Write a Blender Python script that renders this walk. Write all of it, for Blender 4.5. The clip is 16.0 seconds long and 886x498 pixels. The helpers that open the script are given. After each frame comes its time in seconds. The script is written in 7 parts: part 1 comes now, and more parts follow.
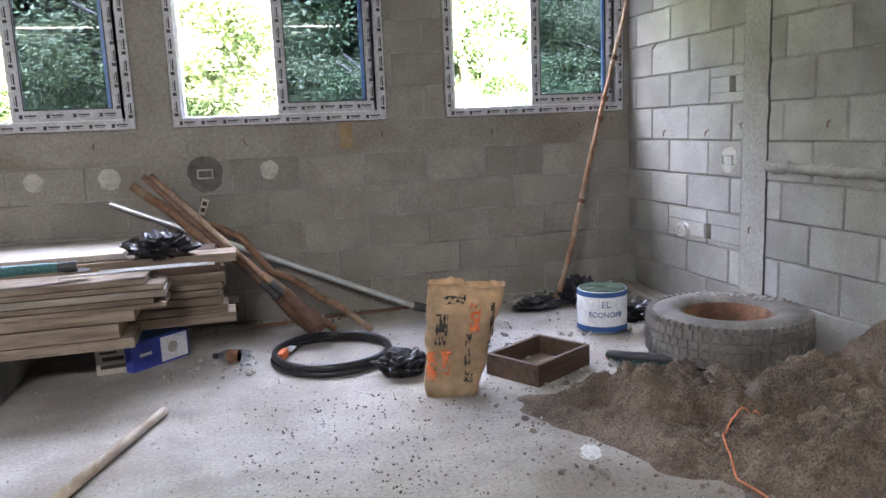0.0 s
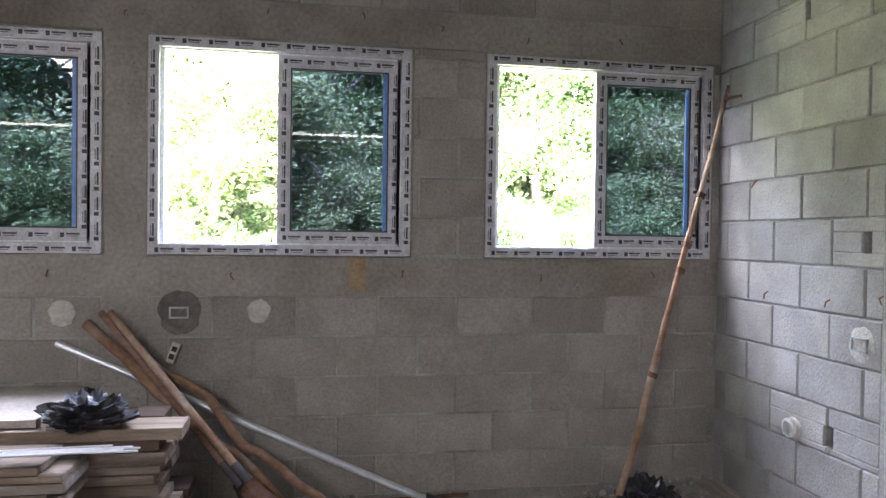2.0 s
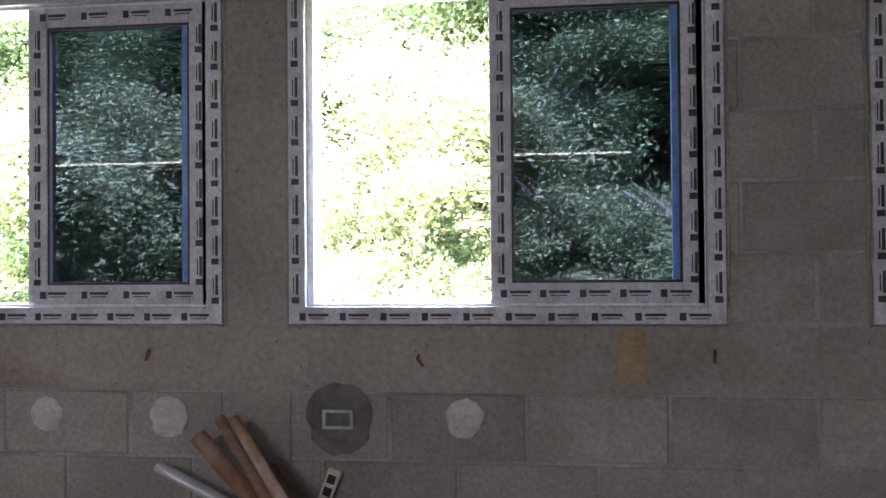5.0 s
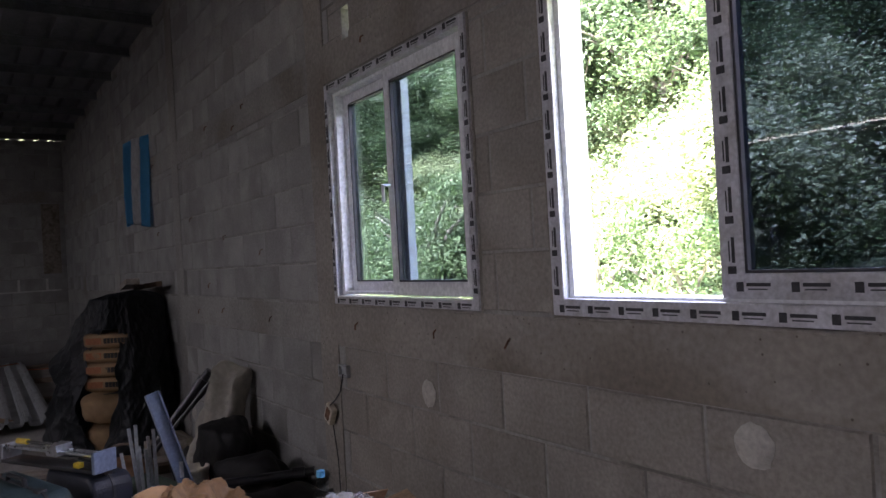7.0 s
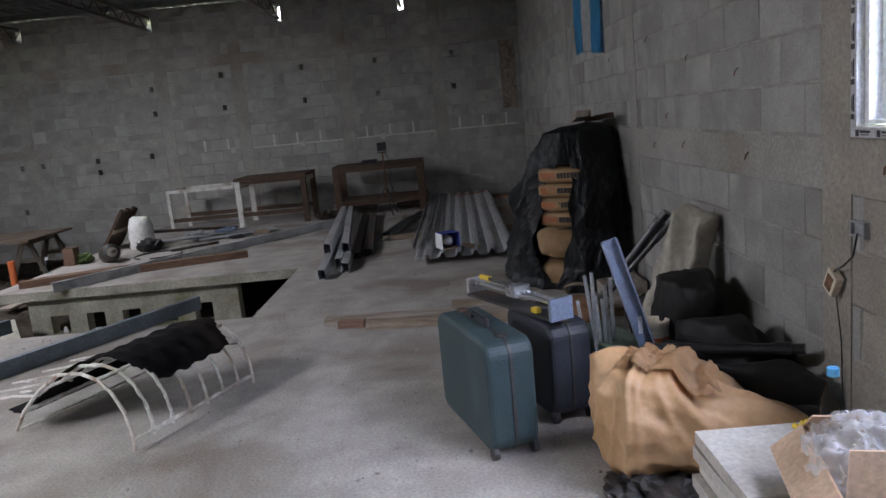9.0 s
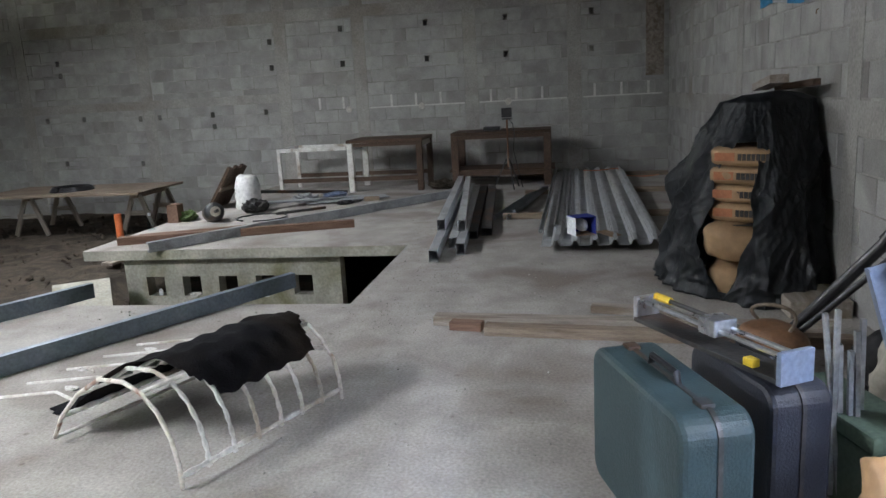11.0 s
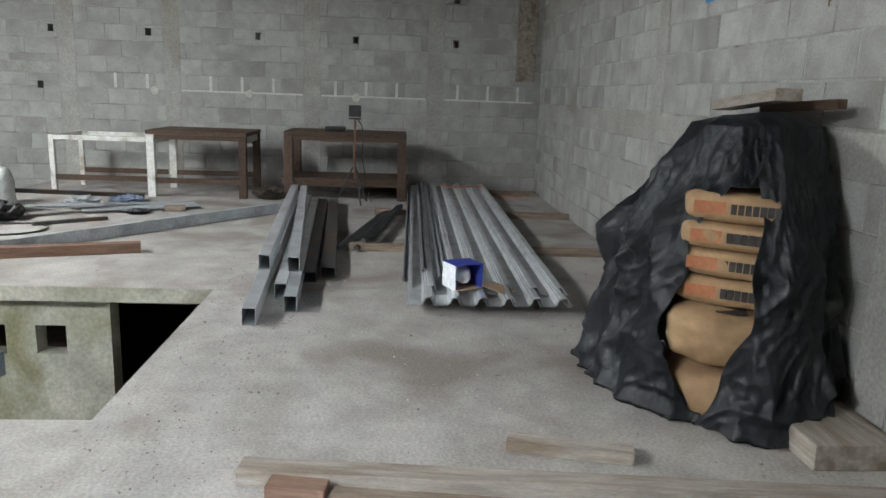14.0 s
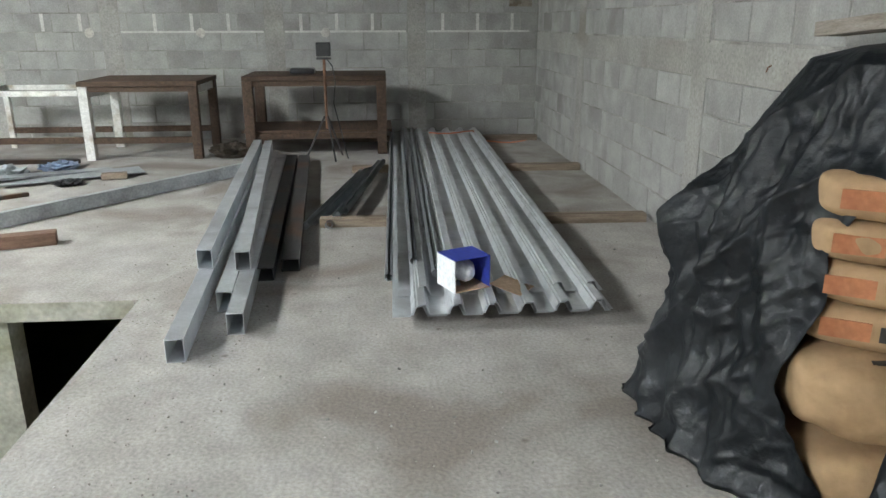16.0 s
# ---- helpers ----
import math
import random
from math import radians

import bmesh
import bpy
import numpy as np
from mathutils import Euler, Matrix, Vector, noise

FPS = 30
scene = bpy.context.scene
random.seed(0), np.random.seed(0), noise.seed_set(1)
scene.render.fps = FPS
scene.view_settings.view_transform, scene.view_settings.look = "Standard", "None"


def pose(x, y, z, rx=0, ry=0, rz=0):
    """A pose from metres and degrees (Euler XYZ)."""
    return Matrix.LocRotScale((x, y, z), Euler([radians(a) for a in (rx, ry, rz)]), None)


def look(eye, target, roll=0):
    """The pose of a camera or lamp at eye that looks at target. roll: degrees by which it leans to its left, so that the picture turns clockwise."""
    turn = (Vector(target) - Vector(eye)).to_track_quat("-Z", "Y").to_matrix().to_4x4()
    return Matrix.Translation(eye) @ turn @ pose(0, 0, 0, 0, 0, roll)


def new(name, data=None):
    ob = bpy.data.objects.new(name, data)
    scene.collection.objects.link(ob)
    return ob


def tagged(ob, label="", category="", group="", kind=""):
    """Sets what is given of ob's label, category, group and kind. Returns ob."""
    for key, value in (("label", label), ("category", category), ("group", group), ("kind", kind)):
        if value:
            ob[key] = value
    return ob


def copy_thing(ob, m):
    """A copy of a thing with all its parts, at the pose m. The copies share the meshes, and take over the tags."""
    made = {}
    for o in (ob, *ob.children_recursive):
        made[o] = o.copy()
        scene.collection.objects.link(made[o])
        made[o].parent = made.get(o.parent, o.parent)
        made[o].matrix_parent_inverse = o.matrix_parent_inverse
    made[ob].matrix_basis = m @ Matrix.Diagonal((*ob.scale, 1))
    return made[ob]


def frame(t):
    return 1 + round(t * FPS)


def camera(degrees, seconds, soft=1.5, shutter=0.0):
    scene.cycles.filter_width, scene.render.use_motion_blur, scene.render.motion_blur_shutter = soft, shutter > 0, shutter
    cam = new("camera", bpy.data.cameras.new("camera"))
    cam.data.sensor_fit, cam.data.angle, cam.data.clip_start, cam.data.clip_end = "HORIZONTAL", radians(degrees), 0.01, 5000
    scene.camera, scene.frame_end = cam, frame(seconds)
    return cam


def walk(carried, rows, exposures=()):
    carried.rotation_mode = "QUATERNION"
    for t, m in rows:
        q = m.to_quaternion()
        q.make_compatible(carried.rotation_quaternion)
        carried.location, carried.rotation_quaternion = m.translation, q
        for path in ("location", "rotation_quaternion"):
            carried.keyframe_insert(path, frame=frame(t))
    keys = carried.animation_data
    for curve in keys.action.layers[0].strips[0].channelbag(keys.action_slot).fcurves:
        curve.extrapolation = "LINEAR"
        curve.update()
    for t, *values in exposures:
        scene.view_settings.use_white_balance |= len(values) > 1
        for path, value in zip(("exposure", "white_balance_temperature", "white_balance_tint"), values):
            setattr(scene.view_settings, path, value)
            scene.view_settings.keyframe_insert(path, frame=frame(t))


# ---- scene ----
cam = camera(61.9, 16.0)
PATH = [
    (0, (0.072, 0.606, 1.145), (0.593, 2.509, 0.816), -2.4),
    (0.5, (0.142, 0.89, 1.168), (0.697, 2.784, 0.841), -1.6),
    (1, (0.291, 1.1, 1.211), (0.842, 3.005, 0.949), -1.4),
    (1.5, (0.517, 1.302, 1.301), (0.933, 3.247, 1.098), -1.6),
    (2, (0.528, 1.506, 1.308), (0.871, 3.476, 1.271), 0.8),
    (2.5, (0.575, 1.734, 1.356), (0.907, 3.706, 1.377), 1.0),
    (3, (0.621, 1.912, 1.348), (0.934, 3.887, 1.372), 0.9),
    (3.2, (0.649, 2.025, 1.368), (0.929, 4.005, 1.39), 0.7),
    (5.3, (0.376, 3.189, 1.398), (0.01, 5.155, 1.428), -0.4),
    (5.5, (0.337, 3.258, 1.408), (-0.154, 5.196, 1.444), -0.3),
    (6, (0.213, 3.391, 1.416), (-0.672, 5.184, 1.466), -0.4),
    (6.5, (0.129, 3.596, 1.414), (-1.183, 5.103, 1.51), -1.0),
    (7, (0.015, 3.696, 1.395), (-1.656, 4.796, 1.415), -3.2),
    (7.5, (-0.195, 3.715, 1.379), (-1.982, 4.612, 1.349), -2.7),
    (8, (-0.349, 3.752, 1.377), (-2.246, 4.365, 1.227), -4.1),
    (8.5, (-0.474, 3.76, 1.413), (-2.449, 3.97, 1.183), -6.0),
    (9, (-0.633, 3.786, 1.394), (-2.603, 3.759, 1.047), -5.4),
    (9.5, (-0.834, 3.703, 1.363), (-2.794, 3.633, 0.97), -3.7),
    (10, (-1.057, 3.611, 1.353), (-3.013, 3.504, 0.95), -3.2),
    (10.2, (-1.162, 3.616, 1.341), (-3.114, 3.456, 0.932), -3.1),
    (12.3, (-2.445, 3.417, 1.336), (-4.361, 3.006, 0.936), -2.2),
    (12.5, (-2.559, 3.372, 1.323), (-4.474, 2.963, 0.915), -1.8),
    (13, (-2.88, 3.283, 1.335), (-4.821, 3.033, 0.924), -0.0),
    (13.5, (-3.27, 3.309, 1.306), (-5.226, 3.252, 0.892), 0.8),
    (14, (-3.528, 3.318, 1.284), (-5.481, 3.449, 0.872), 2.1),
    (14.5, (-3.869, 3.32, 1.292), (-5.792, 3.676, 0.876), 2.8),
    (15, (-4.128, 3.425, 1.298), (-6.057, 3.675, 0.832), -1.5),
    (15.2, (-4.205, 3.447, 1.292), (-6.128, 3.637, 0.775), -1.3),
    (15.5, (-4.396, 3.443, 1.284), (-6.303, 3.608, 0.703), -0.8),
    (16, (-4.687, 3.375, 1.303), (-6.593, 3.532, 0.715), -0.1),
]
EXPOSURES = [(0, 6.05, 6450, 21), (1.5, 5.95, 6400, 23), (3.0, 5.75, 6350, 27), (5.5, 5.05, 6300, 32), (6.5, 4.65, 6300, 33), (7.5, 4.75, 6300, 33), (8.5, 5.5, 6250, 26), (10, 6.15, 6200, 19), (12.5, 6.95, 6250, 15), (14.5, 7.4, 6300, 13), (16, 7.6, 6350, 11)]
walk(cam, [(t, look(eye, target, roll)) for t, eye, target, roll in PATH], EXPOSURES)

# ---------------- world, sun, daylight ----------------
world = bpy.data.worlds.new("world")
scene.world = world
world.use_nodes = True
wnt = world.node_tree
sky = wnt.nodes.new("ShaderNodeTexSky")
sky.sky_type = "NISHITA"
sky.sun_disc = False
sky.dust_density = 4.0
sky.air_density = 1.4
sky.sun_elevation = radians(62)
sky.sun_rotation = radians(200)
wbg = wnt.nodes["Background"]
wbg.inputs[1].default_value = 0.15
wnt.links.new(sky.outputs[0], wbg.inputs[0])
sun_data = bpy.data.lights.new("sun", "SUN")
sun_data.energy, sun_data.angle, sun_data.color = 5.0, radians(3.0), (1.0, 0.95, 0.87)
sun = new("sun", sun_data)
sun.matrix_world = look((-4.0, -9.4, 20.0), (0.0, 0.0, 0.0))

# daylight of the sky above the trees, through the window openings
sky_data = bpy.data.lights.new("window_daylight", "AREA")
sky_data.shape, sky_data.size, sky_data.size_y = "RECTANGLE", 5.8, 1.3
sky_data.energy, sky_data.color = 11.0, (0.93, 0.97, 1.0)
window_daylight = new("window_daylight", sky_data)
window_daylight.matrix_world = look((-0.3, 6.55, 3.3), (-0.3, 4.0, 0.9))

# fill lamps added under unseen roof holes: x0, x1, y0, y1, power
ROOF_FILLS = [(-3.0, -1.0, -2.7, -1.5, 8.0), (-9.6, -8.0, -2.9, -1.7, 3.2)]
for a, b, c, d, power in ROOF_FILLS:
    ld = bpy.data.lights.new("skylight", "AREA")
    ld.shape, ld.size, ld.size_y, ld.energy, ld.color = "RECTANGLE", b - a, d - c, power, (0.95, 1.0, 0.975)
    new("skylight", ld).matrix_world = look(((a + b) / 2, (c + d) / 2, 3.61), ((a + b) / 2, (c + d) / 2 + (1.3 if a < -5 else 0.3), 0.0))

# ---------------- materials ----------------


def mat(name, c1, c2, scale=6.0, rough=0.8, metal=0.0, bump=0.3, bscale=60.0, rnd=0.0, c3=None, spec=0.5,
        stretch=(1, 1, 1), island=False, bdist=0.01, spots=None, bumpmid=0.0, grain=0.2):
    """Procedural surface: two colours mixed by cloudy noise, a third in patches, fine grain in the relief."""
    m = bpy.data.materials.new(name)
    m.use_nodes = True
    nt = m.node_tree
    N, L = nt.nodes.new, nt.links.new
    b = nt.nodes["Principled BSDF"]
    tc = N("ShaderNodeTexCoord")
    mp = N("ShaderNodeMapping")
    mp.inputs["Scale"].default_value = stretch
    L(tc.outputs["Object"], mp.inputs[0])
    vec = mp.outputs[0]
    if rnd or island:
        src = N("ShaderNodeNewGeometry").outputs["Random Per Island"] if island else N("ShaderNodeObjectInfo").outputs["Random"]
        sc = N("ShaderNodeMath"); sc.operation = "MULTIPLY"; sc.inputs[1].default_value = 37.0
        L(src, sc.inputs[0])
        ad = N("ShaderNodeVectorMath"); ad.operation = "ADD"
        L(vec, ad.inputs[0]); L(sc.outputs[0], ad.inputs[1])
        vec = ad.outputs[0]
    n1 = N("ShaderNodeTexNoise"); n1.inputs["Scale"].default_value = scale; n1.inputs["Detail"].default_value = 6.0
    n1.inputs["Roughness"].default_value = 0.62
    L(vec, n1.inputs["Vector"])
    r1 = N("ShaderNodeValToRGB")
    r1.color_ramp.elements[0].position, r1.color_ramp.elements[1].position = 0.34, 0.66
    r1.color_ramp.elements[0].color, r1.color_ramp.elements[1].color = (*c1, 1), (*c2, 1)
    L(n1.outputs[0], r1.inputs[0])
    col = r1.outputs[0]
    n2 = N("ShaderNodeTexNoise"); n2.inputs["Scale"].default_value = bscale; n2.inputs["Detail"].default_value = 4.0
    L(vec, n2.inputs["Vector"])
    if c3 is not None:
        n3 = N("ShaderNodeTexNoise"); n3.inputs["Scale"].default_value = scale * 0.37; n3.inputs["Detail"].default_value = 5.0
        n3.inputs["Distortion"].default_value = 0.6
        L(vec, n3.inputs["Vector"])
        r3 = N("ShaderNodeValToRGB")
        r3.color_ramp.elements[0].position, r3.color_ramp.elements[1].position = 0.5, 0.68
        L(n3.outputs[0], r3.inputs[0])
        mx = N("ShaderNodeMixRGB"); mx.inputs[2].default_value = (*c3, 1)
        L(r3.outputs[0], mx.inputs[0]); L(col, mx.inputs[1])
        col = mx.outputs[0]
    if spots is not None:
        v = N("ShaderNodeTexVoronoi"); v.inputs["Scale"].default_value = spots[0]
        L(vec, v.inputs["Vector"])
        rs = N("ShaderNodeValToRGB")
        rs.color_ramp.elements[0].position, rs.color_ramp.elements[1].position = spots[1], spots[1] + 0.06
        rs.color_ramp.elements[0].color, rs.color_ramp.elements[1].color = (1, 1, 1, 1), (0, 0, 0, 1)
        L(v.outputs["Distance"], rs.inputs[0])
        mx = N("ShaderNodeMixRGB"); mx.inputs[2].default_value = (*spots[2], 1)
        L(rs.outputs[0], mx.inputs[0]); L(col, mx.inputs[1])
        col = mx.outputs[0]
    # fine grain on the colour
    g = N("ShaderNodeMapRange"); g.inputs[1].default_value, g.inputs[2].default_value = 0.25, 0.75
    g.inputs[3].default_value, g.inputs[4].default_value = 1 - grain, 1 + grain
    L(n2.outputs[0], g.inputs[0])
    hs = N("ShaderNodeHueSaturation")
    L(col, hs.inputs["Color"])
    val = g.outputs[0]
    if rnd or island:
        rr = N("ShaderNodeMapRange"); rr.inputs[3].default_value, rr.inputs[4].default_value = 1 - rnd, 1 + rnd
        L(src, rr.inputs[0])
        mu = N("ShaderNodeMath"); mu.operation = "MULTIPLY"
        L(val, mu.inputs[0]); L(rr.outputs[0], mu.inputs[1])
        val = mu.outputs[0]
    L(val, hs.inputs["Value"])
    L(hs.outputs[0], b.inputs["Base Color"])
    b.inputs["Roughness"].default_value = rough
    rv = N("ShaderNodeMapRange"); rv.inputs[3].default_value, rv.inputs[4].default_value = max(0.03, rough - 0.12), min(1, rough + 0.12)
    L(n1.outputs[0], rv.inputs[0]); L(rv.outputs[0], b.inputs["Roughness"])
    b.inputs["Metallic"].default_value = metal
    b.inputs["Specular IOR Level"].default_value = spec
    if bump:
        bp = N("ShaderNodeBump"); bp.inputs["Strength"].default_value = bump; bp.inputs["Distance"].default_value = bdist
        h = n2.outputs[0]
        if bumpmid:
            sm = N("ShaderNodeMath"); sm.operation = "MULTIPLY_ADD"; sm.inputs[1].default_value = bumpmid
            L(n1.outputs[0], sm.inputs[0]); L(n2.outputs[0], sm.inputs[2])
            h = sm.outputs[0]
        L(h, bp.inputs["Height"]); L(bp.outputs[0], b.inputs["Normal"])
    return m


M_BLOCK = mat("block", (0.29, 0.282, 0.265), (0.40, 0.392, 0.37), 4, 0.92, 0, 0.7, 90, 0.13, (0.25, 0.24, 0.222), 0.2, bdist=0.006, grain=0.14)
M_BLOCKN = mat("rubbed_block", (0.282, 0.257, 0.226), (0.378, 0.35, 0.313), 3, 0.93, 0, 0.6, 80, 0.05, (0.25, 0.23, 0.203), 0.2, bdist=0.006, grain=0.2)
M_CONCN = mat("warm_concrete", (0.28, 0.255, 0.223), (0.365, 0.338, 0.3), 3, 0.92, 0, 0.5, 50, 0, (0.22, 0.19, 0.155), 0.2, spots=(26, 0.05, (0.14, 0.12, 0.1)), grain=0.2)
M_MORTAR = mat("mortar", (0.285, 0.275, 0.255), (0.4, 0.388, 0.36), 7, 0.95, 0, 0.6, 70, 0, (0.2, 0.19, 0.17), 0.2)
M_LIME = mat("lime_mortar", (0.5, 0.49, 0.46), (0.62, 0.61, 0.58), 9, 0.95, 0, 0.6, 60)
M_CONC = mat("cast_concrete", (0.29, 0.28, 0.258), (0.38, 0.368, 0.342), 3, 0.9, 0, 0.4, 50, 0, (0.24, 0.22, 0.19), 0.2, spots=(26, 0.05, (0.14, 0.13, 0.12)))
M_FLOOR = mat("floor_concrete", (0.31, 0.287, 0.262), (0.44, 0.415, 0.385), 3.4, 0.86, 0, 0.3, 70, 0, (0.24, 0.208, 0.182), 0.3, spots=(4.3, 0.02, (0.2, 0.175, 0.15)), bumpmid=1.5, grain=0.22)
M_SLAB = mat("slab_edge", (0.33, 0.32, 0.27), (0.5, 0.48, 0.41), 4, 0.9, 0, 0.4, 40, 0, (0.22, 0.21, 0.13), 0.2)
M_SAND = mat("sand", (0.13, 0.098, 0.075), (0.27, 0.215, 0.17), 9, 0.98, 0, 1.0, 120, 0, (0.16, 0.13, 0.11), 0.1, bdist=0.02, grain=0.5)
M_SOIL_PITDARK = mat("soil", (0.05, 0.042, 0.034), (0.11, 0.09, 0.07), 5, 0.98, 0, 1.0, 50, 0, (0.04, 0.034, 0.028), 0.1, bdist=0.03)
M_PEBBLE = mat("pebble", (0.24, 0.225, 0.205), (0.4, 0.38, 0.35), 20, 0.9, 0, 0.4, 90, 0.35, island=True)
M_DIRT = mat("dirt_crumb", (0.12, 0.1, 0.085), (0.22, 0.19, 0.165), 20, 0.95, 0, 0.4, 90, 0.3, island=True)
M_DARKBAG = mat("dull_black_bag", (0.01, 0.01, 0.011), (0.022, 0.021, 0.021), 9, 0.6, 0, 0.4, 30, spec=0.3)
M_WOOD = mat("old_timber", (0.19, 0.145, 0.108), (0.33, 0.265, 0.205), 5, 0.8, 0, 0.4, 60, 0.22, (0.16, 0.12, 0.085), 0.25, (1, 9, 9))
M_WOODG = mat("grey_plank", (0.25, 0.215, 0.18), (0.41, 0.365, 0.315), 4, 0.85, 0, 0.4, 50, 0.2, (0.2, 0.16, 0.12), 0.2, (1, 8, 8))
M_PALEWOOD = mat("pale_wood", (0.42, 0.35, 0.27), (0.55, 0.48, 0.39), 5, 0.7, 0, 0.3, 50, 0, (0.35, 0.28, 0.21), 0.3, (9, 1, 9))
M_WOODD = mat("dark_timber", (0.05, 0.032, 0.022), (0.11, 0.07, 0.048), 5, 0.7, 0, 0.35, 50, 0.15, None, 0.3, (1, 8, 8))
M_WOODR = mat("red_timber", (0.15, 0.088, 0.062), (0.25, 0.155, 0.11), 5, 0.75, 0, 0.35, 50, 0.15, None, 0.3, (1, 8, 8))
M_BARK = mat("peeled_branch", (0.16, 0.085, 0.05), (0.33, 0.2, 0.125), 9, 0.75, 0, 0.6, 40, 0.2, (0.42, 0.33, 0.25), 0.3)
M_WHITEP = mat("white_paint", (0.58, 0.57, 0.54), (0.75, 0.74, 0.71), 12, 0.6, 0, 0.2, 60, 0, (0.36, 0.31, 0.25))
M_PVC = mat("pvc", (0.76, 0.77, 0.79), (0.85, 0.86, 0.88), 6, 0.35, 0, 0.05, 60)
M_FILM = mat("protective_film", (0.5, 0.5, 0.53), (0.66, 0.66, 0.7), 30, 0.4, 0, 0.35, 90, 0, (0.45, 0.44, 0.44))
M_SLOT = mat("black_print", (0.02, 0.02, 0.024), (0.045, 0.045, 0.05), 30, 0.5, 0, 0.0)
M_BLUEP = mat("blue_film", (0.1, 0.22, 0.5), (0.16, 0.3, 0.62), 14, 0.4, 0, 0.1)
M_GALV = mat("galvanised", (0.6, 0.62, 0.64), (0.74, 0.76, 0.78), 9, 0.36, 0.55, 0.04, 60, 0.06, (0.48, 0.49, 0.5), grain=0.06)
M_ROOF = mat("roof_sheet", (0.11, 0.115, 0.12), (0.18, 0.185, 0.19), 7, 0.55, 0.2, 0.2, 60, 0.1)
M_GALVD = mat("weathered_galv", (0.34, 0.36, 0.375), (0.48, 0.5, 0.515), 7, 0.5, 0.35, 0.2, 60, 0.1, (0.2, 0.2, 0.2))
M_STEELB = mat("primed_steel", (0.15, 0.19, 0.24), (0.23, 0.275, 0.33), 6, 0.45, 0.3, 0.15, 60, 0, (0.12, 0.15, 0.18))
M_STEELD = mat("dark_steel", (0.045, 0.045, 0.048), (0.09, 0.088, 0.085), 8, 0.5, 0.5, 0.2, 60, 0, (0.12, 0.07, 0.045))
M_RUST = mat("rust", (0.14, 0.065, 0.035), (0.26, 0.14, 0.085), 14, 0.85, 0.2, 0.5, 70, 0, (0.09, 0.05, 0.035))
M_RUBBER = mat("rubber", (0.12, 0.112, 0.102), (0.23, 0.215, 0.195), 5, 0.85, 0, 0.4, 60, 0, (0.07, 0.066, 0.062), 0.25)
M_BLACK = mat("black_plastic", (0.012, 0.012, 0.014), (0.03, 0.03, 0.033), 10, 0.32, 0, 0.2, 40)
M_TARP = mat("black_sheeting", (0.014, 0.017, 0.02), (0.032, 0.037, 0.042), 9, 0.4, 0, 0.5, 22, 0, (0.06, 0.065, 0.07), 0.5, bdist=0.016, grain=0.1)
M_SACK = mat("kraft_paper", (0.3, 0.19, 0.1), (0.4, 0.265, 0.15), 6, 0.75, 0, 0.4, 16, 0, (0.38, 0.26, 0.15), 0.25)
M_KRAFT = mat("bag_paper", (0.5, 0.36, 0.22), (0.6, 0.45, 0.29), 6, 0.75, 0, 0.35, 24, 0, (0.44, 0.32, 0.2))
M_WOVEN = mat("woven_sack", (0.42, 0.25, 0.125), (0.54, 0.345, 0.185), 4, 0.45, 0, 0.3, 45, 0, (0.36, 0.22, 0.1), 0.4, grain=0.08, bdist=0.006)
M_WOVENW = mat("pale_woven_sack", (0.34, 0.315, 0.26), (0.48, 0.445, 0.375), 5, 0.6, 0, 0.5, 30)
M_WHITEW = mat("white_sack", (0.66, 0.66, 0.65), (0.8, 0.8, 0.79), 7, 0.6, 0, 0.5, 25)
M_ORANGE = mat("orange_print", (0.62, 0.14, 0.04), (0.72, 0.2, 0.07), 12, 0.65, 0, 0.1)
M_FADED = mat("faded_orange_print", (0.36, 0.13, 0.055), (0.48, 0.2, 0.095), 20, 0.75, 0, 0.3, 30)
M_PRINT = mat("black_ink", (0.02, 0.018, 0.016), (0.05, 0.045, 0.04), 12, 0.7, 0, 0.0)
M_BLUEINK = mat("blue_ink", (0.02, 0.08, 0.24), (0.035, 0.11, 0.3), 12, 0.6, 0, 0.1)
M_CASE = mat("suitcase_shell", (0.0263, 0.0476, 0.0522), (0.0413, 0.0680, 0.0725), 4, 0.5, 0, 0.25, 120, 0, (0.07, 0.115, 0.135), 0.4)
M_CASED = mat("dark_suitcase_shell", (0.018, 0.02, 0.03), (0.035, 0.04, 0.052), 4, 0.5, 0, 0.25, 120)
M_GREEN = mat("green_box_paint", (0.1, 0.15, 0.11), (0.15, 0.21, 0.155), 5, 0.6, 0, 0.2)
M_TEAL = mat("teal_bristle", (0.03, 0.11, 0.11), (0.05, 0.17, 0.165), 40, 0.6, 0, 0.5, 80)
M_BLUEBOX = mat("blue_card", (0.03, 0.045, 0.3), (0.045, 0.07, 0.4), 4, 0.45, 0, 0.05)
M_CYAN = mat("cyan_card", (0.1, 0.42, 0.75), (0.16, 0.52, 0.82), 5, 0.45, 0, 0.05)
M_WHITEC = mat("white_card", (0.72, 0.74, 0.77), (0.82, 0.83, 0.86), 5, 0.5, 0, 0.05)
M_GREYC = mat("grey_card", (0.38, 0.34, 0.29), (0.48, 0.44, 0.38), 7, 0.8, 0, 0.1)
M_CARD = mat("cardboard", (0.52, 0.36, 0.24), (0.62, 0.44, 0.3), 5, 0.75, 0, 0.15, 60, 0, (0.46, 0.32, 0.21))
M_TILE = mat("ceramic_tile", (0.52, 0.49, 0.44), (0.62, 0.6, 0.55), 6, 0.35, 0, 0.1, 60, 0.08, (0.44, 0.41, 0.37))
M_FLAGB = mat("sky_blue_cloth", (0.05, 0.32, 0.62), (0.08, 0.4, 0.7), 5, 0.8, 0, 0.2, 60)
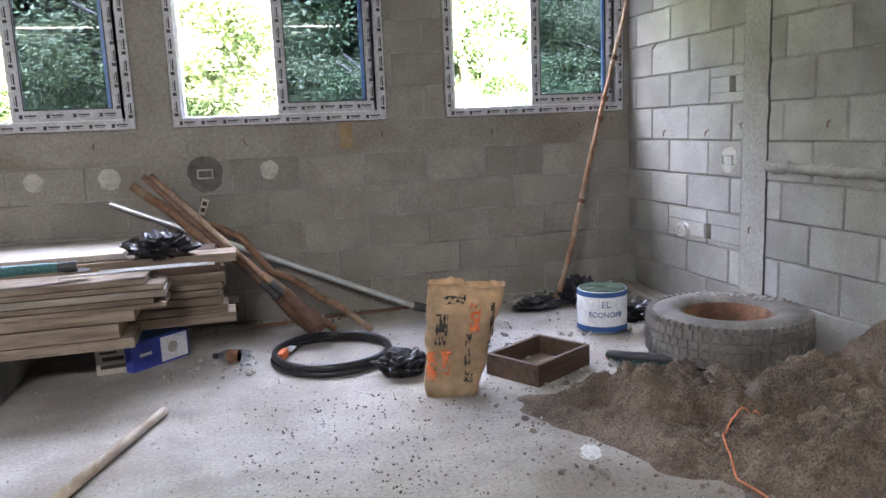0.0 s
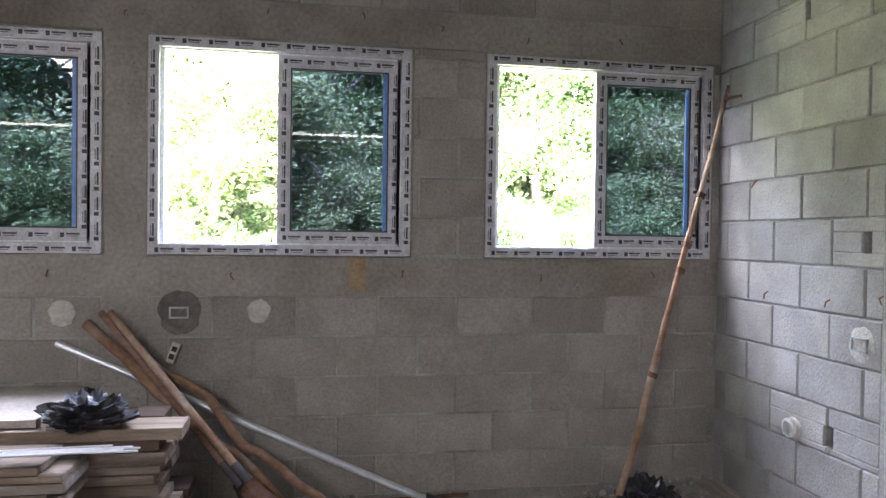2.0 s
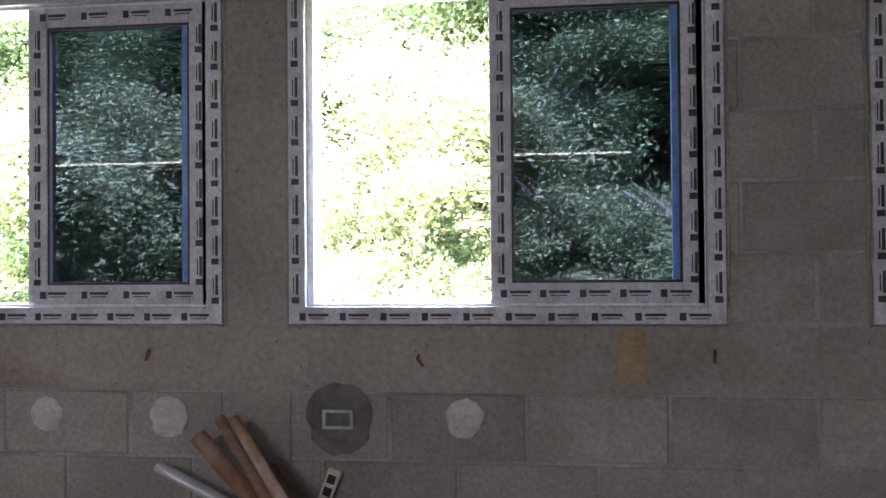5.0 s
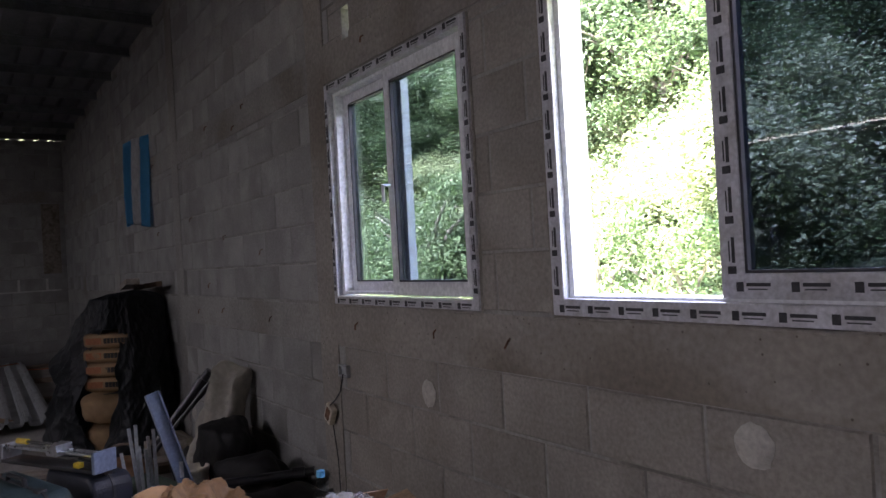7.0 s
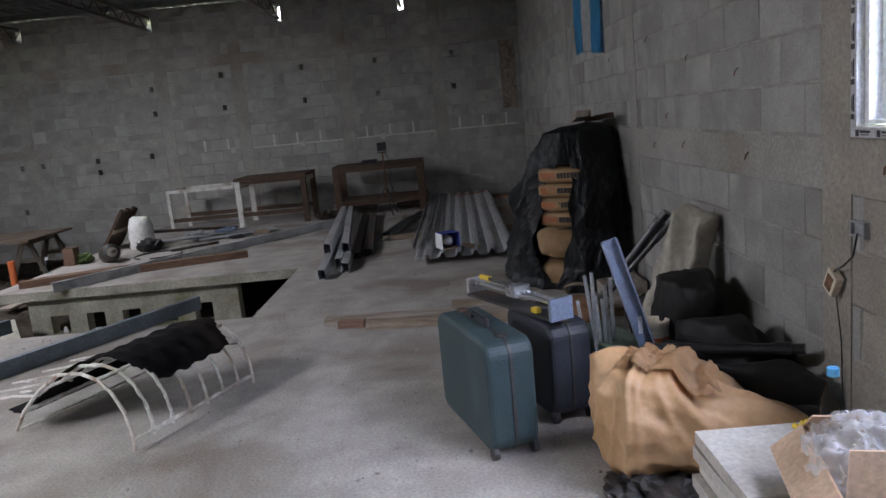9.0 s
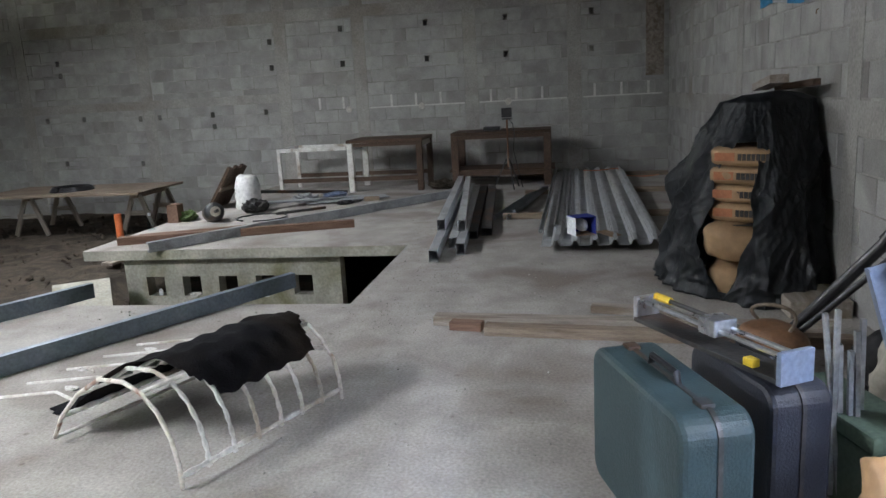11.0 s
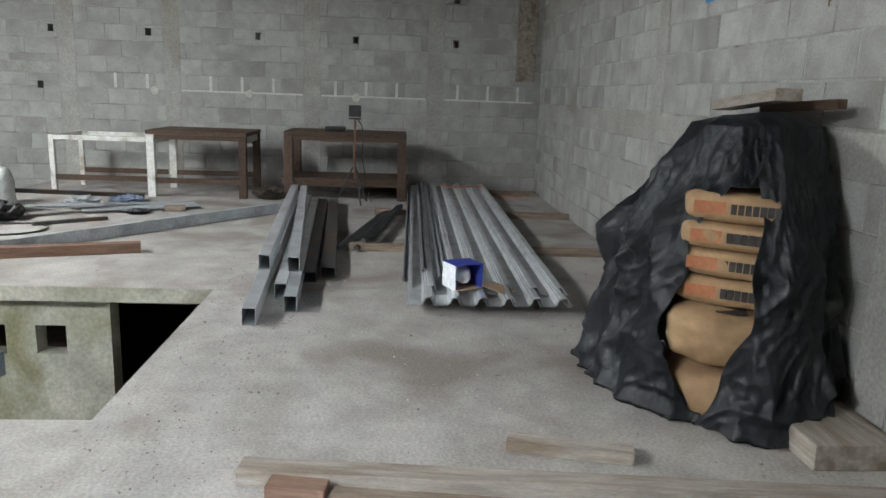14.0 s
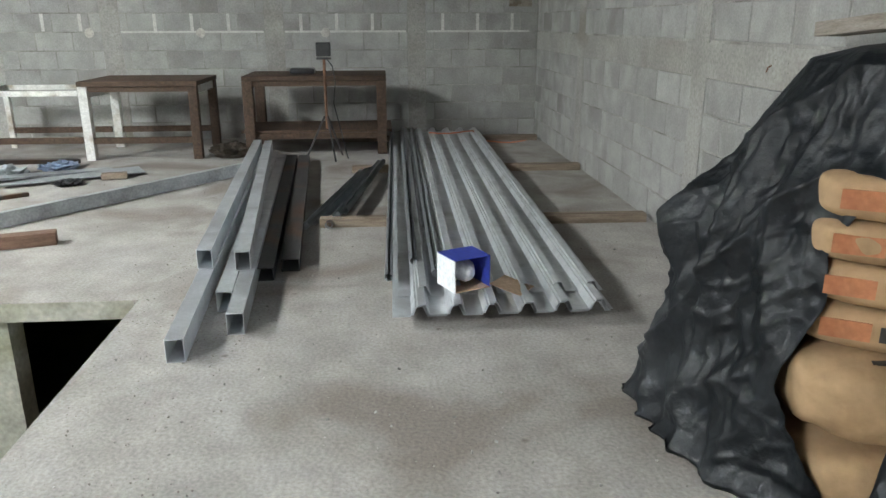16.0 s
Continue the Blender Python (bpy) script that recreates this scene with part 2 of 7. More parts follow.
M_ALU = mat("aluminium", (0.6, 0.61, 0.63), (0.7, 0.71, 0.73), 12, 0.3, 0.9, 0.08)
M_LEVEL = mat("blue_grey_metal", (0.22, 0.28, 0.4), (0.3, 0.36, 0.48), 8, 0.35, 0.4, 0.08)
M_YELLOW = mat("yellow_plastic", (0.75, 0.5, 0.03), (0.82, 0.58, 0.06), 9, 0.4)
M_CREAM = mat("cream_plastic", (0.62, 0.55, 0.44), (0.7, 0.63, 0.52), 7, 0.5)
M_COPPER = mat("orange_cable", (0.55, 0.17, 0.08), (0.66, 0.24, 0.12), 9, 0.5)
M_OLIVE = mat("green_cloth", (0.06, 0.1, 0.03), (0.12, 0.17, 0.06), 9, 0.85, 0, 0.4, 40)
M_PATCH = mat("plaster_patch", (0.44, 0.42, 0.38), (0.6, 0.58, 0.53), 14, 0.95, 0, 0.6, 60)
M_STAIN = mat("rusty_stain", (0.3, 0.2, 0.1), (0.38, 0.28, 0.17), 9, 0.95, 0, 0.3, 60)
M_BROWNB = mat("brown_bag", (0.16, 0.08, 0.04), (0.24, 0.13, 0.07), 9, 0.6, 0, 0.3)
M_TRUNK = mat("bark", (0.12, 0.1, 0.08), (0.26, 0.23, 0.19), 6, 0.95, 0, 0.6, 30)
M_EARTH = mat("hill_ground", (0.08, 0.1, 0.045), (0.15, 0.18, 0.09), 0.6, 0.98, 0, 0.6, 6)


def leaf_mat(name, c1, c2):
    m = mat(name, c1, c2, 1.5, 0.6, 0, 0.0, 20, 0.35, island=True)
    nt = m.node_tree
    b = nt.nodes["Principled BSDF"]
    tr = nt.nodes.new("ShaderNodeBsdfTranslucent")
    mix = nt.nodes.new("ShaderNodeMixShader")
    mix.inputs[0].default_value = 0.35
    src = b.inputs["Base Color"].links[0].from_socket
    nt.links.new(src, tr.inputs[0])
    nt.links.new(b.outputs[0], mix.inputs[1])
    nt.links.new(tr.outputs[0], mix.inputs[2])
    nt.links.new(mix.outputs[0], nt.nodes["Material Output"].inputs[0])
    return m


M_LEAF = [leaf_mat("leaf_green", (0.075, 0.13, 0.045), (0.15, 0.23, 0.1)),
          leaf_mat("leaf_yellow", (0.15, 0.2, 0.085), (0.26, 0.32, 0.16)),
          leaf_mat("leaf_dark", (0.05, 0.095, 0.04), (0.11, 0.175, 0.08))]


def glass_mat(name, tint, gloss):
    m = bpy.data.materials.new(name)
    m.use_nodes = True
    nt = m.node_tree
    for n in list(nt.nodes):
        if n.type != "OUTPUT_MATERIAL":
            nt.nodes.remove(n)
    t = nt.nodes.new("ShaderNodeBsdfTransparent"); t.inputs[0].default_value = (*tint, 1)
    g = nt.nodes.new("ShaderNodeBsdfGlossy"); g.inputs["Roughness"].default_value = 0.01
    lw = nt.nodes.new("ShaderNodeLayerWeight"); lw.inputs[0].default_value = 0.5
    pw = nt.nodes.new("ShaderNodeMath"); pw.operation = "POWER"; pw.inputs[1].default_value = 4.5
    nt.links.new(lw.outputs["Facing"], pw.inputs[0])
    fr = nt.nodes.new("ShaderNodeMath"); fr.operation = "MULTIPLY_ADD"; fr.inputs[1].default_value = 0.7; fr.inputs[2].default_value = gloss
    nt.links.new(pw.outputs[0], fr.inputs[0])
    mix = nt.nodes.new("ShaderNodeMixShader")
    nt.links.new(fr.outputs[0], mix.inputs[0])
    nt.links.new(t.outputs[0], mix.inputs[1])
    nt.links.new(g.outputs[0], mix.inputs[2])
    nt.links.new(mix.outputs[0], nt.nodes["Material Output"].inputs[0])
    return m


# material of the covers added over the roof fill lamps
M_FILLCOVER = leaf_mat("milky_roof_sheet", (0.1, 0.1, 0.095), (0.14, 0.14, 0.13))
M_GLASS = glass_mat("tinted_glass", (0.155, 0.178, 0.24), 0.025)
M_GLASSW = glass_mat("paler_glass", (0.36, 0.4, 0.44), 0.03)
M_CLEAR = glass_mat("clear_plastic", (0.82, 0.88, 0.9), 0.04)
M_BAGCLEAR = mat("film_plastic", (0.7, 0.72, 0.75), (0.82, 0.84, 0.86), 9, 0.22, 0, 0.3)
M_BAGCLEAR.node_tree.nodes["Principled BSDF"].inputs["Alpha"].default_value = 0.34
M_BAGW = mat("thin_plastic_bag", (0.7, 0.72, 0.75), (0.82, 0.84, 0.86), 9, 0.25, 0, 0.3)

# ---------------- building helpers ----------------


placed = {}


def obj(name, bm, material, parent=None, label="", smooth=False):
    m = placed.pop(id(bm), None)
    me = bpy.data.meshes.new(name)
    bmesh.ops.recalc_face_normals(bm, faces=bm.faces)
    if smooth:
        for f in bm.faces:
            f.smooth = True
    bm.to_mesh(me)
    bm.free()
    me.materials.append(material)
    ob = new(name, me)
    if parent is not None:
        ob.parent = parent
    if m is not None:
        ob.matrix_local = m
    if label:
        ob["label"] = label
    return ob


def part(name, bm, material, parent, label="", smooth=False):
    return obj(name, bm, material, parent, label, smooth)


def thing(name, m, label, category, group="", kind=""):
    e = new(name)
    e.empty_display_size = 0.1
    e.matrix_world = m
    return tagged(e, label, category, group, kind)


def box(bm, x0, x1, y0, y1, z0, z1, bev=0.0, m=None):
    vs = [bm.verts.new((x, y, z)) for x in (x0, x1) for y in (y0, y1) for z in (z0, z1)]
    fs = [bm.faces.new([vs[i] for i in q]) for q in ((0, 1, 3, 2), (4, 6, 7, 5), (0, 4, 5, 1), (2, 3, 7, 6), (0, 2, 6, 4), (1, 5, 7, 3))]
    if bev:
        es = list({e for f in fs for e in f.edges})
        r = bmesh.ops.bevel(bm, geom=es, offset=bev, segments=2, affect="EDGES", profile=0.6)
        vs = list({v for v in vs if v.is_valid} | set(r["verts"]))
    if m is not None:
        bmesh.ops.transform(bm, matrix=m, verts=vs)
    return vs


def boxes(*args, bev=0.0):
    bm = bmesh.new()
    for a in args:
        box(bm, *a, bev=bev)
    return bm


def tube(bm, pts, r, n=10, cap=True, r_end=None):
    """A round bar along points, with radius r to r_end."""
    pts = [Vector(p) for p in pts]
    rings = []
    up = None
    for i, p in enumerate(pts):
        d = (pts[min(i + 1, len(pts) - 1)] - pts[max(i - 1, 0)]).normalized()
        if up is None:
            up = Vector((0, 0, 1)) if abs(d.z) < 0.9 else Vector((1, 0, 0))
        s = d.cross(up).normalized()
        up = s.cross(d).normalized()
        rr = r if r_end is None else r + (r_end - r) * i / max(1, len(pts) - 1)
        rings.append([bm.verts.new(p + (s * math.cos(a) + up * math.sin(a)) * rr) for a in [2 * math.pi * k / n for k in range(n)]])
    for a, b in zip(rings, rings[1:]):
        for k in range(n):
            bm.faces.new((a[k], a[(k + 1) % n], b[(k + 1) % n], b[k]))
    if cap:
        bm.faces.new(rings[0][::-1])
        bm.faces.new(rings[-1])
    return rings


def bar(a, b, r, n=10):
    bm = bmesh.new()
    tube(bm, [a, b], r, n)
    return bm


def beam(a, b, w, h, bev=0.0, up=(0, 0, 1)):
    """A rectangular bar from a to b, w wide and h high."""
    a, b = Vector(a), Vector(b)
    d = b - a
    x = d.normalized()
    y = Vector(up).cross(x).normalized()
    z = x.cross(y)
    m = Matrix((x, y, z)).transposed().to_4x4()
    m.translation = a
    bm = bmesh.new()
    box(bm, 0, d.length, -w / 2, w / 2, -h / 2, h / 2, bev)
    placed[id(bm)] = m
    return bm


def lathe(bm, prof, n=32, center=(0, 0)):
    rings = []
    for r, z in prof:
        rings.append([bm.verts.new((center[0] + r * math.cos(2 * math.pi * k / n), center[1] + r * math.sin(2 * math.pi * k / n), z)) for k in range(n)])
    for a, b in zip(rings, rings[1:]):
        for k in range(n):
            bm.faces.new((a[k], a[(k + 1) % n], b[(k + 1) % n], b[k]))
    return rings


def lathed(prof, n=32, cap=True):
    bm = bmesh.new()
    r = lathe(bm, prof, n)
    if cap:
        bm.faces.new(r[0][::-1])
        bm.faces.new(r[-1])
    return bm


def pillow(lx, ly, lz, n=14, crush=0.03, seed=0, power=3.2):
    """A stuffed bag: a soft box with uneven skin."""
    bm = bmesh.new()
    bmesh.ops.create_cube(bm, size=2)
    bmesh.ops.subdivide_edges(bm, edges=bm.edges, cuts=n, use_grid_fill=True)
    for v in bm.verts:
        p = v.co
        k = (abs(p.x) ** power + abs(p.y) ** power + abs(p.z) ** power) ** (1 / power)
        q = p / max(k, 1e-6)
        q = Vector((q.x * lx / 2, q.y * ly / 2, q.z * lz / 2))
        w = noise.noise(q * 6 + Vector((seed * 7.1, seed * 3.3, 0))) * crush + noise.noise(q * 17 + Vector((seed, 5, 0))) * crush * 0.35
        v.co = q + q.normalized() * w
    return bm


def crease(p, k):
    """Height of crumpled facets with sharp ridges between them."""
    return noise.voronoi(p * k + Vector((0.4, 0.4, 0.4)) * noise.noise(p * k * 0.6))[0][0]


def crumple(r, h, seed=0, n=4, depth=0.45):
    """A crumpled bag or cloth."""
    bm = bmesh.new()
    bmesh.ops.create_icosphere(bm, subdivisions=n, radius=1)
    for v in bm.verts:
        d = v.co.normalized()
        w = 1 - depth * abs(noise.noise(d * 2.3 + Vector((seed * 5.7, 0, 0)))) * 1.6 - depth * 0.6 * abs(noise.noise(d * 6 + Vector((0, seed * 3.1, 0))))
        v.co = Vector((d.x * r * w * (1 + 0.35 * noise.noise(d * 1.2 + Vector((seed, 9, 2))))
                       , d.y * r * w, max(0.0, (d.z * 0.55 + 0.42)) * h * w))
    return bm


def text_part(s, size, m, material, parent, name="lettering", extrude=0.0015):
    cu = bpy.data.curves.new(name, "FONT")
    cu.body, cu.size, cu.extrude, cu.align_x, cu.align_y = s, size, extrude, "CENTER", "CENTER"
    tmp = bpy.data.objects.new("tmp_text", cu)
    scene.collection.objects.link(tmp)
    dg = bpy.context.evaluated_depsgraph_get()
    me = bpy.data.meshes.new_from_object(tmp.evaluated_get(dg))
    bpy.data.objects.remove(tmp)
    bpy.data.curves.remove(cu)
    me.name = name
    me.materials.clear()
    me.materials.append(material)
    ob = new(name, me)
    ob.parent = parent
    ob.matrix_local = m
    return ob


def minus(rects, hole):
    out = []
    a0, a1, b0, b1 = hole
    for u0, u1, v0, v1 in rects:
        if a1 <= u0 or a0 >= u1 or b1 <= v0 or b0 >= v1:
            out.append((u0, u1, v0, v1))
            continue
        if v0 < b0:
            out.append((u0, u1, v0, b0))
        if b1 < v1:
            out.append((u0, u1, b1, v1))
        c0, c1 = max(v0, b0), min(v1, b1)
        if u0 < a0:
            out.append((u0, a0, c0, c1))
        if a1 < u1:
            out.append((a1, u1, c0, c1))
    return [r for r in out if r[1] - r[0] > 0.004 and r[3] - r[2] > 0.004]

# ---------------- walls ----------------
Y_WALL, X_RIGHT, X_BACK, Y_OPEN, ROOF = 5.2, 2.68, -13.475, -8.0, 3.5
SILL, HEAD = 1.2, 2.235
WINDOWS = [(-3.21, -2.045), (-1.667, -0.457), (-0.252, 1.0), (1.388, 2.632)]
block_meshes = {}


def wall(name, uv_to, lo, hi, top, bottom, openings, pits, label, thick=0.15, joint=0.006):
    """A mortar core with openings right through and small pits; uv_to maps (u, depth, v) to the world."""
    bm = bmesh.new()
    front = [(lo, hi, bottom, top)]
    for o in openings:
        front = minus(front, o)
    rear = list(front)
    for o in pits:
        front = minus(front, o)
    for layer, d0, d1 in ((front, joint, thick - 0.012), (rear, thick - 0.012, thick)):
        for u0, u1, v0, v1 in layer:
            vs = box(bm, u0, u1, d0, d1, v0, v1)
            for v in vs:
                v.co = Vector(uv_to(*v.co))
    ob = obj(name, bm, M_MORTAR)
    return tagged(ob, label, "wall", kind="structure")


def lay_blocks(parent, uv_to, turn, lo, hi, bottom, top, skips, pits, near, shift=0.0, course=0.2, length=0.4, rng=None):
    """Courses of blocks: those in the near stretch one by one, the rest joined."""
    rest = bmesh.new()
    count = 0
    k = 0
    z = bottom
    while z < top - 0.02:
        z1 = min(z + course, top)
        u = lo - (0.2 if k % 2 else 0.0) - shift
        while u < hi:
            rects = [(max(u, lo) + 0.004, min(u + length, hi) - 0.004, z + 0.004, z1 - 0.004)]
            if rects[0][1] - rects[0][0] > 0.03:
                for s in skips:
                    rects = minus(rects, (s[0] - 0.004, s[1] + 0.004, s[2] - 0.004, s[3] + 0.004))
                for s in pits:
                    rects = minus(rects, s)
                mid = (u + length / 2, (z + z1) / 2)
                proud = rng.uniform(-0.0015, 0.0025)
                if rects and near[0] <= mid[0] <= near[1] and near[2] <= mid[1] <= near[3] and count < 300:
                    u0, v0 = rects[0][0], rects[0][2]
                    key = (turn,) + tuple(round(c - (u0, u0, v0, v0)[i % 4], 3) for r in rects for i, c in enumerate(r))
                    if key not in block_meshes:
                        b = bmesh.new()
                        for r in rects:
                            block_solid(b, r[0] - u0, r[1] - u0, r[2] - v0, r[3] - v0, 0)
                        o0 = Vector(uv_to(0, 0, 0))
                        for v in b.verts:
                            v.co = Vector(uv_to(*v.co)) - o0
                        bmesh.ops.recalc_face_normals(b, faces=b.faces)
                        me = bpy.data.meshes.new("block")
                        b.to_mesh(me)
                        b.free()
                        me.materials.append(M_BLOCKN if turn == "n" else M_BLOCK if turn == "e" else M_BLOCKW)
                        block_meshes[key] = me
                    ob = new("block", block_meshes[key])
                    ob.parent = parent
                    ob.location = uv_to(u0, -proud, v0)
                    count += 1
                else:
                    for r in rects:
                        vs = block_solid(rest, *r, -proud)
                        for v in vs:
                            v.co = Vector(uv_to(*v.co))
            u += length
        z = z1
        k += 1
    if len(rest.verts):
        ob = obj("block_courses", rest, M_BLOCK_REST, parent)
        ob["kind"] = "stuff"
    else:
        rest.free()


def block_solid(bm, u0, u1, v0, v1, d):
    c = 0.005
    f = [bm.verts.new(p) for p in ((u0 + c, d, v0 + c), (u1 - c, d, v0 + c), (u1 - c, d, v1 - c), (u0 + c, d, v1 - c))]
    g = [bm.verts.new(p) for p in ((u0, d + c, v0), (u1, d + c, v0), (u1, d + c, v1), (u0, d + c, v1))]
    h = [bm.verts.new(p) for p in ((u0, d + 0.014, v0), (u1, d + 0.014, v0), (u1, d + 0.014, v1), (u0, d + 0.014, v1))]
    bm.faces.new(f)
    for a, b in ((f, g), (g, h)):
        for i in range(4):
            bm.faces.new((a[i], a[(i + 1) % 4], b[(i + 1) % 4], b[i]))
    return f + g + h


M_BLOCK_REST = mat("block_far", (0.29, 0.284, 0.27), (0.40, 0.394, 0.376), 4, 0.92, 0, 0.7, 90, 0.075, (0.25, 0.243, 0.228), 0.2, bdist=0.006, island=True, grain=0.14)
M_BLOCKW = mat("even_block", (0.3, 0.295, 0.28), (0.40, 0.394, 0.376), 4, 0.92, 0, 0.6, 80, 0.075, (0.26, 0.253, 0.238), 0.2, bdist=0.006, grain=0.16)
rng = random.Random(5)


def north(u, d, v):
    return (u, Y_WALL + d, v)


def east(u, d, v):
    return (X_RIGHT + d, u, v)


def west(u, d, v):
    return (X_BACK - d, u, v)


def south(u, d, v):
    return (u, Y_OPEN - d, v)


def cast(name, uv_to, parent, rects, label, d=-0.003, material=None):
    """Cast columns and beams, a little proud of the blocks."""
    for u0, u1, v0, v1 in rects:
        bm = bmesh.new()
        vs = box(bm, u0, u1, d, 0.02, v0, v1)
        for v in vs:
            v.co = Vector(uv_to(*v.co))
        part(name, bm, material or M_CONC, parent, label)


# window wall
wn_open = [(a, b, SILL, HEAD) for a, b in WINDOWS]
wn_pits = [(-3.01, -2.94, 2.4, 2.55)]
COLS_N = [-0.455, -3.42, -6.25, -9.0, -11.6]
wall_north = wall("wall_north", north, X_BACK - 0.15, X_RIGHT + 0.15, ROOF + 0.128, -2.6, wn_open + wn_pits + [(-7.0, -6.92, 3.2, 3.32)], [],
                  "grey concrete block wall with four window openings", 0.15, 0.0035)
sk = [(a - 0.002, b + 0.002, SILL - 0.01, HEAD + 0.01) for a, b in WINDOWS] + wn_pits
cn = [(-0.456, -0.252, 0.0, ROOF)] + [(c, c + 0.2, 0.0, ROOF) for c in COLS_N[1:]]
beams_n = [(X_BACK, -3.42, 1.0, 1.19), (X_BACK, -3.42, 2.25, 2.43), (-3.42, X_RIGHT, 1.0, 1.19), (-3.42, X_RIGHT, 2.25, 2.43)]


def cut_by(rects, holes):
    for h in holes:
        rects = minus(rects, h)
    return rects


beams_cut = cut_by(beams_n, cn + wn_pits)
cast("column", north, wall_north, cut_by(cn[:2], wn_pits), "brownish cast concrete column", material=M_CONCN)
cast("column", north, wall_north, cn[2:], "grey cast concrete column")
cast("tie_beam", north, wall_north, [q for q in beams_cut if q[1] > -3.4], "brownish cast concrete tie beam", -0.002, M_CONCN)
cast("tie_beam", north, wall_north, [q for q in beams_cut if q[1] <= -3.4], "grey cast concrete tie beam", -0.002)

# right wall
wall_east = wall("wall_east", east, Y_OPEN, Y_WALL, ROOF + 0.02, -2.6, [], [(4.075, 4.125, 1.26, 1.345), (4.265, 4.32, 0.43, 0.52), (4.47, 4.51, 2.29, 2.38)],
                 "grey concrete block wall with small pits and a cracked column joint", 0.32, 0.012)
pits_e = [(4.075, 4.125, 1.26, 1.345), (4.265, 4.32, 0.43, 0.52), (4.47, 4.51, 2.29, 2.38)]
ce = [(3.81, 4.0, 0.0, ROOF), (0.4, 0.6, 0.0, ROOF), (-3.0, -2.8, 0.0, ROOF)]
cast("column", east, wall_east, ce, "grey cast concrete column")

# far wall
HOLES_W = []
for y in (0.135, 1.515, 2.76, 4.06):
    HOLES_W += [(y, 1.915), (y, 2.463)]
HOLES_W += [(-1.065, 1.92), (-1.065, 2.33), (-1.235, 1.215), (-3.14, 1.215), (-2.18, 1.215), (-2.17, 1.02), (-3.56, 0.45), (-3.5, 1.21),
            (-4.9, 2.2), (-4.87, 2.0), (-5.55, 2.2), (-5.52, 2.0), (-4.55, 1.25), (-5.25, 1.25), (-5.0, 0.5), (5.0, 2.46)]
pits_w = [(y - 0.034, y + 0.034, z - 0.045, z + 0.045) for y, z in HOLES_W]
NOTCH = [(-3.15, 3.3), (-0.95, 3.28), (1.22, 3.27), (3.28, 3.26)]
notch_w = [(y - 0.045, y + 0.045, z - 0.02, ROOF + 0.02) for y, z in NOTCH]
wall_west = wall("wall_west", west, Y_OPEN, Y_WALL, ROOF + 0.12, -2.6, notch_w, pits_w, "grey concrete block wall dotted with dark square holes", 0.34, 0.003)
cw = [(c - 0.1, c + 0.1, -0.6, ROOF - 0.02) for c in (-5.6, -3.33, -0.88, 0.42, 2.2, 3.8)]
bw = cut_by([(Y_OPEN, -0.98, 1.36, 1.5), (Y_OPEN, Y_WALL, 2.62, 2.8)], cw + pits_w)
cast("column", west, wall_west, cut_by(cw, notch_w), "grey cast concrete column")
cast("tie_beam", west, wall_west, bw, "grey cast concrete tie beam", -0.002)

# wall behind, with a gap under the roof
wall_south = wall("wall_south", south, X_BACK - 0.15, X_RIGHT + 0.15, ROOF + 0.02, -2.6, [(-8.0, X_RIGHT - 0.4, 3.4, 3.425)], [],
                  "plain grey concrete wall with a gap under the roof")

# ---------------- floor, pit, soil ----------------
PX0, PX1, PY0, PY1 = -8.2, -6.26, -1.1, 2.165
bm = bmesh.new()
for r in ((PX1, X_RIGHT, Y_OPEN, Y_WALL), (X_BACK, PX1, PY1, Y_WALL)):
    box(bm, r[0], r[1], r[2], r[3], -0.13, 0.0)
box(bm, X_BACK, PX0, -1.15, PY1, -0.1, 0.0)
floor = tagged(obj("floor", bm, M_FLOOR), "dusty grey concrete floor slab", "floor", kind="structure")
bm = bmesh.new()
box(bm, PX0 - 0.002, PX0 + 0.006, -1.15, PY1 - 0.03, -0.098, -0.003)
part("slab_edge", bm, M_SLAB, floor, "pale chipped slab edge")

pit_wall = thing("pit_wall", pose(0, 0, 0), "grey block wall with five small square vents under the slab", "wall", kind="structure")
rects = [(-0.8, 1.46, -2.3, -0.1)]
for i in range(5):
    y = -0.48 + i * 0.388
    rects = minus(rects, (y - 0.098, y + 0.098, -0.5, -0.3))
bm = bmesh.new()
for a, b, c, d in rects:
    box(bm, PX0 - 0.27, PX0 - 0.12, a, b, c, d)
part("wall_panel", bm, M_SLAB, pit_wall)
# dark soil colour puts the unlit depth of the stairwell into the lining
bm = boxes((X_BACK + 0.2, X_BACK + 0.25, -1.15, PY1, -2.3, -0.1), (X_BACK + 0.2, PX1, -1.15, PY1 + 0.1, -2.35, -2.3),
           (X_BACK + 0.2, PX1, PY1 - 0.0, PY1 + 0.12, -2.3, -0.13), (PX1, PX1 + 0.12, -1.15, PY1 + 0.12, -2.3, -0.13))
part("pit_lining", bm, M_SOIL_PITDARK, pit_wall, "stairwell sides in a dark soil colour for the unlit depth")

# soil beside the slab
bm = bmesh.new()
NX, NY = 70, 70
grid = []
for i in range(NX + 1):
    row = []
    for j in range(NY + 1):
        x = X_BACK + (PX1 - X_BACK - 0.01) * i / NX
        y = Y_OPEN + (1.0 - Y_OPEN) * j / NY
        z = -0.42 + 0.07 * noise.noise(Vector((x * 0.9, y * 0.9, 0))) + 0.035 * noise.noise(Vector((x * 3.1, y * 3.1, 4))) + 0.018 * noise.noise(Vector((x * 9, y * 9, 1)))
        if y > -1.3 and x > PX0 - 0.3:
            z -= min(1.9, (y + 1.3) * 1.5)
        elif y > -1.1:
            z = -0.6
        row.append(bm.verts.new((x, y, z)))
    grid.append(row)
